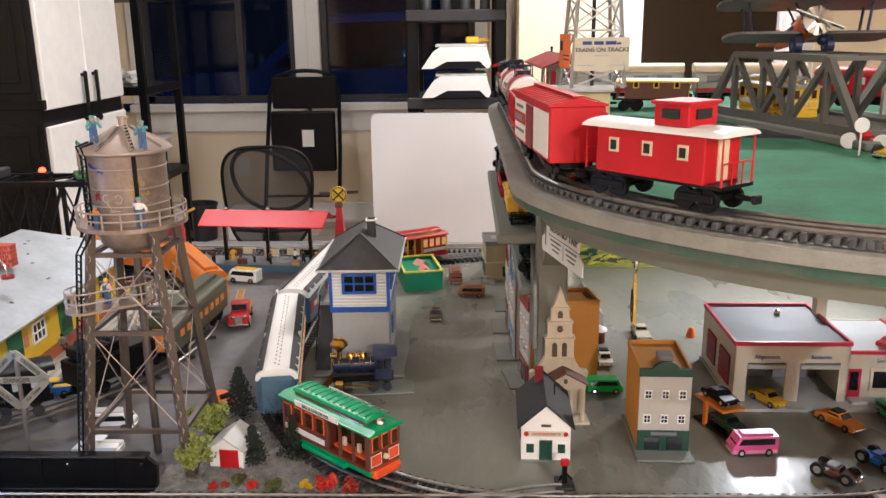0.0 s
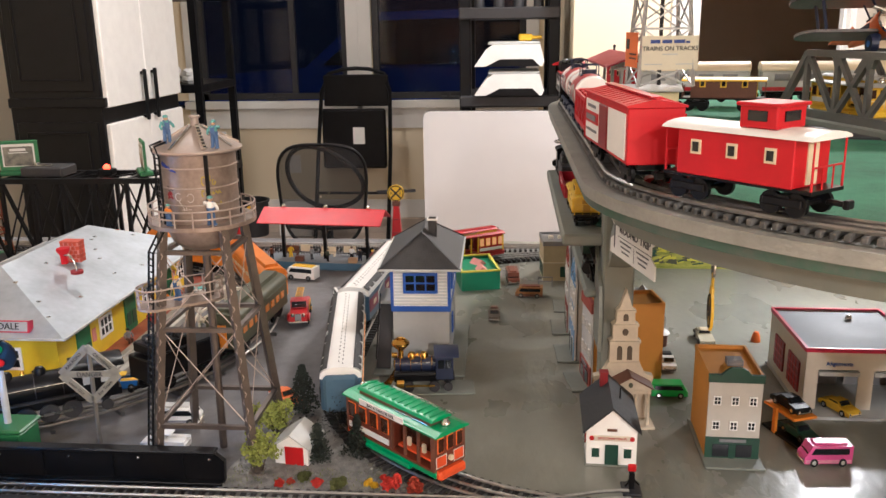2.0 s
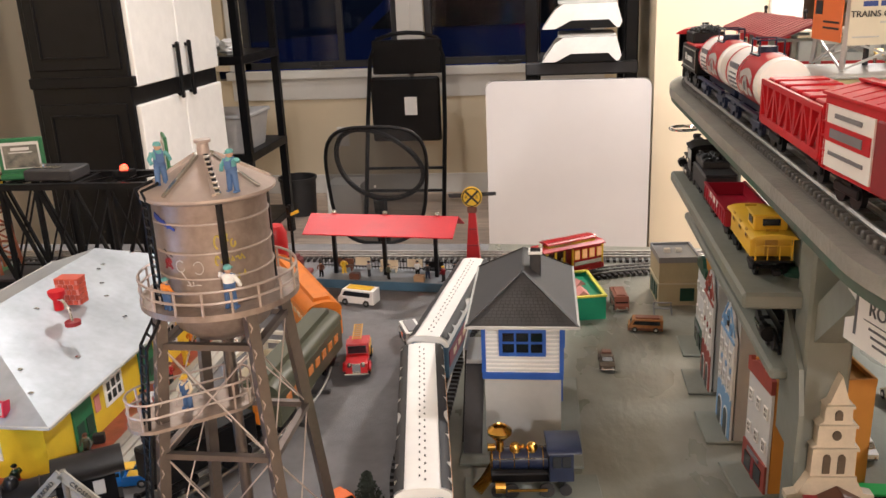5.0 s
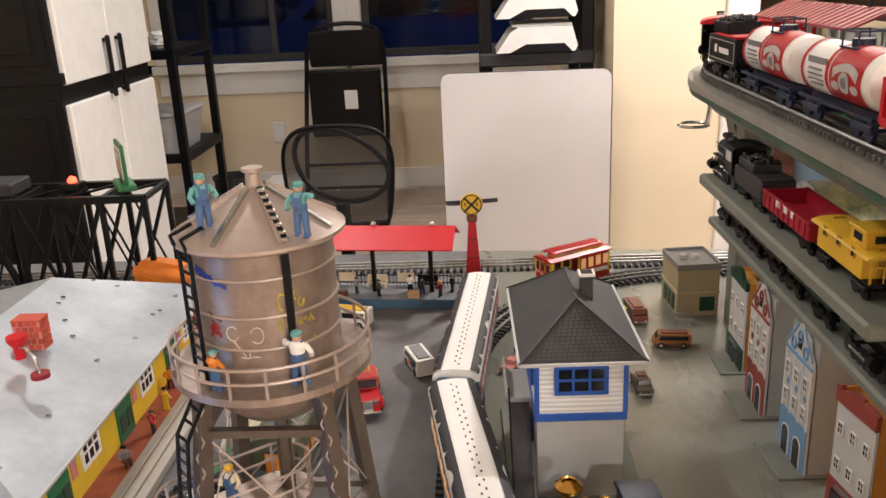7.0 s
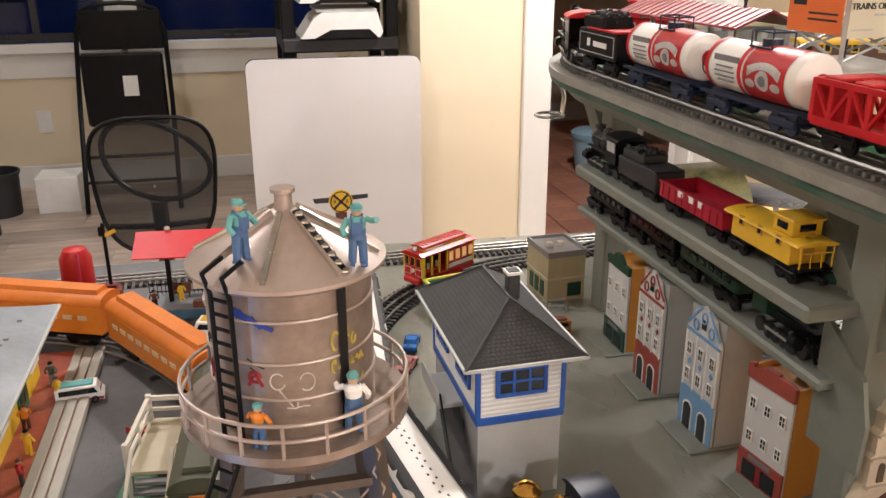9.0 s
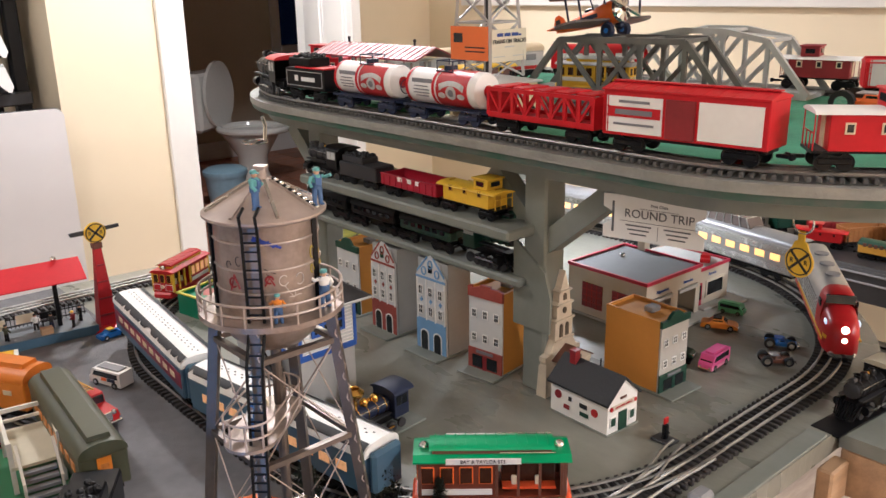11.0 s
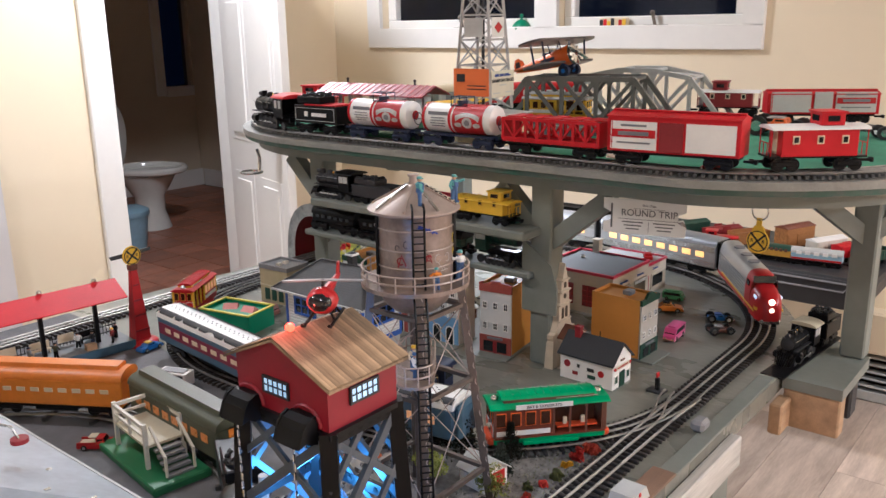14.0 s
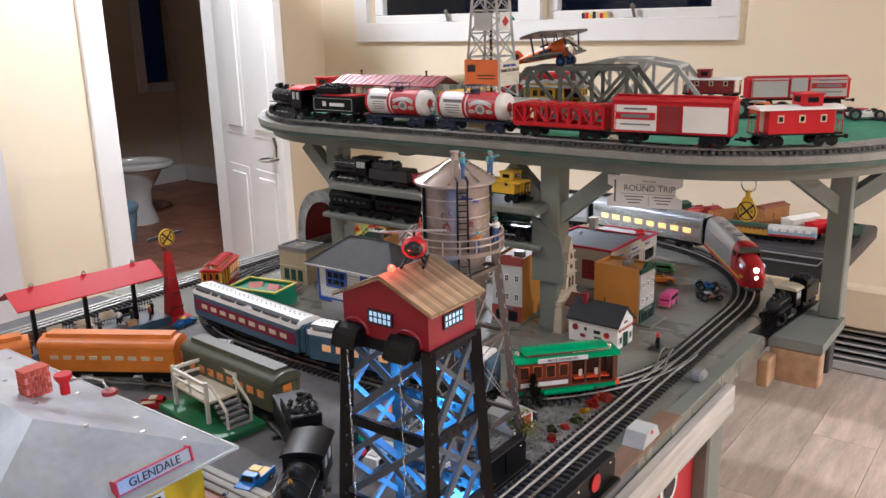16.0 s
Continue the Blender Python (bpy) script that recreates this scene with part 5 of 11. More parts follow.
    scrawl("white_graffiti", M_SPRAYWHITE, [loop(-104, 0.034, 5, 0.0045, 2, 16), loop(-85, 0.033, 5, 0.0050, -6, 8), [(-104, 0.030), (-99, 0.024), (-95, 0.0195)], [(-99, 0.019), (-94, 0.0185), (-88, 0.0195), (-84, 0.019)], [(-92, 0.0185), (-92, 0.022)]], 0.00042)
    rnd = random.Random(12)
    marks = [loop(-64, 0.052, 3, 0.005, 2, 13), [(-57, 0.046), (-56, 0.052), (-54, 0.058)], [(-59, 0.053), (-53, 0.0525)], loop(-49, 0.050, 2.2, 0.003, 4, 18)]
    for g, z in ((-66, 0.036), (-61, 0.035), (-56, 0.036), (-51, 0.0355), (-46, 0.037), (-41, 0.036)):
        w, h = rnd.uniform(1.2, 2.2), rnd.uniform(0.0022, 0.0042)
        marks.append([(g - w, z + rnd.uniform(-0.001, 0.001)), (g + w * rnd.uniform(-0.5, 0.5), z + h), (g + w, z + rnd.uniform(-0.001, 0.002))] if rnd.random() < 0.5 else loop(g, z + h / 2, w, h, rnd.randint(0, 5), rnd.randint(11, 16)))
    for g, z in ((-60, 0.021), (-54, 0.022), (-47, 0.021), (-41, 0.0225)):
        marks.append([(g, z), (g + 0.8, z + rnd.uniform(0.003, 0.006)), (g + rnd.uniform(1.5, 3), z + rnd.uniform(0, 0.003))])
    scrawl("yellow_graffiti", M_SPRAYYELLOW, marks, 0.00085)
    scrawl("red_graffiti", M_REDDARK, [loop(-119, 0.036, 4, 0.003, 0, 14), [(-124, 0.031), (-119, 0.038), (-114, 0.031)], loop(-160, 0.033, 5, 0.004, 0, 15), [(-164, 0.026), (-158, 0.040), (-152, 0.028)]], 0.0009)
    scrawl("dark_graffiti", M_INK, [[(-158 + 5 * k, 0.083 + 0.003 * (k % 2)), (-155 + 5 * k, 0.088 - 0.002 * (k % 3))] for k in range(6)] + [loop(-165, 0.048, 3, 0.003, 0, 12), loop(-152, 0.052, 3, 0.004, 3, 15), [(-124, 0.046), (-118, 0.043), (-112, 0.041)], [(-122, 0.041), (-115, 0.038)]], 0.0004)
    wz = T + tz0 + 0.001
    figure("worker figurine in blue overalls standing on the tank roof", cx - 0.023, cy - 0.029, T + tz1 + 0.0102, 40, M_TEAL, M_DENIM, M_TEAL, 0.0335, 0.25, False, True)
    figure("worker figurine in blue overalls leaning on a pole", cx + 0.034, cy - 0.032, T + tz1 + 0.0045, -10, M_TEAL, M_DENIM, M_TEAL, 0.0335, 1.0, False, True)
    figure("worker figurine in an orange vest on the walkway", cx - 0.022, cy - 0.0500, wz, 150, M_ORANGE, M_DENIM, M_TEAL, 0.027, 0.4, False, True)
    figure("worker figurine in a white shirt painting the tank", cx + 0.027, cy - 0.0450, wz, 170, M_WHITEP, M_DENIM, M_TEAL, 0.036, 1.0, False, True)
    figure("worker figurine in overalls on the lower platform", cx - 0.048, cy - 0.038, T + pz + 0.0015, 20, M_WHITEP, M_DENIM, M_DENIM, 0.032, 0.2, False, True)
    figure("worker figurine in a tan shirt on the lower platform", cx - 0.032, cy - 0.022, T + pz + 0.0015, -20, M_CREAM, M_DENIM, M_YELLOW, 0.032, 0.0, False, True)


M_SPRAYBLUE = mat("blue_spray_paint", (0.02, 0.045, 0.28), 0.6, var=0.3, scale=200)
M_SPRAYWHITE = mat("white_spray_paint", (0.52, 0.48, 0.45), 0.6, var=0.3, scale=200)
M_SPRAYYELLOW = mat("yellow_spray_paint", (0.40, 0.31, 0.05), 0.6, var=0.3, scale=200)
water_tower()


def canopy_platform():
    cp = thing("station_platform", "grey station platform under a long bright red canopy", "platform", -0.412, 1.845, T, -6)
    part("base", B().box(0.005, 0, 0.009, 0.30, 0.075, 0.018, 0.002), M_SLATE, cp)
    part("base_edge", B().box(0.005, -0.038, 0.010, 0.30, 0.003, 0.016), M_STEELBLUE, cp)
    part("canopy", B().prism([(-0.05, 0.108), (0.0, 0.134), (0.05, 0.108), (0.05, 0.110), (0.0, 0.1365), (-0.05, 0.110)], "x", -0.142, 0.145), M_REDBRIGHT, cp)
    part("ridge_beam", B().box(0.0, 0, 0.112, 0.26, 0.005, 0.006), M_BLACKMATT, cp)
    for px in (-0.1, 0.0, 0.1):
        part("column", B().bar((px, 0, 0.018), (px, 0, 0.128), 0.007), M_BLACKMATT, cp)
        part("lamp_globe", B().blob((px + 0.005, 0, 0.139), 0.005, 1, 0, 8), M_CHROME, cp, "", True)
        part("bracket", B().bar((px, -0.03, 0.116), (px, 0.03, 0.116), 0.004), M_BLACKMATT, cp)
    fe = part("fence", B().bar((-0.14, 0.03, 0.036), (0.15, 0.03, 0.036), 0.0015).bar((-0.14, 0.03, 0.023), (0.15, 0.03, 0.023), 0.0015), M_BLACKMATT, cp)
    pk = B()
    for k in range(46):
        x = -0.14 + k * 0.0064
        pk.bar((x, 0.03, 0.018), (x, 0.03, 0.042), 0.001)
    pieces("picket", pk, M_BLACKMATT, fe)
    for k in range(3):
        part("bench", B().box(-0.09 + k * 0.09, 0.018, 0.026, 0.035, 0.010, 0.002).box(-0.09 + k * 0.09, 0.023, 0.034, 0.035, 0.002, 0.012).box(-0.105 + k * 0.09, 0.018, 0.022, 0.002, 0.01, 0.008).box(-0.075 + k * 0.09, 0.018, 0.022, 0.002, 0.01, 0.008), [M_BROWN, M_CREAM, M_BLACKMATT][k], cp)
    sgn = B().box(-0.055, 0.027, 0.034, 0.03, 0.001, 0.016).box(0.05, 0.027, 0.034, 0.03, 0.001, 0.016)
    pieces("poster", sgn, M_CREAM, cp)
    z = T + 0.018
    cols = [(M_BROWN, M_BLACKMATT), (M_YELLOW, M_YELLOW), (M_GREY, M_DARKGREY), (M_OLIVE, M_BLACKMATT), (M_WHITEP, M_BLACKMATT), (M_DARKGREY, M_NAVY), (M_REDDARK, M_DARKGREY), (M_BLACKMATT, M_BLACKMATT)]
    labs = ["brown coat", "yellow raincoat", "grey coat", "green jacket", "white shirt", "dark suit", "maroon coat", "black suit"]
    xs = (-0.122, -0.085, -0.03, 0.012, 0.062, 0.085, 0.118, 0.135)
    at = pose(-0.412, 1.845, 0, 0, 0, -6)
    for k in range(8):
        q = at @ Vector((xs[k], -0.023 + 0.012 * ((k * 5) % 3), 0))
        figure("passenger figurine in a %s on the platform" % labs[k], q.x, q.y, z, 40 * k, cols[k][0], cols[k][1], cols[(k + 3) % 8][1], 0.031)
    for k, x in enumerate((0.07, -0.055)):
        cr = thing("luggage_crate", "small brown wooden crate on the platform", "crate", -0.412 + x, 1.816 - 0.1 * x, z, -6)
        part("box", B().box(0, 0, 0.006, 0.02, 0.012, 0.012, 0.001), M_BROWN if k else M_RAWWOOD, cr)


M_SLATE = mat("slate_grey_base", (0.20, 0.22, 0.24), 0.55, var=0.15, scale=40)
canopy_platform()


def crossing_signal():
    cs = thing("crossing_signal", "red tapered crossing signal with a yellow round sign", "signal", -0.240, 1.810, T)
    part("base", B().lathe([(0, 0), (0.034, 0), (0.034, 0.004), (0.028, 0.008), (0.022, 0.010), (0, 0.010)], 24), M_RED, cs, "", True)
    part("pillar", B().add([(-0.016, -0.013, 0.01), (0.016, -0.013, 0.01), (0.016, 0.013, 0.01), (-0.016, 0.013, 0.01), (-0.006, -0.005, 0.15), (0.006, -0.005, 0.15), (0.006, 0.005, 0.15), (-0.006, 0.005, 0.15)], [(0, 1, 5, 4), (1, 2, 6, 5), (2, 3, 7, 6), (3, 0, 4, 7), (4, 5, 6, 7), (3, 2, 1, 0)]), M_RED, cs)
    for k in range(4):
        part("lattice", B().box(0, -0.0135 + 0.0022 * k, 0.03 + 0.03 * k, 0.03 - 0.006 * k, 0.002, 0.003), M_REDDARK, cs)
    part("collar", B().box(0, 0, 0.155, 0.017, 0.014, 0.012, 0.002), M_BROWN, cs)
    part("arm", B().prism([(-0.043, 0.183), (-0.04, 0.176), (-0.015, 0.176), (-0.012, 0.170), (0.012, 0.170), (0.015, 0.178), (0.043, 0.180), (0.043, 0.186)], "y", 0.001, 0.004), M_DARKGREY, cs)
    d = part("sign", B().cyl((0, -0.004, 0.178), (0, 0.0, 0.178), 0.0185, n=28), M_YELLOW, cs, "yellow round sign with a black cross")
    part("cross", B().box(0, -0.0045, 0, 0.0035, 0.001, 0.030).box(0, -0.0045, 0, 0.030, 0.001, 0.0035), M_INK, d).matrix_basis = pose(0, 0, 0.178, 0, 45)
    part("rim", B().tube([(0.016 * math.cos(a), -0.0045, 0.178 + 0.016 * math.sin(a)) for a in [2 * PI * i / 28 for i in range(28)]], 0.001, 5, True), M_INK, d)
    letters("lettering", "R", 0.009, M_INK, d, pose(-0.0095, -0.0048, 0.178, 90))
    letters("lettering", "R", 0.009, M_INK, d, pose(0.0095, -0.0048, 0.178, 90))


crossing_signal()


# ---- rolling stock ----
def bogie(parent, x, L=0.05, m=None, wheel_r=0.0095, name="truck"):
    m = m or M_BLACKMATT
    t = part(name, B().box(x, -0.0195, 0.011, L, 0.003, 0.007, 0.001).box(x, 0.0195, 0.011, L, 0.003, 0.007, 0.001).box(x, 0, 0.014, 0.012, 0.04, 0.005), m, parent)
    for s in (-1, 1):
        w = B()
        wx = x + s * L * 0.32
        for q in (-1, 1):
            w.cyl((wx, q * 0.0145, wheel_r), (wx, q * 0.0185, wheel_r), wheel_r, n=14)
        w.cyl((wx, -0.016, wheel_r), (wx, 0.016, wheel_r), 0.002, n=6)
        part("wheelset", w, m, t)
    return t


def coupler(parent, x, s):
    part("coupler", B().box(x + s * 0.008, 0, 0.013, 0.016, 0.006, 0.004, 0.001).box(x + s * 0.017, 0, 0.013, 0.005, 0.009, 0.007, 0.001), M_BLACKMATT, parent)


def coach(label, L, W, H, body, roof, m, window=None, n_win=9, band=None, style="plain", frame_mat=None, win_h=0.012, win_z=0.046, group="", lower=None):
    """A passenger car, its floor line above the rails, nose towards +x."""
    c = thing("passenger_car", label, "train car", group=group)
    c.matrix_basis = m
    z0, zr = 0.020, H - 0.016
    part("body", B().box(0, 0, (z0 + zr) / 2, L, W, zr - z0, 0.002), body, c)
    k, rise = 14, 0.55 if style == "dots" else 0.8
    prof = [(W / 2 * 1.02 * math.cos(PI * i / k), zr + (H - zr) * math.sin(PI * i / k) ** rise) for i in range(k + 1)]
    part("roof", B().prism(prof, "x", -L / 2 - 0.001, L / 2 + 0.001), roof, c, "", True)
    part("underframe", B().box(0, 0, 0.017, L * 0.96, W * 0.7, 0.008).box(0, 0, 0.010, L * 0.3, W * 0.55, 0.010, 0.002), M_BLACKMATT, c)
    if band:
        for s in (-1, 1):
            part("stripe", B().box(0, s * (W / 2 + 0.0002), win_z, L * 0.97, 0.0012, 0.022), band, c)
    if lower:
        for s in (-1, 1):
            part("lower_stripe", B().box(0, s * (W / 2 + 0.0002), z0 + 0.005, L * 0.98, 0.0008, 0.007), lower, c)
    pitch = L * 0.86 / n_win
    for s in (-1, 1):
        for i in range(n_win):
            x = -L * 0.43 + pitch * (i + 0.5)
            w = part("window", B().box(x, s * (W / 2 + 0.0006), win_z, pitch * 0.62, 0.0012, win_h, 0.0004), window or M_LIT, c)
    for s in (-1, 1):
        e = part("end_door", B().box(s * (L / 2 + 0.0005), 0, (z0 + zr) / 2, 0.0015, W * 0.3, (zr - z0) * 0.86, 0.0004), frame_mat or body, c)
        part("door_window", B().box(s * (L / 2 + 0.0014), 0, zr - 0.017, 0.001, W * 0.17, 0.012), window or M_LIT, e)
        bogie(c, s * L * 0.34)
        coupler(c, s * L / 2, s)
    if style == "dots":
        d = B()
        for i in range(44):
            d.box(-L * 0.46 + i * L * 0.92 / 43, 0.0027 * (1 if i % 2 else -1), H + 0.0002, 0.0028, 0.0016, 0.0006)
        pieces("roof_vent", d, M_INK, c)
        for s in (-1, 1):
            vs, fs = [], []
            N = 132
            for i in range(N + 1):
                x = -L / 2 + L * i / N
                q = max(0.0, math.sin(i * PI * 15 / N + 1.3 * math.sin(i * 0.21))) ** 5
                for j in range(6):
                    u = 0.095 + 0.105 * q + (0.205 - 0.105 * q) * j / 5
                    a = PI * u
                    vs.append((x, s * (W / 2 * 1.02 * math.cos(a) + 0.0009), zr + (H - zr) * math.sin(a) ** rise + 0.0011))
            for i in range(N):
                fs += [(6 * i + j, 6 * i + j + 1, 6 * i + j + 7, 6 * i + j + 6) for j in range(5)]
            part("snow_edge", B().add(vs, fs), M_INK, c, "black band between the snow and its dripping edge")
        part("end_gate", B().box(L / 2 + 0.003, 0, 0.030, 0.002, W * 0.34, 0.016), M_NAVY, c)
        for e in (-1, 1):
            part("diaphragm", B().box(e * (L / 2 + 0.006), 0, (z0 + H) / 2 - 0.004, 0.011, W * 0.84, H - z0 - 0.010, 0.004), M_STEELBLUE, c)
    if style == "ribbed":
        for s in (-1, 1):
            r = B()
            for q in range(5):
                r.box(0, s * (W / 2 + 0.0003), 0.0235 + q * 0.0028, L * 0.98, 0.001, 0.0012)
                r.box(0, s * (W / 2 + 0.0003), win_z + 0.0095 + q * 0.0026, L * 0.98, 0.001, 0.0011)
            pieces("fluting", r, M_STEEL, c)
        for s in (-1, 1):
            part("diaphragm", B().box(s * (L / 2 + 0.004), 0, (z0 + H) / 2 - 0.002, 0.008, W * 0.92, H - z0 - 0.006, 0.004), M_BLACK, c)
    if style == "clerestory":
        part("clerestory", B().prism([(-W * 0.26, H - 0.004), (W * 0.26, H - 0.004), (W * 0.22, H + 0.005), (-W * 0.22, H + 0.005)], "x", -L * 0.46, L * 0.46), roof, c)
    return c


def steam_loco(label, m, L=0.20, boiler=None, cab=None, cab_roof=None, trim=None, r=0.019, wheels=4, big_r=0.013, gold=False, diamond=False):
    """A steam locomotive, nose towards +x, rails at 0."""
    boiler, cab = boiler or M_BLACKMATT, cab or M_BLACKMATT
    c = thing("steam_locomotive", label, "locomotive")
    c.matrix_basis = m
    zc = 0.046
    xf, xb = L * 0.40, -L * 0.18
    part("boiler", B().cyl((xb, 0, zc), (xf, 0, zc), r, r * 0.92, 24), boiler, c, "", True)
    part("smokebox_front", B().lathe([(0, 0.004), (r * 0.5, 0.003), (r * 0.85, 0.001), (r * 0.9, -0.002)], 20), trim or M_DARKGREY, c, "", True).matrix_basis = pose(xf, 0, zc, 0, 90)
    for k in range(4):
        x = xb + (xf - xb) * (k + 0.5) / 4
        part("boiler_band", B().tube([(x, (r + 0.0003) * math.cos(a), zc + (r + 0.0003) * math.sin(a)) for a in [2 * PI * i / 24 for i in range(24)]], 0.0007, 5, True), M_GOLD if gold else M_DARKGREY, c)
    sx = L * 0.32
    if diamond:
        part("smokestack", B().lathe([(0.005, 0), (0.005, 0.014), (0.016, 0.026), (0.016, 0.030), (0.009, 0.036), (0.008, 0.034)], 20, (sx, 0, zc + r - 0.002)), M_GOLD if gold else boiler, c, "", True)
    else:
        part("smokestack", B().lathe([(0.006, 0), (0.0055, 0.010), (0.007, 0.012), (0.005, 0.012), (0.004, 0.0)], 16, (sx, 0, zc + r - 0.002)), boiler, c, "", True)
    for k, x in enumerate((L * 0.17, L * 0.0)):
        part("dome", B().lathe([(0.0075, -0.003), (0.0075, 0.005), (0.005, 0.009), (0, 0.0105)], 16, (x, 0, zc + r - 0.001)), M_GOLD if gold else boiler, c, "", True)
    part("bell", B().lathe([(0.003, 0), (0.002, 0.004), (0, 0.005)], 10, (L * 0.09, 0, zc + r + 0.002)).bar((L * 0.09, 0, zc + r - 0.002), (L * 0.09, 0, zc + r + 0.003), 0.001), M_GOLD, c, "", True)
    part("headlamp", B().cyl((xf - 0.004, 0, zc + r + 0.003), (xf + 0.006, 0, zc + r + 0.003), 0.005, n=14), M_DARKGREY if not gold else M_GOLD, c)
    for s in (-1, 1):
        part("running_board", B().box(L * 0.10, s * (r + 0.001), 0.034, L * 0.62, 0.008, 0.002), M_DARKGREY, c)
        part("handrail", B().cyl((xb, s * (r + 0.0015), zc + 0.008), (xf, s * (r + 0.0015), zc + 0.008), 0.0007, n=5), M_STEEL, c)
        part("cylinder", B().cyl((L * 0.28, s * 0.023, 0.018), (L * 0.38, s * 0.023, 0.018), 0.008, n=14), M_GOLD if gold else M_BLACKMATT, c)
        part("side_rod", B().box(L * 0.06, s * 0.0255, 0.014, L * 0.40, 0.0015, 0.0035), M_GOLD if gold else M_STEEL, c)
    cx0, cx1 = -L * 0.40, -L * 0.17
    cb = part("cab", B().prism([(cx0, 0.026), (cx1, 0.026), (cx1, 0.068), (cx0, 0.068)], "y", -0.0255, -0.0235).prism([(cx0, 0.026), (cx1, 0.026), (cx1, 0.068), (cx0, 0.068)], "y", 0.0235, 0.0255).box(cx1, 0, 0.047, 0.002, 0.05, 0.042).box((cx0 + cx1) / 2, 0, 0.027, cx1 - cx0, 0.05, 0.003), cab, c)
    prof = [(0.029 * math.cos(PI * i / 10), 0.067 + 0.0085 * math.sin(PI * i / 10)) for i in range(11)]
    part("cab_roof", B().prism(prof, "x", cx0 - 0.010, cx1 + 0.004), cab_roof or cab, c, "", True)
    for s in (-1, 1):
        for q in range(2):
            part("cab_window", B().box(cx0 + (cx1 - cx0) * (0.3 + 0.42 * q), s * 0.0258, 0.054, 0.011, 0.001, 0.016), M_LGREY if not gold else M_GLASS, cb)
    part("frame", B().box(0, 0, 0.022, L * 0.84, 0.022, 0.010), M_BLACKMATT, c)
    for k in range(wheels):
        x = -L * 0.14 + k * L * 0.36 / max(1, wheels - 1)
        for s in (-1, 1):
            part("driver", B().cyl((x, s * 0.0165, big_r), (x, s * 0.0215, big_r), big_r, n=18).cyl((x, s * 0.0215, big_r), (x, s * 0.0235, big_r), big_r * 0.35, n=10), M_DARKGREY, c)
    for x in (L * 0.36, -L * 0.33):
        pieces("pony_wheel", B().cyl((x, -0.019, 0.008), (x, -0.015, 0.008), 0.008, n=12).cyl((x, 0.015, 0.008), (x, 0.019, 0.008), 0.008, n=12).cyl((x, -0.016, 0.008), (x, 0.016, 0.008), 0.002, n=6), M_DARKGREY, c)
    pw = B()
    for k in range(9):
        y = -0.02 + k * 0.005
        pw.bar((L * 0.42, y, 0.026), (L * 0.42 + 0.024 - abs(y) * 0.5, y * 0.8, 0.004), 0.0025)
    pieces("pilot", pw, M_GOLD if gold else (trim or M_BLACKMATT), c)
    return c


def tender(label, m, L=0.11, body=None, top=None, mark=None, outline=None):
    body = body or M_BLACKMATT
    c = thing("coal_tender", label, "train car")
    c.matrix_basis = m
    part("body", B().box(0, 0, 0.039, L, 0.050, 0.036, 0.002), body, c)
    part("deck", B().box(-L * 0.12, 0, 0.0585, L * 0.72, 0.050, 0.003, 0.001), top or body, c)
    part("bunker", B().box(L * 0.16, 0, 0.067, L * 0.55, 0.044, 0.016, 0.002), body, c)
    coal = B()
    for k in range(40):
        coal.blob((L * 0.16 + (random.random() - 0.5) * L * 0.48, (random.random() - 0.5) * 0.036, 0.0755 + random.random() * 0.003), 0.004, k, 0.5, 5)
    part("coal", coal, M_COAL, c)
    if outline:
        for s in (-1, 1):
            y = s * 0.0254
            part("pinstripe", B().box(0, y, 0.052, L * 0.9, 0.0008, 0.001).box(0, y, 0.027, L * 0.9, 0.0008, 0.001).box(-L * 0.45, y, 0.0395, 0.001, 0.0008, 0.026).box(L * 0.45, y, 0.0395, 0.001, 0.0008, 0.026), outline, c)
            part("logo_bar", B().box(-L * 0.1, y, 0.039, L * 0.34, 0.0008, 0.007).box(L * 0.2, y, 0.040, 0.010, 0.0009, 0.010), mark, c)
    for s in (-1, 1):
        bogie(c, s * L * 0.29, 0.036)
        coupler(c, s * L / 2, s)
    return c


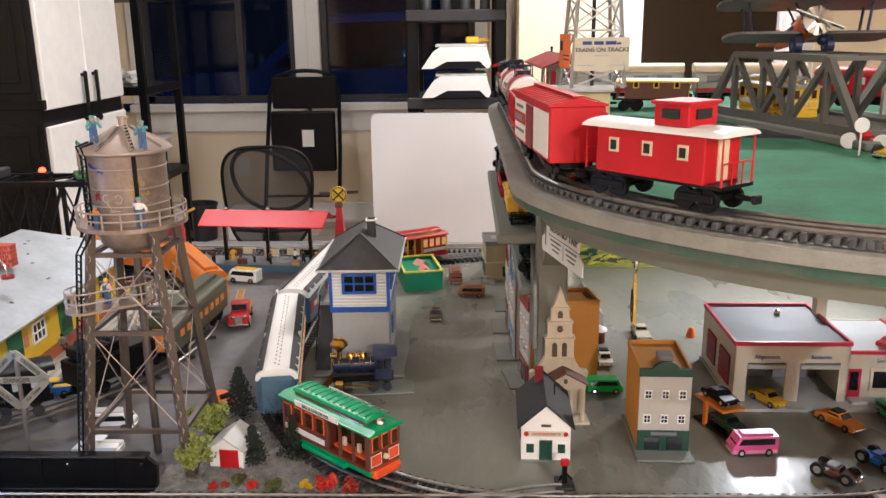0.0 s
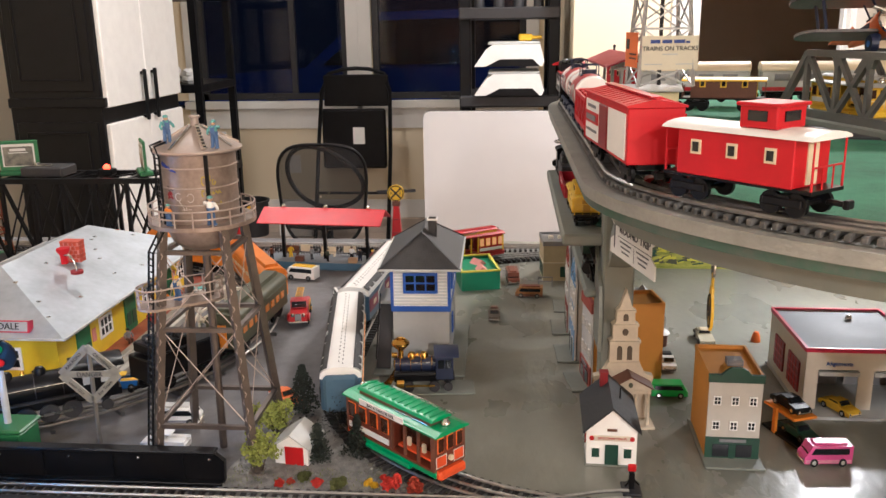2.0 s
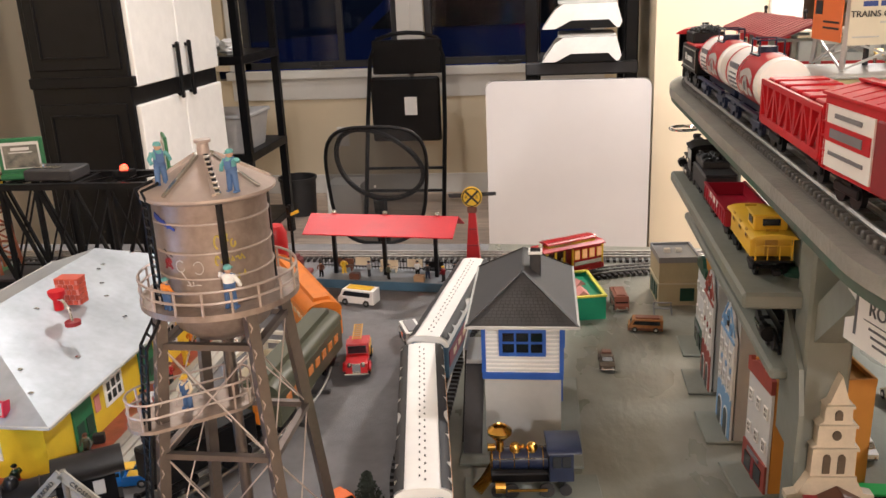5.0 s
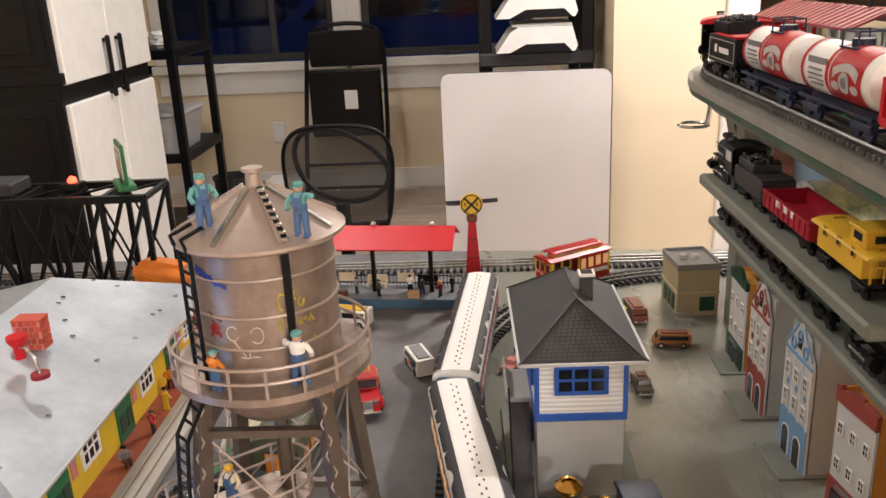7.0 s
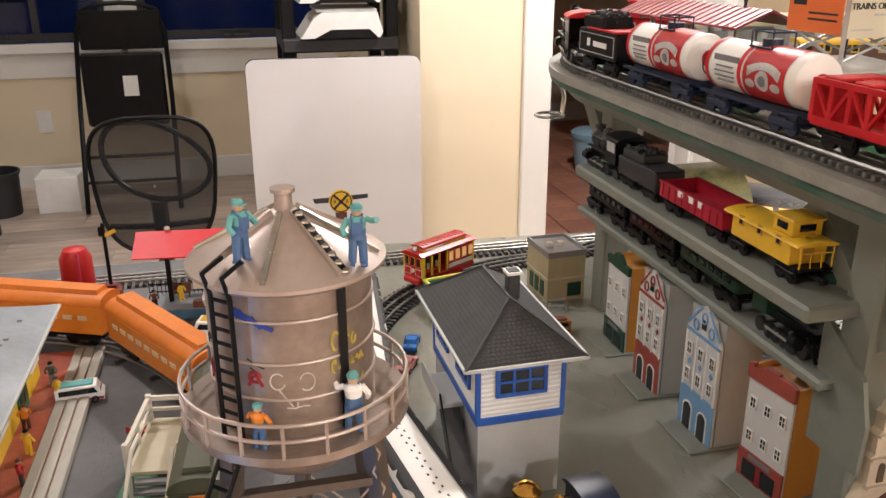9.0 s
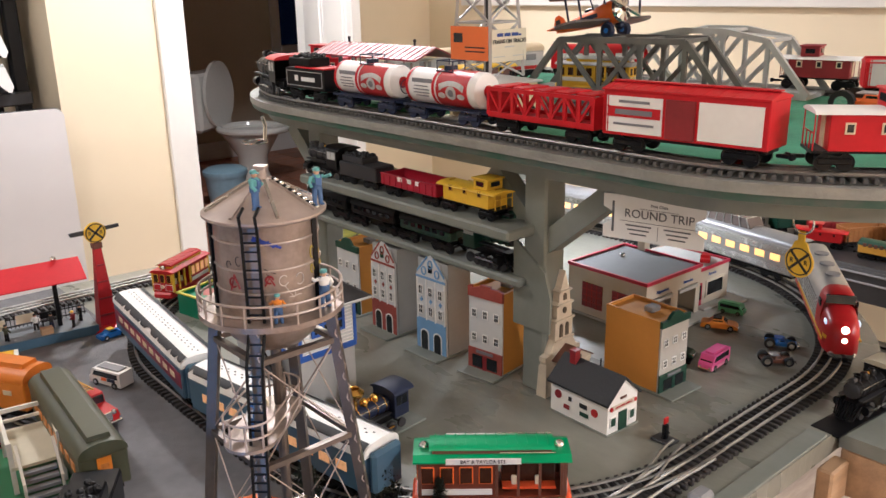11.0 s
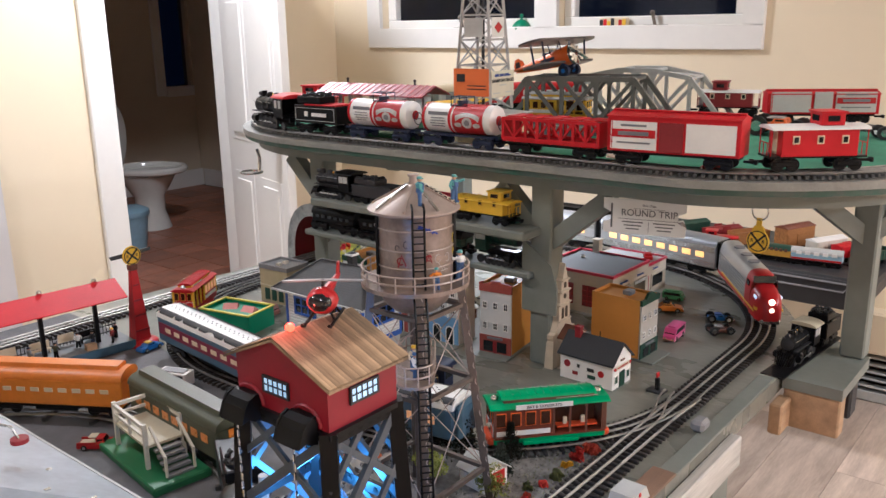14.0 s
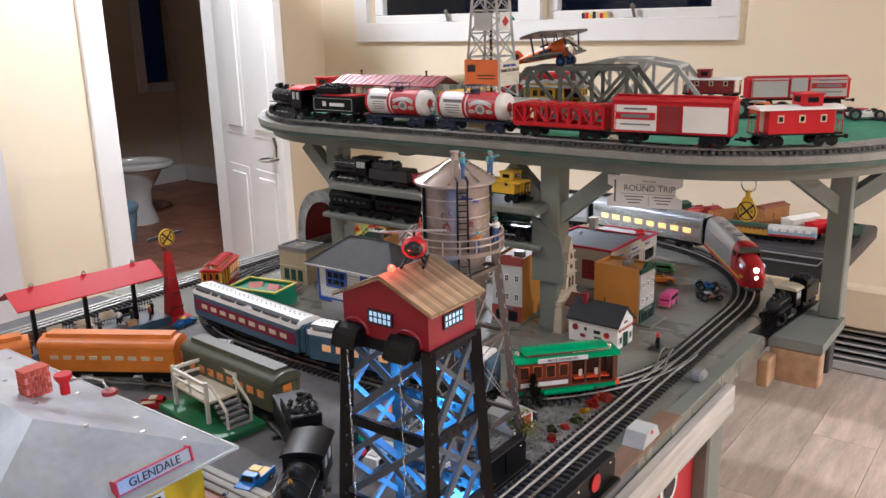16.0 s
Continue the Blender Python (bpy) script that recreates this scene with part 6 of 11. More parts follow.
def tank_car(label, m, L=0.17):
    c = thing("tank_car", label, "train car", group="red and white tank cars")
    c.matrix_basis = m
    r, zc = 0.026, 0.049
    part("tank", B().lathe([(0, -L * 0.46), (r * 0.7, -L * 0.455), (r * 0.95, -L * 0.44), (r, -L * 0.42), (r, L * 0.42), (r * 0.95, L * 0.44), (r * 0.7, L * 0.455), (0, L * 0.46)], 32), M_WHITEP, c, "", True).matrix_basis = pose(0, 0, zc, 0, 90)
    part("red_wrap", B().lathe([(r + 0.0006, -L * 0.36), (r + 0.0006, L * 0.03)], 32), M_RED, c, "", True).matrix_basis = pose(0, 0, zc, 0, 90)
    for x in (L * 0.40, L * 0.05):
        part("band", B().lathe([(r + 0.0008, x), (r + 0.0008, x + 0.006)], 32), M_REDBRIGHT, c, "", True).matrix_basis = pose(0, 0, zc, 0, 90)
    for s in (-1, 1):
        def patch(name, outline, m, lift, parent=c):
            """A printed shape wrapped on the tank, round the middle of its outline."""
            mx, mz = sum(p[0] for p in outline) / len(outline), sum(p[1] for p in outline) / len(outline)
            vs = [(-L * 0.165 + x, s * (r + lift) * math.cos(z / r), zc + (r + lift) * math.sin(z / r)) for x, z in [(mx, mz)] + outline]
            n = len(outline)
            return part(name, B().add(vs, [(0, 1 + i, 1 + (i + 1) % n) for i in range(n)]), m, parent)
        turn = [2 * PI * i / 20 for i in range(20)]
        for q in range(6):
            u0, u1 = -1 + q / 3, -1 + (q + 1) / 3
            patch("banner", [(0.027 * u0, 0.013 - 0.006 * u0 * u0), (0.027 * u1, 0.013 - 0.006 * u1 * u1), (0.025 * u1, 0.006 - 0.008 * u1 * u1), (0.025 * u0, 0.006 - 0.008 * u0 * u0)], M_SILVERPRINT, 0.0012)
        em = patch("emblem", [(0.011 * math.cos(a), -0.004 + 0.0095 * math.sin(a)) for a in turn], M_SILVERPRINT, 0.0013)
        em["label"] = "silver round emblem under a banner"
        patch("emblem_centre", [(0.006 * math.cos(a), -0.004 + 0.005 * math.sin(a)) for a in turn], M_PRINTGREY, 0.0016)
        for q in (-1, 1):
            patch("scroll_oval", [(q * 0.020 + 0.008 * math.cos(a), -0.008 + 0.0042 * math.sin(a)) for a in turn], M_SILVERPRINT, 0.0012)
        bars = B()
        for k, (w, dz) in enumerate(((0.044, 0.010), (0.030, 0.002), (0.034, -0.003), (0.034, -0.008), (0.028, -0.013))):
            a = dz / r
            bars.box(L * 0.22, s * (r * math.cos(a) + 0.0008), zc + r * math.sin(a), w, 0.0014, 0.006 if k == 0 else 0.0014)
        pieces("print_line", bars, M_PRINTGREY, c, "grey printed bars")
        part("end_mark", B().lathe([(0.009, 0), (0.0, 0.0)], 20), M_RED, c).matrix_basis = pose(s * (L * 0.4605), 0, zc, 0, s * 90)
        part("brake_wheel", B().tube([(s * L * 0.5, 0.011 * math.cos(a), zc - 0.006 + 0.011 * math.sin(a)) for a in [2 * PI * i / 16 for i in range(16)]], 0.0008, 5, True).cyl((s * L * 0.5, -0.011, zc - 0.006), (s * L * 0.5, 0.011, zc - 0.006), 0.0007, n=5), M_NAVY, c)
        bogie(c, s * L * 0.33, 0.04, M_NAVY)
        coupler(c, s * L / 2, s)
    part("dome", B().cyl((0, 0, zc + r - 0.003), (0, 0, zc + r + 0.006), 0.010, n=16), M_NAVY, c)
    p = B()
    for i in (-1, 1):
        for j in (-1, 1):
            p.cyl((i * 0.017, j * 0.012, zc + r - 0.004), (i * 0.017, j * 0.012, zc + r + 0.013), 0.0009, n=5)
    p.tube([(-0.017, -0.012, zc + r + 0.013), (0.017, -0.012, zc + r + 0.013), (0.017, 0.012, zc + r + 0.013), (-0.017, 0.012, zc + r + 0.013)], 0.0009, 5, True)
    p.box(0, 0, zc + r - 0.002, 0.036, 0.028, 0.0015)
    part("dome_platform", p, M_NAVY, c)
    part("frame", B().box(0, 0, 0.020, L * 0.98, 0.018, 0.006).box(0, -0.022, 0.021, L * 0.98, 0.004, 0.003).box(0, 0.022, 0.021, L * 0.98, 0.004, 0.003), M_NAVY, c)
    return c


def box_car(label, m, L=0.17, H=0.078, body=None, panel=None, door=None, band=None, top=None):
    c = thing("box_car", label, "train car")
    c.matrix_basis = m
    W = 0.052
    part("body", B().box(0, 0, (0.02 + H - 0.008) / 2, L, W, H - 0.028, 0.001), body, c)
    part("roof", B().prism([(-W / 2 - 0.002, H - 0.008), (W / 2 + 0.002, H - 0.008), (W / 2 + 0.002, H - 0.006), (0, H), (-W / 2 - 0.002, H - 0.006)], "x", -L / 2 - 0.001, L / 2 + 0.001), top or body, c)
    rr = B()
    for k in range(12):
        x = -L * 0.46 + k * L * 0.92 / 11
        rr.bar((x, -W / 2, H - 0.0057), (x, 0, H + 0.0002), 0.0014, 0.0012).bar((x, W / 2, H - 0.0057), (x, 0, H + 0.0002), 0.0014, 0.0012)
    pieces("roof_rib", rr, top or body, c)
    part("roof_walk", B().box(0, 0, H + 0.001, L, 0.010, 0.0015), top or body, c)
    for s in (-1, 1):
        y = s * (W / 2 + 0.0008)
        part("door", B().box(0, y, 0.044, 0.036, 0.003, 0.044, 0.0008), door or body, c)
        if panel:
            part("side_panel", B().box(-L * 0.29, y, 0.045, L * 0.36, 0.0012, 0.042), panel, c)
            part("side_panel", B().box(L * 0.29, y, 0.045, L * 0.36, 0.0012, 0.042), panel, c)
            part("band", B().box(L * 0.29, s * (W / 2 + 0.0018), 0.048, L * 0.34, 0.001, 0.012), band, c)
            pieces("print_line", B().box(L * 0.29, s * (W / 2 + 0.0026), 0.048, L * 0.24, 0.0008, 0.006).box(L * 0.29, s * (W / 2 + 0.0018), 0.060, L * 0.2, 0.0008, 0.003).box(L * 0.29, s * (W / 2 + 0.0018), 0.034, L * 0.26, 0.0008, 0.0025), M_PRINTGREY, c)
        bogie(c, s * L * 0.34, 0.038)
        coupler(c, s * L / 2, s)
        part("ladder", B().box(s * L * 0.49, y, 0.044, 0.0012, 0.002, 0.044).box(s * L * 0.46, y, 0.044, 0.0012, 0.002, 0.044).box(s * L * 0.475, y, 0.034, 0.009, 0.002, 0.001).box(s * L * 0.475, y, 0.044, 0.009, 0.002, 0.001).box(s * L * 0.475, y, 0.054, 0.009, 0.002, 0.001), body, c)
    part("frame", B().box(0, 0, 0.018, L * 0.96, 0.03, 0.006), M_BLACKMATT, c)
    return c


def gondola(label, m, L=0.17, H=0.05, body=None, lattice=False, mark=None):
    c = thing("gondola_car", label, "train car")
    c.matrix_basis = m
    W, t = 0.052, 0.002
    part("floor", B().box(0, 0, 0.0215, L, W, 0.003), body, c)
    for s in (-1, 1):
        if lattice:
            fr = B().box(0, s * W / 2, H - 0.002, L, t * 1.5, 0.005).box(0, s * W / 2, 0.025, L, t * 1.5, 0.006)
            n = 8
            for k in range(n + 1):
                fr.box(-L / 2 + k * L / n, s * W / 2, (H + 0.023) / 2, 0.005, t * 1.6, H - 0.023)
                if k < n:
                    x0 = -L / 2 + k * L / n
                    fr.bar((x0, s * W / 2, 0.027 if k % 2 else H - 0.003), (x0 + L / n, s * W / 2, H - 0.003 if k % 2 else 0.027), 0.003)
            pieces("side_strut", fr, body, c)
        else:
            part("side", B().box(0, s * W / 2, (H + 0.02) / 2, L, t, H - 0.02, 0.0006).box(0, s * W / 2, H, L + 0.002, 0.004, 0.0025), body, c)
            for k in range(9):
                part("rib", B().box(-L * 0.44 + k * L * 0.11, s * (W / 2 + 0.0015), (H + 0.02) / 2, 0.002, 0.002, H - 0.024), body, c)
            if mark:
                pieces("print_line", B().box(-0.02, s * (W / 2 + 0.0016), 0.036, 0.012, 0.001, 0.008).box(0.005, s * (W / 2 + 0.0016), 0.036, 0.012, 0.001, 0.008).box(0.028, s * (W / 2 + 0.0016), 0.036, 0.010, 0.001, 0.008), mark, c)
        part("end", B().box(s * L / 2, 0, (H + 0.02) / 2, t, W, H - 0.02), body, c)
        bogie(c, s * L * 0.34, 0.038)
        coupler(c, s * L / 2, s)
    if lattice:
        tp = B()
        for k in range(5):
            tp.box(-L * 0.4 + k * L * 0.2, 0, H + 0.001, L * 0.13, W * 0.9, 0.003, 0.001)
        tp.box(0, 0, H, L, 0.012, 0.002)
        pieces("top_panel", tp, body, c)
    part("frame", B().box(0, 0, 0.017, L * 0.96, 0.03, 0.006), M_BLACKMATT, c)
    return c


def caboose(label, m, L=0.12, body=None, roof=None, frame_mat=None, H=0.072, cup=True, cup_x=-0.018):
    c = thing("caboose", label, "train car")
    c.matrix_basis = m
    W = 0.048
    Lb = L * 0.78
    part("body", B().box(0, 0, (0.022 + H - 0.012) / 2, Lb, W, H - 0.034, 0.001), body, c)
    prof = [((W / 2 + 0.003) * math.cos(PI * i / 8), H - 0.012 + 0.006 * math.sin(PI * i / 8)) for i in range(9)]
    part("roof", B().prism(prof, "x", -L / 2, L / 2), roof or body, c, "", True)
    part("deck", B().box(0, 0, 0.021, L, W * 0.9, 0.003), M_BLACKMATT, c)
    if cup:
        cu = part("cupola", B().box(cup_x, 0, H + 0.002, L * 0.24, W * 0.8, 0.018, 0.001).box(cup_x, 0, H + 0.0115, L * 0.28, W * 0.9, 0.003, 0.001), body, c)
        for s in (-1, 1):
            part("window", B().box(cup_x, s * (W * 0.4 + 0.0006), H + 0.003, L * 0.12, 0.0012, 0.008), M_GLASS, cu)
            part("window", B().box(cup_x + s * (L * 0.12 + 0.0006), 0, H + 0.003, 0.0012, 0.02, 0.008), M_GLASS, cu)
    for s in (-1, 1):
        for k in range(3):
            w = part("window", B().box(-Lb * 0.32 + k * Lb * 0.32, s * (W / 2 + 0.0005), 0.046, 0.010, 0.0012, 0.012), frame_mat or body, c)
            part("pane", B().box(-Lb * 0.32 + k * Lb * 0.32, s * (W / 2 + 0.0012), 0.046, 0.006, 0.0008, 0.008), M_GLASS, w)
        rl = B()
        for y in (-0.02, -0.007, 0.007, 0.02):
            rl.cyl((s * L * 0.49, y, 0.022), (s * L * 0.49, y, 0.04), 0.0007, n=5)
        rl.cyl((s * L * 0.49, -0.021, 0.04), (s * L * 0.49, 0.021, 0.04), 0.0008, n=5)
        for y in (-0.021, 0.021):
            rl.cyl((s * L * 0.49, y, 0.022), (s * L * 0.49, y, H - 0.012), 0.0008, n=5)
        pieces("end_rail", rl, M_BLACKMATT if not frame_mat else body, c)
        part("end_door", B().box(s * (Lb / 2 + 0.0005), 0, 0.04, 0.0012, 0.014, 0.032), frame_mat or body, c)
        bogie(c, s * L * 0.32, 0.034)
        coupler(c, s * L / 2, s)
    return c


M_COAL = mat("coal_lumps", (0.012, 0.012, 0.013), 0.5, var=0.4, scale=120)
M_SILVERPRINT = mat("silver_print", (0.55, 0.54, 0.53), 0.4, 0.3, var=0.2, scale=150)
M_PRINTGREY = mat("grey_print", (0.20, 0.20, 0.22), 0.6, var=0.1)
M_SHADEYELLOW = mat("ochre_window_frame", (0.50, 0.28, 0.02), 0.45, var=0.1)
M_MAROON = mat("maroon_band", (0.20, 0.012, 0.045), 0.4, var=0.15)


def diesel(label, m, L=0.33, W=0.056, H=0.094):
    """A cab diesel with a rounded nose towards +x."""
    c = thing("diesel_locomotive", label, "locomotive", group="silver passenger train")
    c.matrix_basis = m
    k = 12
    def ring(x, w, top, low):
        out = []
        for i in range(k + 1):
            a = PI * i / k
            ca, sa = math.cos(a), math.sin(a)
            out.append((x, w * math.copysign(abs(ca) ** 0.55, ca), low + (top - low) * sa ** 0.5))
        return out
    def skin(rows, cap):
        vs = [p for r in rows for p in r]
        n = k + 1
        fs = [(r * n + i, r * n + i + 1, r * n + n + i + 1, r * n + n + i) for r in range(len(rows) - 1) for i in range(k)]
        return B().add(vs, fs + [tuple(range((len(rows) - 1) * n, len(rows) * n))] if cap else fs + [tuple(range(n))])
    h = W / 2
    part("body", skin([ring(-L / 2, h, H, 0.018), ring(L * 0.20, h, H, 0.018)], False), M_SILVER, c, "", True)
    cab = part("cab", skin([ring(L * 0.20, h, H, 0.018), ring(L * 0.29, h, H, 0.018), ring(L * 0.315, h * 0.99, H - 0.004, 0.018)], False), M_RED, c, "red cab", True)
    nose = part("nose", skin([ring(L * 0.315, h * 0.985, H - 0.020, 0.014), ring(L * 0.42, h * 0.93, H - 0.026, 0.012), ring(L * 0.475, h * 0.74, H - 0.036, 0.012), ring(L * 0.497, h * 0.42, H - 0.050, 0.014)], True), M_RED, c, "rounded red nose", True)
    part("windscreen", B().prism([(L * 0.312, H - 0.019), (L * 0.322, H - 0.019), (L * 0.315, H - 0.006), (L * 0.305, H - 0.006)], "y", -h * 0.78, h * 0.78), M_GLASS, cab)
    for s in (-1, 1):
        part("cab_window", B().box(L * 0.26, s * (h - 0.001), H - 0.024, 0.018, 0.0032, 0.011, 0.001), M_GLASS, cab)
        part("flank_stripe", B().box(L * 0.02, s * (h + 0.0002), 0.028, L * 0.9 - 0.03, 0.0012, 0.0035), M_YELLOW, c)
        part("red_sill", B().box(-L * 0.15, s * (h + 0.0001), 0.0225, L * 0.68, 0.0012, 0.006), M_RED, c)
        fl = B()
        for q in range(6):
            fl.box(-L * 0.15, s * (h * 0.995), 0.036 + q * 0.006, L * 0.68, 0.0014, 0.0016)
        pieces("flute", fl, M_STEEL, c)
        bogie(c, s * L * 0.30, 0.075)
        coupler(c, s * L / 2, s)
        part("number_board", B().box(L * 0.40, s * h * 0.86, H - 0.040, 0.014, 0.003, 0.007, 0.001), M_LITWHITE, nose)
    part("yellow_band", B().lathe([(h * 0.95, 0.0), (h * 0.97, 0.007)], 24, (L * 0.405, 0, 0.030), -PI / 2, PI / 2), M_YELLOW, nose)
    part("headlight", B().blob((L * 0.487, 0, H - 0.042), 0.006, 1, 0, 10), M_HEADLAMP, nose)
    part("lower_light", B().blob((L * 0.494, 0, H - 0.058), 0.0045, 1, 0, 10), M_HEADLAMP, nose)
    pieces("pilot", B().box(L * 0.45, 0, 0.011, 0.03, W * 0.72, 0.012, 0.004), M_STEEL, c)
    for x in (-0.30, -0.12, 0.05):
        part("roof_fan", B().cyl((L * x, 0, H - 0.001), (L * x, 0, H + 0.002), 0.012, n=18), M_GREY, c)
    return c


M_HEADLAMP = mat("headlamp_glow", (1.0, 0.85, 0.6), 0.3, emit=5.0, ecol=(1.0, 0.80, 0.5))
M_DOME = mat("tinted_dome_glass", (0.16, 0.13, 0.12), 0.08, var=0.1)


def trains():
    # blue winter train on the straight west side of the inner loop
    s0 = INNER.near(-0.255, 1.37)
    coach("steel-blue passenger car with a snowy white roof and lit windows", 0.33, 0.055, 0.082, M_STEELBLUE, M_WHITEP, INNER.ride(s0 + 0.178, 0.22, RAIL), M_LITDIM, 10, None, "dots", group="blue winter train")
    coach("blue and maroon passenger car with a snowy white roof", 0.33, 0.055, 0.082, M_STEELBLUE, M_WHITEP, INNER.ride(s0 - 0.178, 0.22, RAIL), M_CREAM, 9, M_MAROON, "dots", win_h=0.009, group="blue winter train")
    # silver streamliner running along the back
    s = OUTER.near(0.87, 1.51) + 0.07
    def lead(q, span):
        return OUTER.ride(s - q, span, RAIL) @ Matrix.Rotation(PI, 4, "Z")
    for k in range(2):
        coach("silver fluted passenger car with glowing yellow windows", 0.34, 0.056, 0.092, M_SILVER, M_SILVERROOF, lead(-0.362 * k, 0.23), M_LIT, 10, None, "ribbed", group="silver passenger train", win_z=0.050, win_h=0.013)
    dome = coach("silver fluted dome car with a glazed roof bubble", 0.34, 0.056, 0.092, M_SILVER, M_SILVERROOF, lead(0.362, 0.23), M_LIT, 8, None, "ribbed", group="silver passenger train", win_z=0.050, win_h=0.013)
    dm = part("dome", B().prism([(-0.060, 0.088), (0.060, 0.088), (0.046, 0.108), (-0.046, 0.108)], "y", -0.020, 0.020), M_DOME, dome, "tinted glass dome")
    for k in range(6):
        x = -0.054 + k * 0.0216
        part("dome_rib", B().bar((x, -0.0205, 0.089), (x * 0.85, -0.0205, 0.1085), 0.0022).bar((x * 0.85, -0.0205, 0.1085), (x * 0.85, 0.0205, 0.1085), 0.0022).bar((x * 0.85, 0.0205, 0.1085), (x, 0.0205, 0.089), 0.0022), M_SILVER, dm)
    diesel("silver streamlined diesel with a red and yellow nose", lead(0.722, 0.20))
    # train round the station
    s = LOOP.near(-0.436, 1.28) - 0.38
    def back(q, span):
        mm = LOOP.ride(s + q, span, RAIL)
        return mm @ Matrix.Rotation(PI, 4, "Z")
    steam_loco("black steam locomotive rounding the station loop", back(0.06, 0.13), 0.24, r=0.021)
    tender("black coal tender behind the steam locomotive", back(0.255, 0.08), 0.13)
    coach("olive green passenger coach with dim orange windows", 0.24, 0.054, 0.080, M_OLIVE, M_OLIVE, back(0.46, 0.16), M_LITORANGE, 8, None, "clerestory", frame_mat=M_ORANGE)
    for k in range(2):
        coach("orange tin passenger car with a burnt orange roof", 0.24, 0.054, 0.078, M_ORANGE, M_ORANGEROOF, back(0.73 + 0.265 * k, 0.16), M_CREAM, 9, None, "clerestory", win_h=0.007, group="orange passenger cars")
    # train on the upper deck, its engine at the far end
    s = DECK.near(0.165, 1.80)
    def on(q, span):
        return DECK.ride(s + q, span, DRAIL) @ Matrix.Rotation(PI, 4, "Z")
    steam_loco("black steam locomotive with a red cab roof on the deck", on(0.0, 0.10), 0.19, cab_roof=M_REDBRIGHT, r=0.020)
    tender("black tender with a red deck and white pinstripes", on(0.165, 0.06), 0.125, top=M_REDBRIGHT, mark=M_WHITEP, outline=M_LGREY)
    tank_car("red and white tank car with silver emblem", on(0.335, 0.11))
    tank_car("red and white tank car with silver emblem", on(0.525, 0.11))
    gondola("bright red open-lattice car", on(0.72, 0.11), 0.18, 0.060, M_REDBRIGHT, True)
    box_car("red box car with white printed side panels", on(0.925, 0.12), 0.20, 0.080, M_REDBRIGHT, M_WHITEP, M_REDDARK, M_REDBRIGHT)
    caboose("bright red caboose with a pale roof", on(1.12, 0.08), 0.14, M_REDBRIGHT, M_WHITEP, M_CREAM)
    # stored trains on the two shelves
    zs = 0.955
    k = lambda y, r=-90: pose(0.118, y, zs, 0, 0, r)
    steam_loco("grey and black steam locomotive on the shelf", k(1.605, 90) @ Matrix.Diagonal((1, 0.85, 0.80, 1)), 0.13, M_DARKGREY, M_BLACKMATT, r=0.015, big_r=0.009)
    tender("dark grey coal tender on the shelf", k(1.495, 90) @ Matrix.Diagonal((1, 0.8, 0.66, 1)), 0.105, M_DARKGREY)
    gondola("red open gondola on the shelf", k(1.355) @ Matrix.Scale(0.9, 4), 0.15, 0.040, M_REDDARK2, False, M_WHITEP)
    caboose("yellow caboose with a cupola on the shelf", k(1.228) @ Matrix.Scale(0.82, 4), 0.150, M_YELLOW, M_YELLOW, M_SHADEYELLOW, 0.060, True, 0.034)
    zs = 0.874
    k = lambda y, r=-90: pose(0.145, y, zs, 0, 0, r)
    for i in range(3):
        coach("dark green passenger car on the lower shelf", 0.125, 0.04, 0.052, M_DKGREEN if i == 2 else M_BLACKMATT, M_BLACKMATT, k(1.635 - 0.14 * i), M_GLASS, 6, None, "plain", win_h=0.007, win_z=0.032, group="dark train on the lower shelf")
    steam_loco("small dark green steam locomotive with brass trim", k(1.215), 0.10, M_DKGREEN, M_DKGREEN, r=0.011, big_r=0.008, diamond=True)


M_LITDIM = mat("dim_lit_window", (0.35, 0.18, 0.10), 0.3, emit=0.5, ecol=(1.0, 0.45, 0.15), var=0.3, scale=150)
M_LITORANGE = mat("orange_lit_window", (0.40, 0.13, 0.03), 0.3, emit=0.12, ecol=(1.0, 0.35, 0.05), var=0.3, scale=150)
M_SILVERROOF = mat("silver_grey_roof", (0.42, 0.42, 0.43), 0.42, 0.35, var=0.1, scale=20)
M_REDDARK2 = mat("deep_red_gondola", (0.36, 0.01, 0.03), 0.4, var=0.12)
trains()


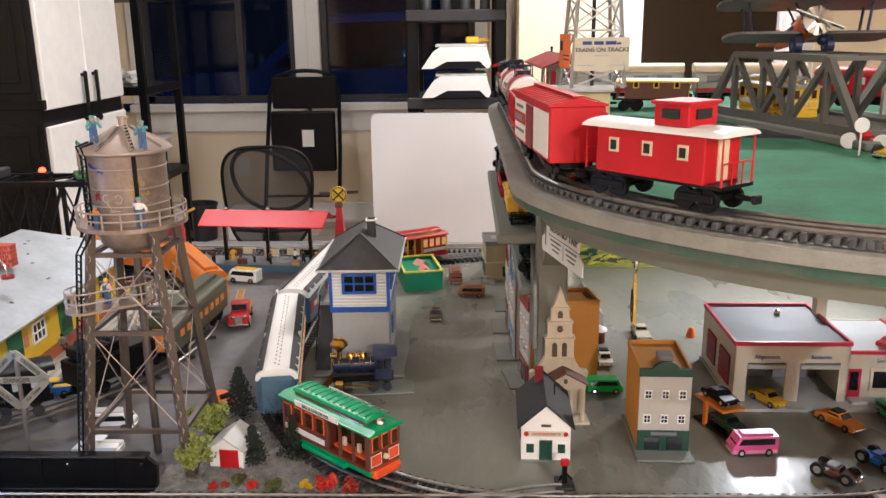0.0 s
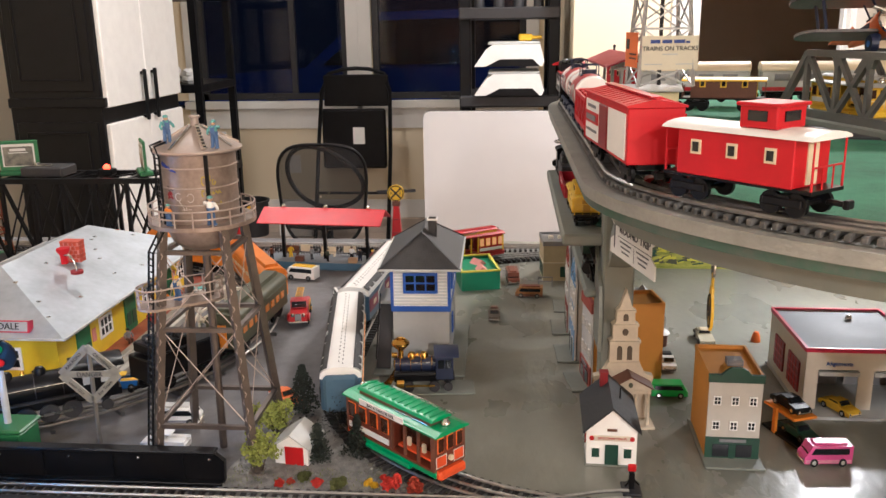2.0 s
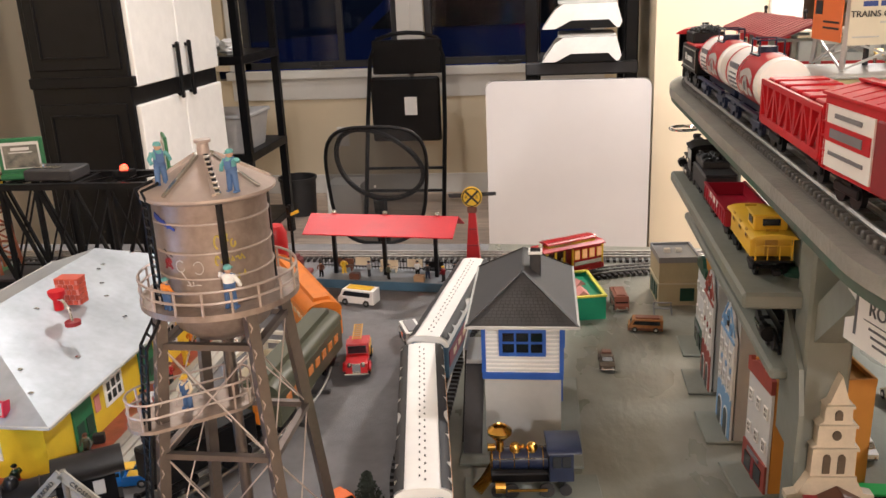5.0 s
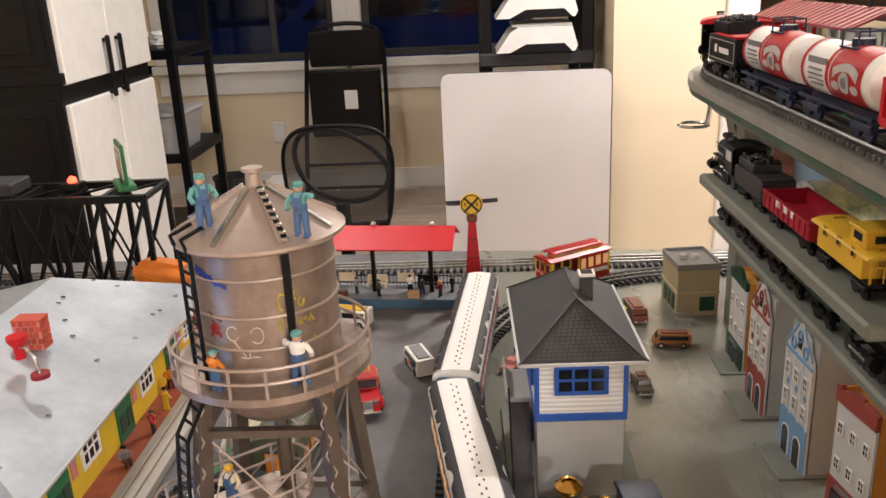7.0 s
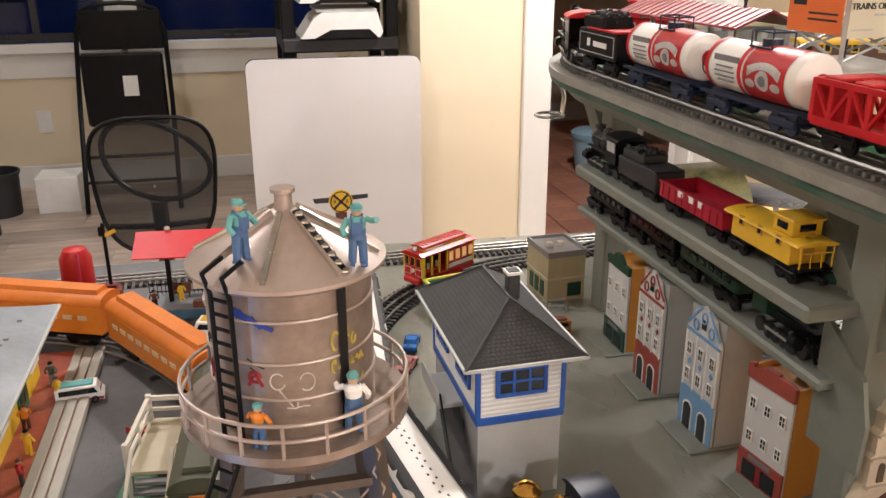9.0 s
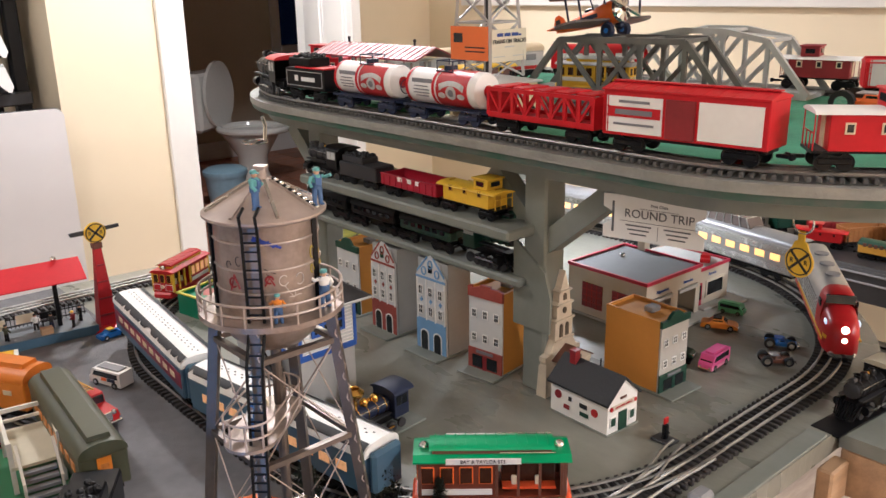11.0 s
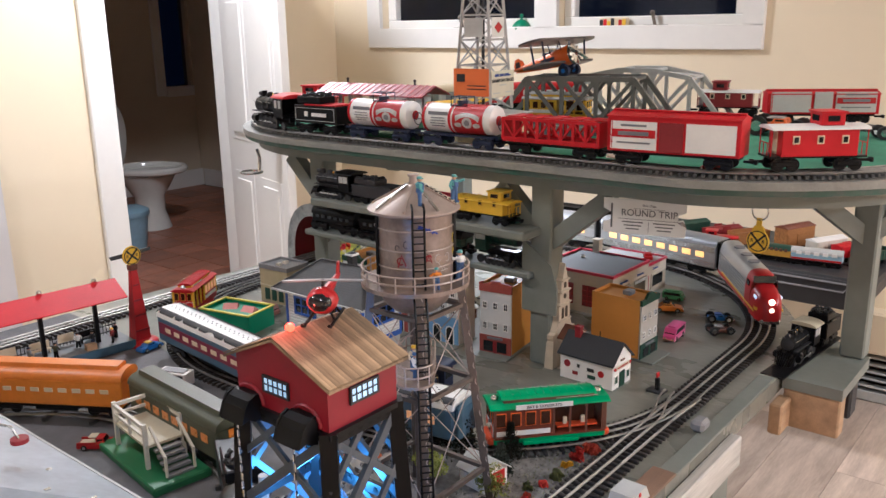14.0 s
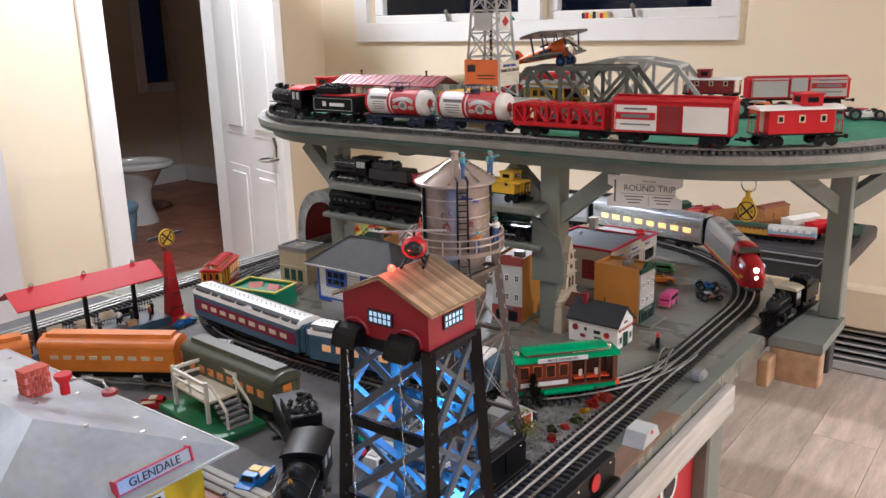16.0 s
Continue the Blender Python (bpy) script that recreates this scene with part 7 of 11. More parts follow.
# ---- town buildings ----
def row_house(label, x, y, rz, W, D, H, face, side, shop, cornice, top="flat", group="row houses", trim=None, rows=2, cols=3):
    """A narrow house whose front looks towards -x in its own frame; x, y: its front's far corner, the front running towards -y."""
    h = thing("row_house", label, "building", x, y, T, rz, group)
    plate_base(h, -0.03, D + 0.004, -W - 0.004, 0.004, M_GREYWOOD, 0.003)
    part("wall_shell", B().box(D / 2 + 0.001, -W / 2, H / 2, D - 0.002, W, H - 0.004), side, h)
    if top == "gable":
        n = 7
        pts = [(-W, 0.003), (-W, H * 0.80), (-W * 0.97, H * 0.84), (-W * 0.84, H * 0.90), (-W * 0.80, H * 0.97), (-W * 0.62, H * 1.02), (-W * 0.5, H * 1.05), (-W * 0.38, H * 1.02), (-W * 0.20, H * 0.97), (-W * 0.16, H * 0.90), (-W * 0.03, H * 0.84), (0, H * 0.80), (0, 0.003)]
        part("front", B().prism(pts, "x", -0.003, 0.0), face, h)
        part("lower_front", B().box(-0.0034, -W / 2, H * 0.18, 0.001, W, H * 0.34), shop, h)
        part("gable_band", B().box(-0.0036, -W / 2, H * 0.80, 0.0016, W * 0.98, 0.0035), cornice, h)
        for k in range(3):
            part("scroll", B().tube([(-0.0038, -W * (0.28 + 0.22 * k) + W * 0.07 * math.cos(a), H * (0.87 if k != 1 else 0.95) + W * 0.095 * math.sin(a)) for a in [2 * PI * i / 14 for i in range(14)]], 0.0013, 5, True), cornice, h)
        for k in range(4):
            part("pilaster", B().box(-0.0035, -W * (0.04 + 0.307 * k), H * 0.56, 0.0014, W * 0.04, H * 0.44), M_WHITEP, h)
        for k in range(3):
            dy, dz = -W * (0.18 + 0.32 * k), H * 0.555
            part("diamond", B().prism([(dy - W * 0.05, dz), (dy, dz - W * 0.06), (dy + W * 0.05, dz), (dy, dz + W * 0.06)], "x", -0.0042, -0.003), cornice, h)
        for q in (-1, 1):
            part("gable_edge", B().bar((-0.0034, -W * (0.5 + q * 0.46), H * 0.85), (-0.0034, -W * (0.5 + q * 0.10), H * 1.025), 0.0012, 0.003), cornice, h)
        part("attic_window", B().box(-0.004, -W * 0.5, H * 0.90, 0.001, W * 0.12, H * 0.07), M_GLASS, h)
        for k in range(2):
            dx = -W * (0.28 + 0.44 * k)
            arcp = [(dx - W * 0.11, 0.003), (dx + W * 0.11, 0.003)] + [(dx + W * 0.11 * math.cos(a), H * 0.18 + W * 0.11 * math.sin(a)) for a in [PI * i / 8 for i in range(9)]]
            part("archway", B().prism([(p[0] * 1.0 + (p[0] - dx) * 0.3, p[1] * 1.06) for p in arcp], "x", -0.0046, -0.004), M_WHITEP, h)
            part("doorway", B().prism(arcp, "x", -0.0052, -0.0046), M_GLASS, h)
        zs = (0.45, 0.66)
    else:
        part("front", B().box(-0.0005, -W / 2, H / 2, 0.003, W, H), face, h)
        part("shopfront", B().box(-0.0028, -W / 2, H * 0.14, 0.0025, W * 1.02, H * 0.27), shop, h)
        part("shop_window", B().box(-0.0045, -W * 0.28, H * 0.12, 0.001, W * 0.3, H * 0.15), M_GLASS, h)
        part("shop_window", B().box(-0.0045, -W * 0.72, H * 0.12, 0.001, W * 0.3, H * 0.15), M_GLASS, h)
        part("shop_door", B().box(-0.0045, -W * 0.5, H * 0.11, 0.0012, W * 0.11, H * 0.19), M_DKGREEN if shop is M_DKGREEN else M_REDDARK, h)
        part("shop_sign", B().box(-0.005, -W * 0.5, H * 0.245, 0.0015, W * 0.5, H * 0.035), M_PRINTGREY, h)
        cn = [(-W * 1.02, H * 0.94), (0.02 * W, H * 0.94), (0.02 * W, H * 1.03), (-W * 0.22, H * 1.03), (-W * 0.30, H * 1.08), (-W * 0.4, H * 1.115), (-W * 0.6, H * 1.115), (-W * 0.70, H * 1.08), (-W * 0.78, H * 1.03), (-W * 1.02, H * 1.03)] if top == "arch" else [(-W * 1.02, H * 0.92), (0.02 * W, H * 0.92), (0.02 * W, H * 1.04), (-W * 0.1, H * 1.06), (-W * 0.1, H * 1.02), (-W * 0.35, H * 1.06), (-W * 0.35, H * 1.08), (-W * 0.65, H * 1.08), (-W * 0.65, H * 1.06), (-W * 0.9, H * 1.06), (-W * 1.02, H * 1.04)]
        part("cornice", B().prism(cn, "x", -0.004, 0.001), cornice, h)
        part("roof", B().box(D / 2, -W / 2, H - 0.004, D - 0.004, W - 0.006, 0.002), M_CREAM2, h)
        part("parapet", B().box(D - 0.001, -W / 2, H - 0.001, 0.003, W, 0.008).box(D / 2, -0.001, H - 0.001, D, 0.003, 0.008).box(D / 2, -W + 0.001, H - 0.001, D, 0.003, 0.008), side, h)
        part("roof_unit", B().box(D * 0.45, -W * 0.6, H + 0.002, 0.016, 0.02, 0.009, 0.001).box(D * 0.45 - 0.0085, -W * 0.6, H + 0.003, 0.001, 0.015, 0.005), M_GREY, h)
        zs = (0.42, 0.72)
    for z in zs[:rows]:
        for c in range(cols):
            win(h, -0.0022 if top != "gable" else -0.0036, -W * (c + 0.5) / cols, H * z, W * 0.13, H * 0.095, "-x", trim or M_WHITEP, M_GLASS, 2, 2, 0.0018)
    return h


M_CREAM2 = mat("pale_cream_roof", (0.62, 0.56, 0.46), 0.6, var=0.1, scale=30)
M_OCHRE = mat("orange_ochre_wall", (0.62, 0.27, 0.04), 0.55, var=0.08, scale=15)
M_HGREY = mat("warm_grey_front", (0.48, 0.46, 0.42), 0.6, var=0.08, scale=25)
M_HWHITE = mat("cool_white_front", (0.62, 0.63, 0.64), 0.55, var=0.06, scale=25)
M_BRICKRED = mat("brick_red_front", (0.30, 0.06, 0.045), 0.6, var=0.2, scale=30)
M_SKYBLUE = mat("light_blue_front", (0.19, 0.36, 0.60), 0.5, var=0.1, scale=25)
row_house("grey-fronted row house with green shopfront and ochre sides", 0.257, 0.989, 88, 0.064, 0.100, 0.111, M_HGREY, M_OCHRE, M_DKGREEN, M_DKGREEN, "arch")
row_house("white row house with brick-red ground floor and ochre sides", 0.125, 1.247, 8, 0.064, 0.105, 0.132, M_HWHITE, M_OCHRE, M_BRICKRED, M_BRICKRED, "step")
row_house("blue and white gabled house front", 0.116, 1.363, 2, 0.070, 0.052, 0.160, M_HWHITE, M_TOWERGREY, M_SKYBLUE, M_SKYBLUE, "gable")
row_house("red and white gabled house front", 0.116, 1.487, 0, 0.068, 0.052, 0.157, M_HWHITE, M_TOWERGREY, M_BRICKRED, M_BRICKRED, "gable")
row_house("white row house with dark green shop and ochre sides", 0.125, 1.606, 0, 0.066, 0.10, 0.128, M_HWHITE, M_OCHRE, M_DKGREEN, M_DKGREEN, "arch")


def grocery():
    h = thing("grocery_house", "small white grocery house with a black gable roof", "building", 0.138, 0.962, T, -2)
    W, D, H = 0.061, 0.102, 0.049
    plate_base(h, -W / 2 - 0.002, W / 2 + 0.002, -0.003, D + 0.002, M_GREYWOOD, 0.002)
    pent = [(-W / 2, 0), (W / 2, 0), (W / 2, H), (0, H + 0.027), (-W / 2, H)]
    part("wall_shell", B().prism(pent, "y", 0, D), M_WHITEP, h)
    t = 0.003
    r = B()
    for s in (-1, 1):
        r.add([(0, -0.004, H + 0.0275), (s * (W / 2 + 0.005), -0.004, H - 0.0045), (s * (W / 2 + 0.005), D + 0.004, H - 0.0045), (0, D + 0.004, H + 0.0275), (0, -0.004, H + 0.0275 + t), (s * (W / 2 + 0.005), -0.004, H - 0.0045 + t), (s * (W / 2 + 0.005), D + 0.004, H - 0.0045 + t), (0, D + 0.004, H + 0.0275 + t)], [(0, 1, 2, 3), (4, 5, 6, 7), (0, 1, 5, 4), (1, 2, 6, 5), (2, 3, 7, 6), (3, 0, 4, 7)])
    part("roof", r, M_ROOFBLACK, h)
    part("chimney", B().box(-0.006, D * 0.8, H + 0.032, 0.010, 0.010, 0.018).box(-0.006, D * 0.8, H + 0.042, 0.012, 0.012, 0.002), M_REDDARK, h)
    part("pipe", B().cyl((0.013, D * 0.5, H + 0.015), (0.013, D * 0.5, H + 0.034), 0.001, n=6), M_BLACK, h)
    part("door", B().box(0, -0.0008, 0.015, 0.016, 0.0016, 0.028), M_DKGREEN, h)
    for s in (-1, 1):
        win(h, s * 0.0195, 0, 0.018, 0.011, 0.014, "-y", M_WHITEP, M_DKGREEN, 1, 1, 0.0016)
    sg = part("sign_board", B().box(0, -0.0012, 0.038, 0.046, 0.0012, 0.007), M_CREAM2, h)
    letters("lettering", "GROCERIES MEATS", 0.0042, M_RED, sg, pose(0, -0.0021, 0.038, 90))
    for s in (-1, 1):
        part("round_sign", B().cyl((s * 0.0245, -0.0024, 0.038), (s * 0.0245, -0.001, 0.038), 0.0030, n=16), M_RED, h)
    part("gable_plate", B().box(0, -0.001, 0.049, 0.012, 0.0014, 0.003), M_BROWN, h)
    for k, (y, z, m, rr) in enumerate(((0.022, 0.026, M_RED, 0.0058), (0.088, 0.03, M_REDDARK, 0.0062))):
        part("wall_sign", B().cyl((-W / 2 - 0.0012, y, z), (-W / 2, y, z), rr, n=18), m, h, "round red wall sign")
    for y, z, w, m in ((0.042, 0.028, 0.013, M_INK), (0.040, 0.016, 0.015, M_DKGREEN), (0.066, 0.030, 0.005, M_DARKGREY), (0.072, 0.016, 0.010, M_REDDARK)):
        part("wall_sign", B().box(-W / 2 - 0.0006, y, z, 0.0012, w, 0.006), m, h, "small painted wall sign")


M_ROOFBLACK = mat("black_roof_felt", (0.02, 0.021, 0.024), 0.6, var=0.2, scale=40, bump=0.3)
grocery()


def church():
    c = thing("church_front", "cream model church front with a tiered spire", "building", 0.168, 1.083, T, 3)
    out = [(-0.045, 0), (0.045, 0), (0.045, 0.052), (0.048, 0.058), (0.048, 0.064), (0.036, 0.066), (0.024, 0.085), (0.0235, 0.112), (0.026, 0.115), (0.020, 0.118), (0.020, 0.135), (0.022, 0.138), (0.015, 0.142), (0.0145, 0.156), (0.016, 0.158), (0.010, 0.162), (0.0, 0.188), (-0.010, 0.162), (-0.016, 0.158), (-0.0145, 0.156), (-0.015, 0.142), (-0.022, 0.138), (-0.020, 0.135), (-0.020, 0.118), (-0.026, 0.115), (-0.0235, 0.112), (-0.024, 0.085), (-0.036, 0.066), (-0.048, 0.064), (-0.048, 0.058), (-0.045, 0.052)]
    part("front_wall", B().prism(out, "y", 0.010, 0.022), M_STONE, c)
    part("portico", B().box(0.006, -0.003, 0.052, 0.066, 0.026, 0.005).prism([(-0.029, 0.055), (0.041, 0.055), (0.006, 0.072)], "y", -0.016, 0.010), M_STONE, c)
    part("portico_roof", B().bar((-0.031, -0.004, 0.056), (0.006, -0.004, 0.0735), 0.028, 0.002).bar((0.043, -0.004, 0.056), (0.006, -0.004, 0.0735), 0.028, 0.002), M_BROWN, c)
    for x in (-0.024, -0.004, 0.016, 0.036):
        part("column", B().lathe([(0.0045, 0), (0.0032, 0.003), (0.0028, 0.046), (0.0042, 0.05)], 12, (x, -0.012, 0)), M_STONE, c, "", True)
    part("step", B().box(0.006, -0.008, 0.0015, 0.08, 0.03, 0.003), M_STONE, c)
    part("door", B().box(0.006, 0.0092, 0.022, 0.016, 0.002, 0.038), M_SHADEBROWN, c)
    part("rosette", B().cyl((0.006, -0.0175, 0.062), (0.006, -0.016, 0.062), 0.0035, n=14), M_OLIVE, c)
    part("clock", B().cyl((0, 0.0085, 0.128), (0, 0.0105, 0.128), 0.0048, n=16), M_SHADEBROWN, c)
    for x, z, w, h in ((-0.008, 0.098, 0.008, 0.020), (0.008, 0.098, 0.008, 0.020), (0, 0.149, 0.008, 0.010)):
        part("arch_window", B().prism([(x - w / 2, z - h / 2), (x + w / 2, z - h / 2)] + [(x + w / 2 * math.cos(a), z + h / 2 - w / 2 + w / 2 * math.sin(a)) for a in [PI * i / 8 for i in range(9)]], "y", 0.0085, 0.0105), M_SHADEBROWN, c)
    for z, w in ((0.114, 0.05), (0.138, 0.042), (0.158, 0.031), (0.084, 0.05)):
        part("moulding", B().box(0, 0.0095, z, w, 0.006, 0.0025), M_STONE, c)
    c.matrix_basis = c.matrix_basis @ Matrix.Diagonal((0.84, 1, 1, 1))
    part("side_buttress", B().prism([(0.010, 0), (0.028, 0), (0.024, 0.05), (0.010, 0.052)], "x", -0.046, -0.041), M_STONE, c)


M_STONE = mat("cream_resin_stone", (0.60, 0.52, 0.40), 0.6, var=0.12, scale=40, bump=0.2)
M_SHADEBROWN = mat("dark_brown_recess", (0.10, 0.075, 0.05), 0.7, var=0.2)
church()


def garage():
    g = thing("service_garage", "cream service garage with red trim and open repair bays", "building", 0.421, 1.130, T, -1)
    W, D, H = 0.160, 0.172, 0.092
    part("floor_slab", B().box(W / 2 + 0.06, D / 2 - 0.012, 0.002, W + 0.125, D + 0.03, 0.004), M_LGREY, g)
    w = B()
    w.box(0.001, D / 2, H / 2, 0.002, D, H).box(W / 2, D - 0.001, H / 2, W, 0.002, H).box(W - 0.001, D / 2, H / 2, 0.002, D, H)
    for x0, x1 in ((0, 0.018), (0.072, 0.092), (0.147, W)):
        w.box((x0 + x1) / 2, 0.001, 0.031, x1 - x0, 0.002, 0.062)
    w.box(W / 2, 0.001, 0.075, W, 0.002, 0.026)
    pieces("wall", w, M_GCREAM, g)
    part("roof", B().box(W / 2, D / 2, H - 0.003, W - 0.004, D - 0.004, 0.003), M_ROOFGREY, g)
    part("roof_trim", B().box(W / 2, 0, H, W + 0.003, 0.004, 0.006).box(W / 2, D, H, W + 0.003, 0.004, 0.006).box(0, D / 2, H, 0.004, D, 0.006).box(W, D / 2, H, 0.004, D, 0.006), M_REDTRIM, g)
    for x0, x1 in ((0.018, 0.072), (0.092, 0.147)):
        d = part("raised_door", B().box((x0 + x1) / 2, 0.004, 0.060, x1 - x0, 0.014, 0.002).box((x0 + x1) / 2, -0.003, 0.058, x1 - x0, 0.002, 0.006), M_LGREY, g)
        part("door_rail", B().cyl((x0, -0.002, 0.063), (x1, -0.002, 0.063), 0.0008, n=6), M_STEEL, g)
        part("bay_wall", B().box((x0 + x1) / 2, 0.09, 0.032, x1 - x0 + 0.01, 0.002, 0.06), M_GREY, g)
    for x, n in ((0.045, "Alignments"), (0.12, "Batteries")):
        letters("lettering", n, 0.008, M_BLUE, g, pose(x, -0.0012, 0.072, 90))
    for y, ww in ((0.045, 0.05), (0.115, 0.045)):
        f = part("side_window", B().box(-0.001, y, 0.042, 0.003, ww, 0.045), M_REDDARK, g)
        b = B()
        for k in range(1, 4):
            b.box(-0.0028, y - ww / 2 + ww * k / 4, 0.042, 0.001, 0.0012, 0.045).box(-0.0028, y, 0.0195 + 0.045 * k / 4, 0.001, ww, 0.0012)
        pieces("muntin", b, M_RED, f)
    # annex with office
    A, Ha, Da = 0.11, 0.075, 0.14
    pieces("annex_wall", B().box(W + A / 2, 0.012, Ha / 2, A, 0.002, Ha).box(W + A - 0.001, 0.012 + Da / 2, Ha / 2, 0.002, Da, Ha).box(W + A / 2, 0.012 + Da, Ha / 2, A, 0.002, Ha), M_GCREAM, g)
    part("annex_roof", B().box(W + A / 2, 0.012 + Da / 2, Ha - 0.003, A - 0.002, Da - 0.004, 0.003), M_LGREY, g)
    part("annex_trim", B().box(W + A / 2 + 0.001, 0.011, Ha, A, 0.004, 0.005).box(W + A, 0.012 + Da / 2, Ha, 0.004, Da, 0.005), M_REDTRIM, g)
    d = part("office_door", B().box(W + 0.013, 0.0105, 0.026, 0.02, 0.002, 0.048), M_REDTRIM, g)
    part("door_glass", B().box(W + 0.013, 0.0092, 0.032, 0.012, 0.001, 0.028), M_GLASS, d)
    win(g, W + 0.065, 0.011, 0.034, 0.055, 0.03, "-y", M_GCREAM, M_GLASS, 1, 1, 0.002)
    letters("lettering", "Service", 0.0085, M_BLUE, g, pose(W + 0.055, 0.0105, 0.062, 90))
    part("step", B().box(W + 0.04, 0.0, 0.004, 0.07, 0.02, 0.008, 0.002), M_LGREY, g)
    part("chimney", B().box(W + 0.004, 0.13, H + 0.012, 0.016, 0.016, 0.03).box(W + 0.004, 0.13, H + 0.028, 0.019, 0.019, 0.003), M_GCREAM, g)
    part("roof_vent", B().blob((0.10, 0.13, H + 0.002), 0.005, 2, 0.1, 8), M_STEEL, g)


M_GCREAM = mat("cream_garage_wall", (0.62, 0.57, 0.48), 0.55, var=0.06, scale=20)
M_ROOFGREY = mat("grey_roof_sheet", (0.14, 0.145, 0.15), 0.65, var=0.1, scale=20)
M_REDTRIM = mat("crimson_trim", (0.50, 0.02, 0.06), 0.4, var=0.1)
garage()


def far_shop():
    h = thing("flat_roof_shop", "small tan two-storey shop with a flat roof", "building", 0.082, 1.742, T, 4)
    W, D, H = 0.066, 0.085, 0.082
    part("wall_shell", B().box(W / 2, D / 2, H / 2, W, D, H), M_TAN, h)
    part("roof", B().box(W / 2, D / 2, H + 0.0005, W - 0.006, D - 0.006, 0.001), M_GREY, h)
    part("parapet", B().box(W / 2, 0, H, W + 0.002, 0.003, 0.010).box(W / 2, D, H, W + 0.002, 0.003, 0.010).box(0, D / 2, H, 0.003, D, 0.010).box(W, D / 2, H, 0.003, D, 0.010), M_GREY, h)
    part("belt_course", B().box(W / 2, D / 2, H * 0.48, W + 0.003, D + 0.003, 0.003), M_TAN2, h)
    part("shop_window", B().box(W * 0.72, -0.0008, H * 0.24, W * 0.36, 0.0014, H * 0.28), M_DKGREEN, h)
    for k in range(3):
        part("side_window", B().box(-0.0008, D * (0.25 + 0.25 * k), H * 0.24, 0.0014, D * 0.16, H * 0.32), M_DKGREEN, h)
    for x in (0.3, 0.6):
        part("roof_hatch", B().box(W * x, D * 0.5, H + 0.004, 0.010, 0.010, 0.006), M_CREAM2, h)
    d = thing("green_tray_building", "open green tray building with yellow edges", "building", -0.062, 1.735, T, 12)
    w, l, hh = 0.078, 0.125, 0.04
    pieces("wall", B().box(0, -l / 2, hh / 2, w, 0.003, hh).box(0, l / 2, hh / 2, w, 0.003, hh).box(-w / 2, 0, hh / 2, 0.003, l, hh).box(w / 2, 0, hh / 2, 0.003, l, hh), M_GREEN2, d)
    part("edge", B().box(0, -l / 2, hh + 0.001, w + 0.006, 0.005, 0.003).box(0, l / 2, hh + 0.001, w + 0.006, 0.005, 0.003).box(-w / 2, 0, hh + 0.001, 0.005, l, 0.003).box(w / 2, 0, hh + 0.001, 0.005, l, 0.003), M_YELLOWGREEN, d)
    part("top", B().box(0, 0, hh - 0.008, w - 0.003, l - 0.003, 0.003), M_GREEN2, d)
    for k in range(2):
        r = part("skylight", B().prism([(-0.012, 0), (0.012, 0), (0.0, 0.010)], "y", -0.015, 0.015), M_PINKROOF, d)
        r.matrix_basis = pose(0.008, -0.028 + 0.05 * k, hh - 0.0065, 0, 0, 30 * k)


M_TAN = mat("tan_wall", (0.44, 0.38, 0.24), 0.6, var=0.1, scale=30)
M_TAN2 = mat("pale_tan", (0.52, 0.47, 0.34), 0.6, var=0.1, scale=30)
M_GREEN2 = mat("emerald_paint", (0.01, 0.20, 0.10), 0.4, var=0.12)
M_YELLOWGREEN = mat("yellow_green_edge", (0.55, 0.52, 0.05), 0.5, var=0.1)
M_PINKROOF = mat("pink_roof_patch", (0.62, 0.24, 0.22), 0.6, var=0.15)
far_shop()


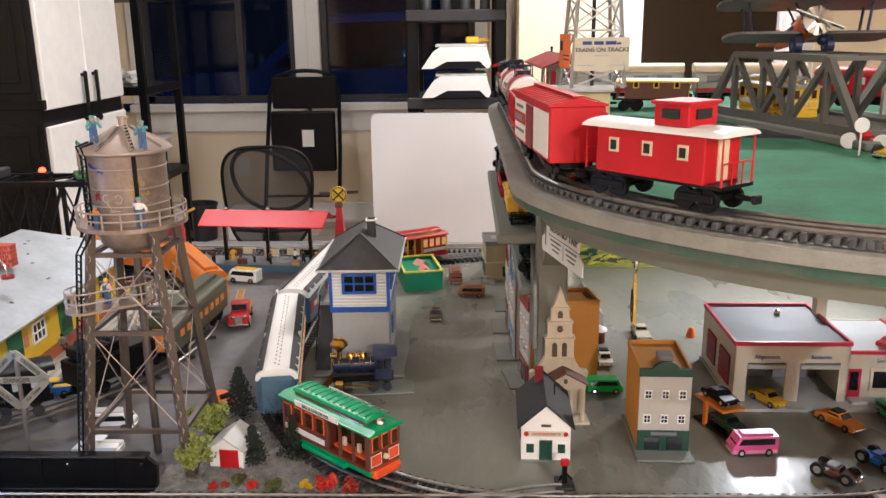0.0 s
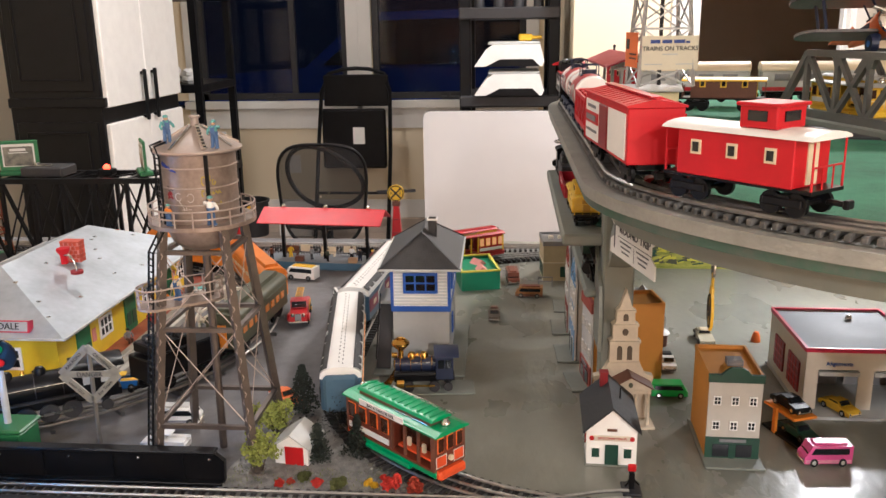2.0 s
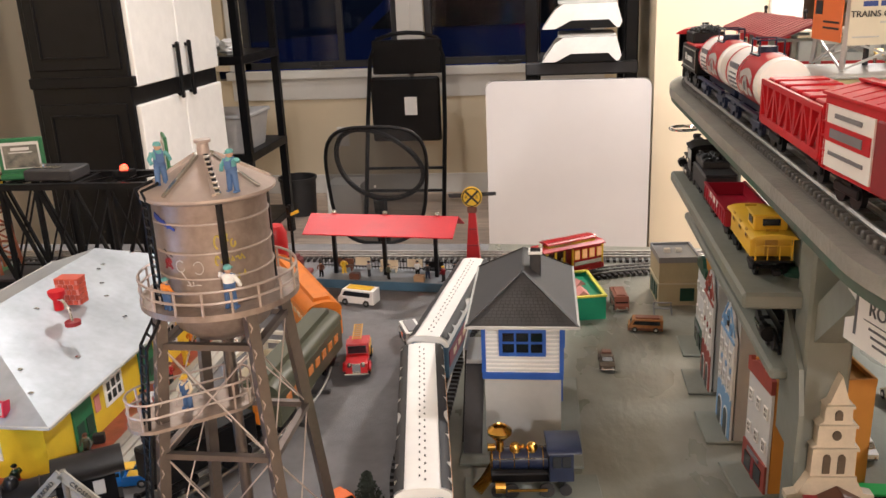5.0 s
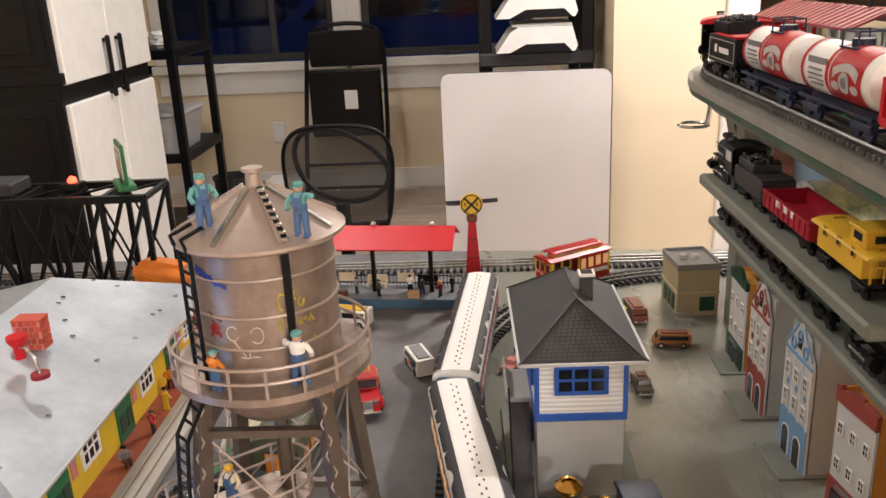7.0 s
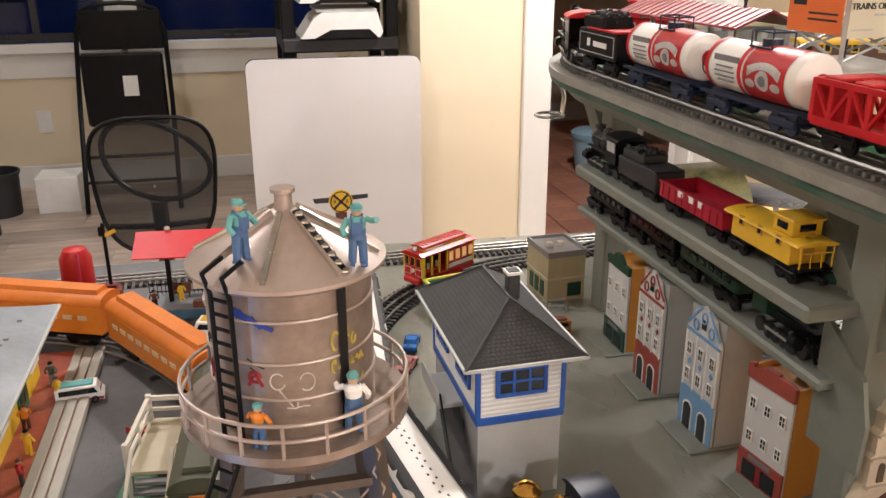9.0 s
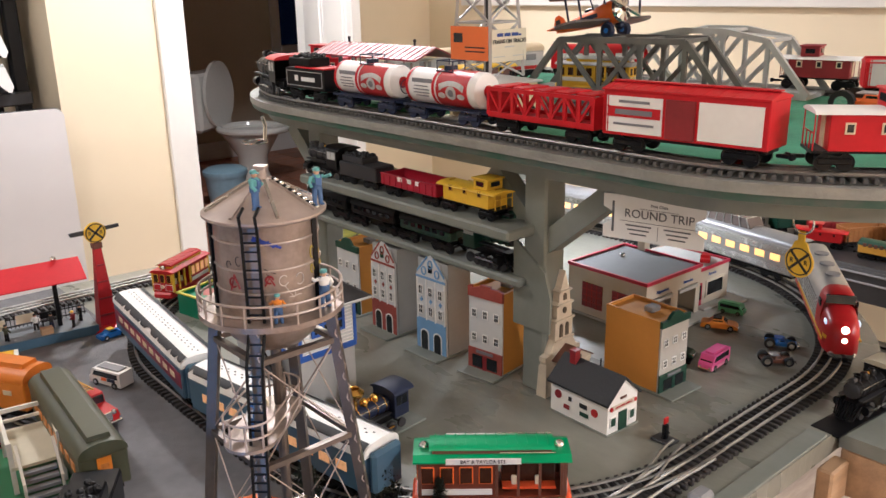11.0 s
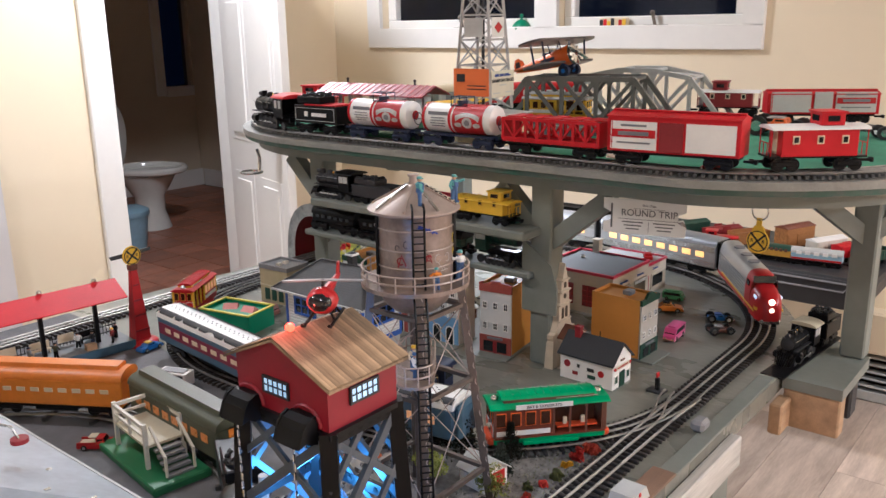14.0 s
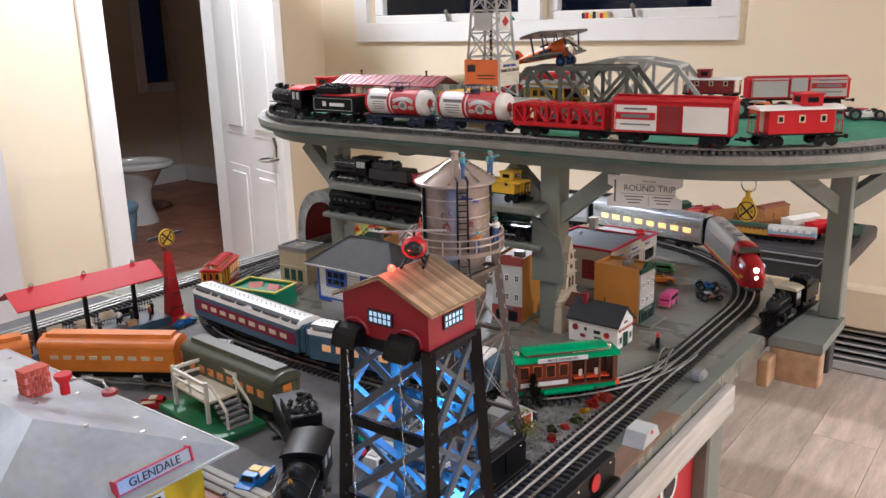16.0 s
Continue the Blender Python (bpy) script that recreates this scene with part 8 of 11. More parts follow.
def cable_car(label, m, L, W, H, body, roof, panel, post, ends, lit=False, name_board=True, trim=None):
    c = thing("cable_car", label, "trolley")
    c.matrix_basis = m
    z0 = 0.012
    trim = trim or post
    part("chassis", B().box(0, 0, z0, L, W * 0.92, 0.010, 0.002).box(0, W * 0.5, 0.010, L * 0.5, 0.008, 0.006, 0.001).box(0, -W * 0.5, 0.010, L * 0.5, 0.008, 0.006, 0.001), body, c)
    part("floor", B().box(0, 0, z0 + 0.006, L * 0.98, W, 0.003), panel, c)
    zb, zt = z0 + 0.007, H - 0.014
    cl = L * 0.52
    part("closed_half", B().box(-L * 0.5 + cl / 2, 0, (zb + zt) / 2, cl, W * 0.94, zt - zb), panel, c)
    for s in (-1, 1):
        for k in range(4):
            x = -L * 0.5 + cl * (k + 0.5) / 4
            wn = part("window", B().box(x, s * (W * 0.47 + 0.0004), zb + (zt - zb) * 0.62, cl * 0.18, 0.0012, (zt - zb) * 0.5, 0.001), trim, c)
            part("pane", B().box(x, s * (W * 0.47 + 0.0011), zb + (zt - zb) * 0.62, cl * 0.15, 0.0008, (zt - zb) * 0.44), M_LITDIM if lit else M_GLASSBROWN, wn)
        part("side_board", B().box(-L * 0.5 + cl / 2, s * (W * 0.47 + 0.0008), zb + 0.006, cl * 0.92, 0.0012, 0.007), M_PAPER, c)
        for k in range(4):
            x = L * 0.03 + k * L * 0.145
            part("pillar", B().bar((x, s * W * 0.46, zb), (x, s * W * 0.46, zt), 0.003), post, c)
        part("bench", B().box(L * 0.25, s * W * 0.26, zb + 0.007, L * 0.36, W * 0.24, 0.003), ends, c)
        # Tall dark sheet behind the bench stands in for the shade inside the car.
        part("interior_shade", B().box(L * 0.25, s * W * 0.10, zb + (zt - zb) * 0.45, L * 0.36, 0.003, (zt - zb) * 0.86), M_GLASSBROWN, c)
        for k in range(2):
            part("seat_post", B().box(L * (0.15 + 0.16 * k), s * W * 0.25, zb + 0.013, 0.006, 0.004, 0.012, 0.001), M_CREAM, c)
        part("grab_rail", B().cyl((L * 0.05, s * W * 0.43, zt + 0.010), (L * 0.42, s * W * 0.43, zt + 0.010), 0.0007, n=5), M_STEEL, c)
        if name_board:
            nb = part("name_board", B().box(-L * 0.06, s * (W * 0.5 + 0.0025), zt + 0.003, L * 0.5, 0.0012, 0.007), M_PAPER, c)
            letters("lettering", "BAY & TAYLOR STS.", 0.0058, M_INK, nb, pose(-L * 0.06, s * (W * 0.5 + 0.0034), zt + 0.003, 90, 0, 0 if s < 0 else 180))
    for s in (-1, 1):
        e = part("end_panel", B().box(s * L * 0.49, 0, (zb + zt) / 2, 0.003, W * 0.94, zt - zb), panel, c)
        f = s * (L * 0.49 + 0.0018)
        for k in (-1, 1):
            part("apron_panel", B().box(f, k * W * 0.28, zb + (zt - zb) * 0.22, 0.0012, W * 0.30, (zt - zb) * 0.30, 0.0005), ends, e)
            part("apron_edge", B().tube([(f, k * W * 0.28 + i * W * 0.16, zb + (zt - zb) * (0.22 + j * 0.16)) for i, j in ((-1, -1), (1, -1), (1, 1), (-1, 1))], 0.0006, 5, True), M_PAPER, e)
        part("headlamp", B().cyl((f, 0, zb + 0.010), (f + s * 0.003, 0, zb + 0.010), 0.0035, n=12), M_CREAM, e)
        for k in (-1, 0, 1):
            part("end_window", B().box(f, k * W * 0.30, zb + (zt - zb) * 0.70, 0.0010, W * 0.21, (zt - zb) * 0.44, 0.0005), trim, e)
            part("end_pane", B().box(f + s * 0.0006, k * W * 0.30, zb + (zt - zb) * 0.70, 0.0010, W * 0.165, (zt - zb) * 0.38), M_GLASSBROWN, e)
        for k in (-1, 1):
            part("corner_post", B().bar((s * L * 0.487, k * W * 0.46, zb), (s * L * 0.487, k * W * 0.46, zt), 0.004), post, c)
        part("fender", B().box(s * L * 0.505, 0, 0.012, 0.012, W * 0.86, 0.012, 0.003), ends, c)
        part("roof_lamp", B().blob((s * L * 0.46, 0, H - 0.007), 0.006, 1, 0, 10), M_CHROME, c, "", True)
    part("roof", B().prism([(-W * 0.54, zt), (W * 0.54, zt), (W * 0.54, zt + 0.002), (W * 0.34, zt + 0.0055), (-W * 0.34, zt + 0.0055), (-W * 0.54, zt + 0.002)], "x", -L * 0.53, L * 0.53), roof, c)
    prof = [(W * 0.33 * math.cos(PI * i / 10), zt + 0.010 + 0.005 * math.sin(PI * i / 10)) for i in range(11)]
    part("clerestory_wall", B().box(0, 0, zt + 0.008, L * 0.80, W * 0.62, 0.006), post, c)
    part("clerestory", B().prism(prof, "x", -L * 0.42, L * 0.42), roof, c, "", True)
    rb = B()
    for k in range(12):
        rb.box(-L * 0.38 + k * L * 0.76 / 11, 0, zt + 0.0150, 0.0012, W * 0.5, 0.001)
    pieces("roof_rib", rb, roof, c)
    for s in (-1, 1):
        part("wheelset", B().cyl((s * L * 0.22, -0.018, 0.008), (s * L * 0.22, -0.014, 0.008), 0.008, n=12).cyl((s * L * 0.22, 0.014, 0.008), (s * L * 0.22, 0.018, 0.008), 0.008, n=12), M_BLACK, c)
    return c


M_ORANGE2 = mat("vivid_orange", (0.78, 0.15, 0.015), 0.35, var=0.1)
M_GLASSBROWN = mat("amber_dark_glass", (0.05, 0.018, 0.01), 0.1, var=0.3, scale=80)
M_WOODRED = mat("red_brown_wood", (0.14, 0.032, 0.016), 0.35, var=0.2, scale=40)
M_REDORANGE = mat("red_orange_enamel", (0.70, 0.09, 0.02), 0.35, var=0.12)
M_GOLDTRIM = mat("ochre_trim", (0.55, 0.30, 0.03), 0.45, var=0.1)
s_ = INNER.near(-0.112, 0.962)
cable_car("green-roofed tin cable car on the front curve", INNER.ride(s_, 0.10, RAIL), 0.165, 0.050, 0.076, M_GREEN, M_GREEN, M_WOODRED, M_BROWN, M_REDORANGE, False, True, M_ORANGE2)
s_ = INNER.near(-0.07, 1.865)
cable_car("red cable car with yellow window frames at the back curve", INNER.ride(s_, 0.08, RAIL), 0.125, 0.046, 0.070, M_RED, M_RED, M_RED, M_YELLOW, M_RED, True, False)


# ---- station, coaling tower, lineside things ----
def glendale_station():
    st = thing("toy_station", "yellow tin station with a pale grey hipped roof", "building", 0, 0, T)
    x0, x1, y0, y1 = -0.955, -0.672, 1.150, 1.66
    # brick platform with stone strips along the track side
    pl = part("platform", B().box(-0.79, 1.42, 0.004, 0.36, 0.62, 0.008, 0.002), M_BRICKBASE, st)
    for k in range(3):
        part("platform_strip", B().box(-0.604 - 0.014 * k, 1.42, 0.0055, 0.012, 0.62, 0.011, 0.001), M_STRIP, st)
    W, D = x1 - x0, y1 - y0
    part("wall_shell", B().box((x0 + x1) / 2, (y0 + y1) / 2, 0.05, W, D, 0.085), M_STNYELLOW, st)
    for k in range(3):
        y = y0 + D * (0.15 + 0.33 * k)
        d = part("door", B().box(x1 + 0.001, y, 0.040, 0.003, 0.042, 0.062), M_DOORGREEN, st)
        for q in range(2):
            part("door_panel", B().box(x1 + 0.003, y - 0.01 + 0.02 * q, 0.032, 0.001, 0.014, 0.024), M_DKGREEN, d)
        win(st, x1, y + D * 0.15, 0.05, 0.04, 0.032, "+x", M_WHITEP, M_GLASS, 3, 2, 0.002)
        part("notice", B().box(x1 + 0.0008, y + 0.035, 0.048, 0.0012, 0.012, 0.022), M_PINKROOF, st)
    win(st, x0 + W * 0.72, y0, 0.05, 0.04, 0.032, "-y", M_WHITEP, M_GLASS, 2, 2, 0.002)
    win(st, x0 + W * 0.28, y0, 0.05, 0.04, 0.032, "-y", M_WHITEP, M_GLASS, 2, 2, 0.002)
    for k in (0.5,):
        part("door", B().box(x0 + W * k, y0 - 0.001, 0.040, 0.04, 0.003, 0.062), M_DOORGREEN, st)
    # hipped roof
    o = 0.032
    ez, rz = 0.094, 0.165
    a, b, c, d = (x0 - o, y0 - o), (x1 + o, y0 - o), (x1 + o, y1 + o), (x0 - o, y1 + o)
    xm = (x0 + x1) / 2
    r0, r1 = y0 + 0.11, y1 - 0.11
    vs = [(*a, ez), (*b, ez), (*c, ez), (*d, ez), (xm, r0, rz), (xm, r1, rz)]
    part("roof", B().add(vs, [(0, 1, 4), (1, 2, 5, 4), (2, 3, 5), (3, 0, 4, 5), (3, 2, 1, 0)]), M_STNROOF, st)
    e = B()
    for i, j in ((0, 1), (1, 2), (2, 3), (3, 0)):
        e.bar(vs[i], vs[j], 0.003, 0.003)
    part("eave", e, M_LGREY, st)
    random.seed(5)
    for k in range(16):
        u, v = random.random(), random.random()
        A, Bq, C, Dq = (Vector(vs[i]) for i in (1, 2, 5, 4))
        p = A.lerp(Bq, u).lerp(Dq.lerp(C, u), 0.1 + 0.75 * v)
        part("tab", B().box(p.x, p.y, p.z + 0.001, 0.006, 0.004, 0.0015), M_STEEL, st, "" if k else "bent tin fixing tab")
    # chimney of small bricks
    cx, cy = -0.752, 1.374
    ch = part("chimney", B().box(cx, cy, 0.160, 0.032, 0.020, 0.036), M_PINKROOF, st, "brick chimney")
    bk = None
    for r in range(5):
        o = 0.002 if r % 2 else -0.002
        spots = [(cx + s * 0.0162, cy - 0.0062 + 0.0062 * q, 0) for q in range(3) for s in (-1, 1)] + [(cx - 0.0115 + o + 0.0078 * q, cy - 0.0102, 90) for q in range(4)]
        for px, py, a in spots:
            m = pose(px, py, 0.1455 + r * 0.0074, 0, 0, a)
            if bk is None:
                bk = part("brick", B().box(0, 0, 0, 0.0022, 0.0056, 0.0062), M_BRICKORANGE, ch)
                bk.matrix_basis = m
            else:
                again(bk, "brick", m, ch)
    part("brick_cap", B().box(cx, cy, 0.1785, 0.034, 0.022, 0.002), M_BRICKORANGE, ch)
    part("funnel", B().lathe([(0.006, 0.0), (0.006, 0.014), (0.011, 0.022), (0.011, 0.027), (0.0, 0.027)], 14, (-0.740, 1.322, 0.152)), M_REDBRIGHT, st, "", True)
    part("wire", B().tube([(-0.738, 1.318, 0.168), (-0.722, 1.305, 0.172), (-0.706, 1.292, 0.165), (-0.702, 1.288, 0.150)], 0.0018, 6), M_STEEL, st, "", True)
    part("wire_plug", B().cyl((-0.701, 1.287, 0.1455), (-0.701, 1.287, 0.1505), 0.010, n=14), M_REDDARK, st)
    # sign on the south hip
    sg = part("sign_board", B().box(0, 0, 0, 0.096, 0.002, 0.015).box(-0.049, 0.002, 0.0, 0.002, 0.012, 0.018).box(0.049, 0.002, 0.0, 0.002, 0.012, 0.018).box(0, 0.002, -0.008, 0.100, 0.008, 0.0016).box(0, 0.001, 0.008, 0.100, 0.003, 0.0014), M_REDTRIM, st, "red sign board with white panel")
    sg.matrix_basis = pose(-0.748, 1.132, 0.109, -12)
    part("sign_panel", B().box(0, -0.0015, 0, 0.095, 0.001, 0.0145), M_STNROOF, sg)
    letters("lettering", "GLENDALE", 0.0138, M_INK, sg, pose(0, -0.0025, 0, 90))
    z = T + 0.008
    fg = [(-0.655, 1.20, M_OLIVE, M_DARKGREY), (-0.648, 1.33, M_GREY, M_BROWN), (-0.640, 1.40, M_RED, M_DARKGREY), (-0.645, 1.46, M_YELLOW, M_YELLOW), (-0.66, 1.52, M_ORANGE, M_BROWN), (-0.70, 1.128, M_DKGREEN, M_RED), (-0.635, 1.585, M_YELLOW, M_ORANGE), (-0.65, 1.63, M_OLIVE, M_GREY)]
    lb = ["green uniform", "grey coat sitting on a bag", "red jacket", "yellow dress", "orange coat", "red skirt", "yellow coat", "olive jacket"]
    for k, (x, y, s, l) in enumerate(fg):
        figure("passenger figurine, %s, on the brick platform" % lb[k], x, y, z, 50 * k, s, l, M_BLACKMATT if k % 2 else M_BROWN, 0.034, 0, k == 1)
    figure("seated figurine in a dark blue suit waving an arm", -0.655, 1.135, z, 60, M_NAVY, M_NAVY, M_NAVY, 0.032, 1.0, True)
    tr = thing("storage_chest", "dark grey trunk on the platform", "trunk", -0.66, 1.235, z, 20)
    part("box", B().box(0, 0, 0.006, 0.014, 0.010, 0.012, 0.001), M_DARKGREY, tr)


M_BRICKBASE = mat("red_brick_pattern_tin", (0.36, 0.09, 0.05), 0.5, var=0.3, scale=60, bump=0.3, bscale=150)
M_STRIP = mat("stone_grey_strip", (0.40, 0.38, 0.33), 0.6, var=0.1, scale=40)
M_STNYELLOW = mat("bright_yellow_tin", (0.78, 0.56, 0.02), 0.4, var=0.06)
M_DOORGREEN = mat("green_door", (0.02, 0.15, 0.06), 0.45, var=0.15)
M_STNROOF = mat("pale_blue_grey_tin_roof", (0.36, 0.40, 0.44), 0.36, 0.35, var=0.12, scale=14, col2=(0.50, 0.55, 0.60))
M_BRICKORANGE = mat("orange_red_brick", (0.48, 0.075, 0.04), 0.6, rand=0.2, var=0.15)
glendale_station()


def coaling_tower():
    ct = thing("coaling_tower", "red-headed black coaling tower lit blue from inside", "tower", -0.683, 0.80, T, 0)
    H = 0.330
    hx, hy = 0.033, 0.046
    fx, fy = 0.048, 0.060
    def cor(i, j, z):
        k = z / H
        return Vector((i * (fx + (hx - fx) * k), j * (fy + (hy - fy) * k), z))
    for i in (-1, 1):
        for j in (-1, 1):
            lg = part("leg", B().bar(tuple(cor(i, j, 0)), tuple(cor(i, j, H)), 0.012, 0.012), M_BLACK, ct)
            for k in range(10):
                p = cor(i, j, 0.02 + k * 0.03)
                part("rivet", B().blob((p.x + i * 0.006, p.y - 0.006, p.z), 0.0012, 1, 0, 5), M_DARKGREY, lg)
    lev = [0.004, 0.085, 0.165, 0.245, H - 0.006]
    def face(a, b, nx, ny):
        for k in range(4):
            z0, z1 = lev[k], lev[k + 1]
            zm = (z0 + z1) / 2
            p0, p1, q0, q1 = cor(*a, z0), cor(*b, z0), cor(*a, z1), cor(*b, z1)
            m0, m1 = cor(*a, zm), cor(*b, zm)
            part("girder", B().bar(tuple(q0), tuple(q1), 0.004, 0.010), M_BLACK, ct)
            part("diagonal", B().bar(tuple(p0), tuple(q1), 0.004, 0.007), M_BLUELITBLACK, ct)
            part("diagonal", B().bar(tuple(q0), tuple((m1 + p1) / 2), 0.003, 0.005), M_BLUELITBLACK, ct)
            part("diagonal", B().bar(tuple(m0), tuple((q0 + q1) / 2), 0.003, 0.005), M_BLUELITBLACK, ct)
            part("diagonal", B().bar(tuple((p0 + p1) / 2), tuple(m1), 0.003, 0.005), M_BLUELITBLACK, ct)
            hl = B()
            for q in range(6):
                c = q0.lerp(q1, (q + 1.0) / 7)
                hl.cyl((c.x - nx * 0.0025, c.y - ny * 0.0025, c.z), (c.x + nx * 0.0026, c.y + ny * 0.0026, c.z), 0.0024, n=10)
            pieces("girder_hole", hl, M_HOLE, ct)
    face((-1, -1), (1, -1), 0, 1)
    face((1, 1), (-1, 1), 0, 1)
    face((-1, 1), (-1, -1), 1, 0)
    face((1, -1), (1, 1), 1, 0)
    # head house
    z0, z1, zr = H, H + 0.036, H + 0.056
    part("floor", B().box(0, 0, z0 - 0.002, 0.074, 0.104, 0.004), M_BLACK, ct)
    pent = [(-0.048, z0), (0.048, z0), (0.048, z1), (0, zr), (-0.048, z1)]
    part("head_house", B().prism(pent, "x", -0.034, 0.034), M_BARNRED, ct)
    for s in (-1, 1):
        win(ct, s * 0.034, 0.004, z0 + 0.020, 0.026, 0.0115, "+x" if s > 0 else "-x", M_DARKGREY, M_LITCOOL, 5, 2, 0.002)
        win(ct, 0.0, s * 0.048, z0 + 0.020, 0.027, 0.0115, "+y" if s > 0 else "-y", M_DARKGREY, M_LITCOOL, 5, 2, 0.002)
    # roof boards
    rf = part("roof", B().prism([(-0.056, z1 - 0.004), (0, zr + 0.0005), (0.056, z1 - 0.004), (0.056, z1 - 0.002), (0, zr + 0.0025), (-0.056, z1 - 0.002)], "x", -0.0395, 0.0395), M_ROOFBOARD, ct)
    bd = None
    for s in (-1, 1):
        for k in range(22):
            x = -0.0378 + k * 0.0036
            L = math.hypot(0.056, zr - z1 + 0.0045)
            m = Matrix.Translation((x, s * 0.028, (zr + z1) / 2 + 0.0015)) @ Matrix.Rotation(s * -math.atan2(zr - z1 + 0.0045, 0.056), 4, "X")
            if bd is None:
                bd = part("roof_board", B().box(0, 0, 0, 0.00352, L, 0.0007), M_ROOFBOARD, rf)
                bd.matrix_basis = m
            else:
                again(bd, "roof_board", m, rf)
    # two open black chute hoods with chains on the west face
    for y, q in ((0.034, 0), (-0.026, 1)):
        prof = [(-0.034, z0 + 0.010), (-0.040, z0 + 0.0105), (-0.046, z0 + 0.008), (-0.050, z0 + 0.003), (-0.052, z0 - 0.003), (-0.054, z0 - 0.008), (-0.047, z0 - 0.006), (-0.041, z0 - 0.010), (-0.034, z0 - 0.008)]
        w = part("chute_hood", B().prism(prof, "y", y - 0.0115, y + 0.0115), M_BLACKMATT, ct, "black coal chute hood")
        for e in (-1, 1):
            part("cheek", B().prism([(x * 0.98 - 0.001, z + 0.0008) for x, z in prof[1:7]] + [(-0.037, z0 - 0.010), (-0.037, z0 + 0.008)], "y", y + e * 0.0125 - 0.0010, y + e * 0.0125 + 0.0010), M_BLACK, w)
        part("arch", B().tube([(-0.0345, y + 0.0145 * math.cos(PI * i / 10), z0 + 0.002 + 0.012 * math.sin(PI * i / 10)) for i in range(11)], 0.0016, 6), M_BARNRED, ct, "", True)
        ch = B()
        for k in range(44):
            z = z0 - 0.010 - k * 0.007
            ch.box(-0.0508, y - 0.004, z, 0.0022 if k % 2 else 0.0009, 0.0009 if k % 2 else 0.0022, 0.0062, 0.0004)
        pieces("chain_link", ch, M_STEEL, ct)
    # blue glow under the head house
    for z, w in ((0.235, 0.75), (0.12, 0.95)):
        lb = bpy.data.lights.new("blue_lamp", "POINT")
        lb.energy, lb.color, lb.shadow_soft_size = w, (0.14, 0.48, 1.0), 0.010
        ob = new("blue_lamp", lb)
        ob.parent, ob.matrix_basis = ct, pose(0.008, 0.008, z)
    part("bulb", B().blob((0, 0, H - 0.012), 0.006, 1, 0, 8), M_LITBLUE, ct)
    part("beacon", B().blob((-0.022, 0.0, zr + 0.006), 0.0035, 1, 0, 8), M_BULBRED, ct)
    lb = bpy.data.lights.new("beacon_lamp", "POINT")
    lb.energy, lb.color, lb.shadow_soft_size = 0.05, (1.0, 0.10, 0.05), 0.004
    ob = new("beacon_lamp", lb)
    ob.parent, ob.matrix_basis = ct, pose(-0.022, 0.0, zr + 0.014)
    # toy helicopter on the roof
    hc = thing("toy_helicopter", "small red toy helicopter standing on the tower roof", "helicopter", -0.668, 0.803, T + zr + 0.0025, 212)
    part("cabin", B().blob((0.006, 0, 0.014), 0.011, 3, 0.05, 10, 0.85), M_RED, hc, "", True)
    part("windscreen", B().blob((0.0105, 0, 0.0145), 0.0085, 3, 0.0, 10, 0.8), M_GLASS, hc, "", True)
    part("tail_boom", B().cyl((-0.002, 0, 0.016), (-0.04, 0, 0.019), 0.0045, 0.0015, 10), M_RED, hc)
    part("tail_fin", B().prism([(-0.04, 0.017), (-0.034, 0.018), (-0.038, 0.028), (-0.043, 0.028)], "y", -0.0006, 0.0006), M_RED, hc)
    part("mast", B().cyl((0.003, 0, 0.02), (0.003, 0, 0.028), 0.0012, n=8), M_DARKGREY, hc)
    for a in (96, 276):
        part("rotor_blade", B().bar((0.003, 0, 0.0275), (0.003 + 0.027 * math.cos(radians(a)), 0.027 * math.sin(radians(a)), 0.0268), 0.004, 0.0008), M_GREY, hc)
    for s in (-1, 1):
        part("skid", B().tube([(0.026, s * 0.009, 0.003), (0.022, s * 0.009, 0.0012), (-0.016, s * 0.009, 0.0012)], 0.0012, 6).cyl((0.010, s * 0.009, 0.001), (0.008, s * 0.005, 0.008), 0.0009, n=5).cyl((-0.006, s * 0.009, 0.001), (-0.004, s * 0.005, 0.008), 0.0009, n=5), M_BLACK, hc)
    hc.matrix_basis = hc.matrix_basis @ Matrix.Scale(1.08, 4)


# Black plastic; the paler blue in its colour paints part of the lamp glow.
M_BLUELITBLACK = mat("black_girder_with_painted_blue_glow", (0.075, 0.09, 0.11), 0.35, var=0.2, scale=40)
M_HOLE = mat("hole_shade", (0.004, 0.004, 0.005), 0.9)
M_BARNRED = mat("barn_red_board", (0.24, 0.008, 0.02), 0.45, var=0.12, scale=30)
M_ROOFBOARD = mat("weathered_roof_board", (0.17, 0.085, 0.04), 0.7, var=0.85, scale=40, col2=(0.56, 0.40, 0.24), rand=0.34, stretch=(1, 0.30, 0.30))
M_LITCOOL = mat("cool_lit_window", (0.55, 0.72, 0.85), 0.4, emit=0.55, ecol=(0.6, 0.85, 1.0))
M_LITBLUE = mat("lit_blue_bulb", (0.3, 0.6, 1), 0.4, emit=6.0, ecol=(0.15, 0.5, 1.0))
coaling_tower()


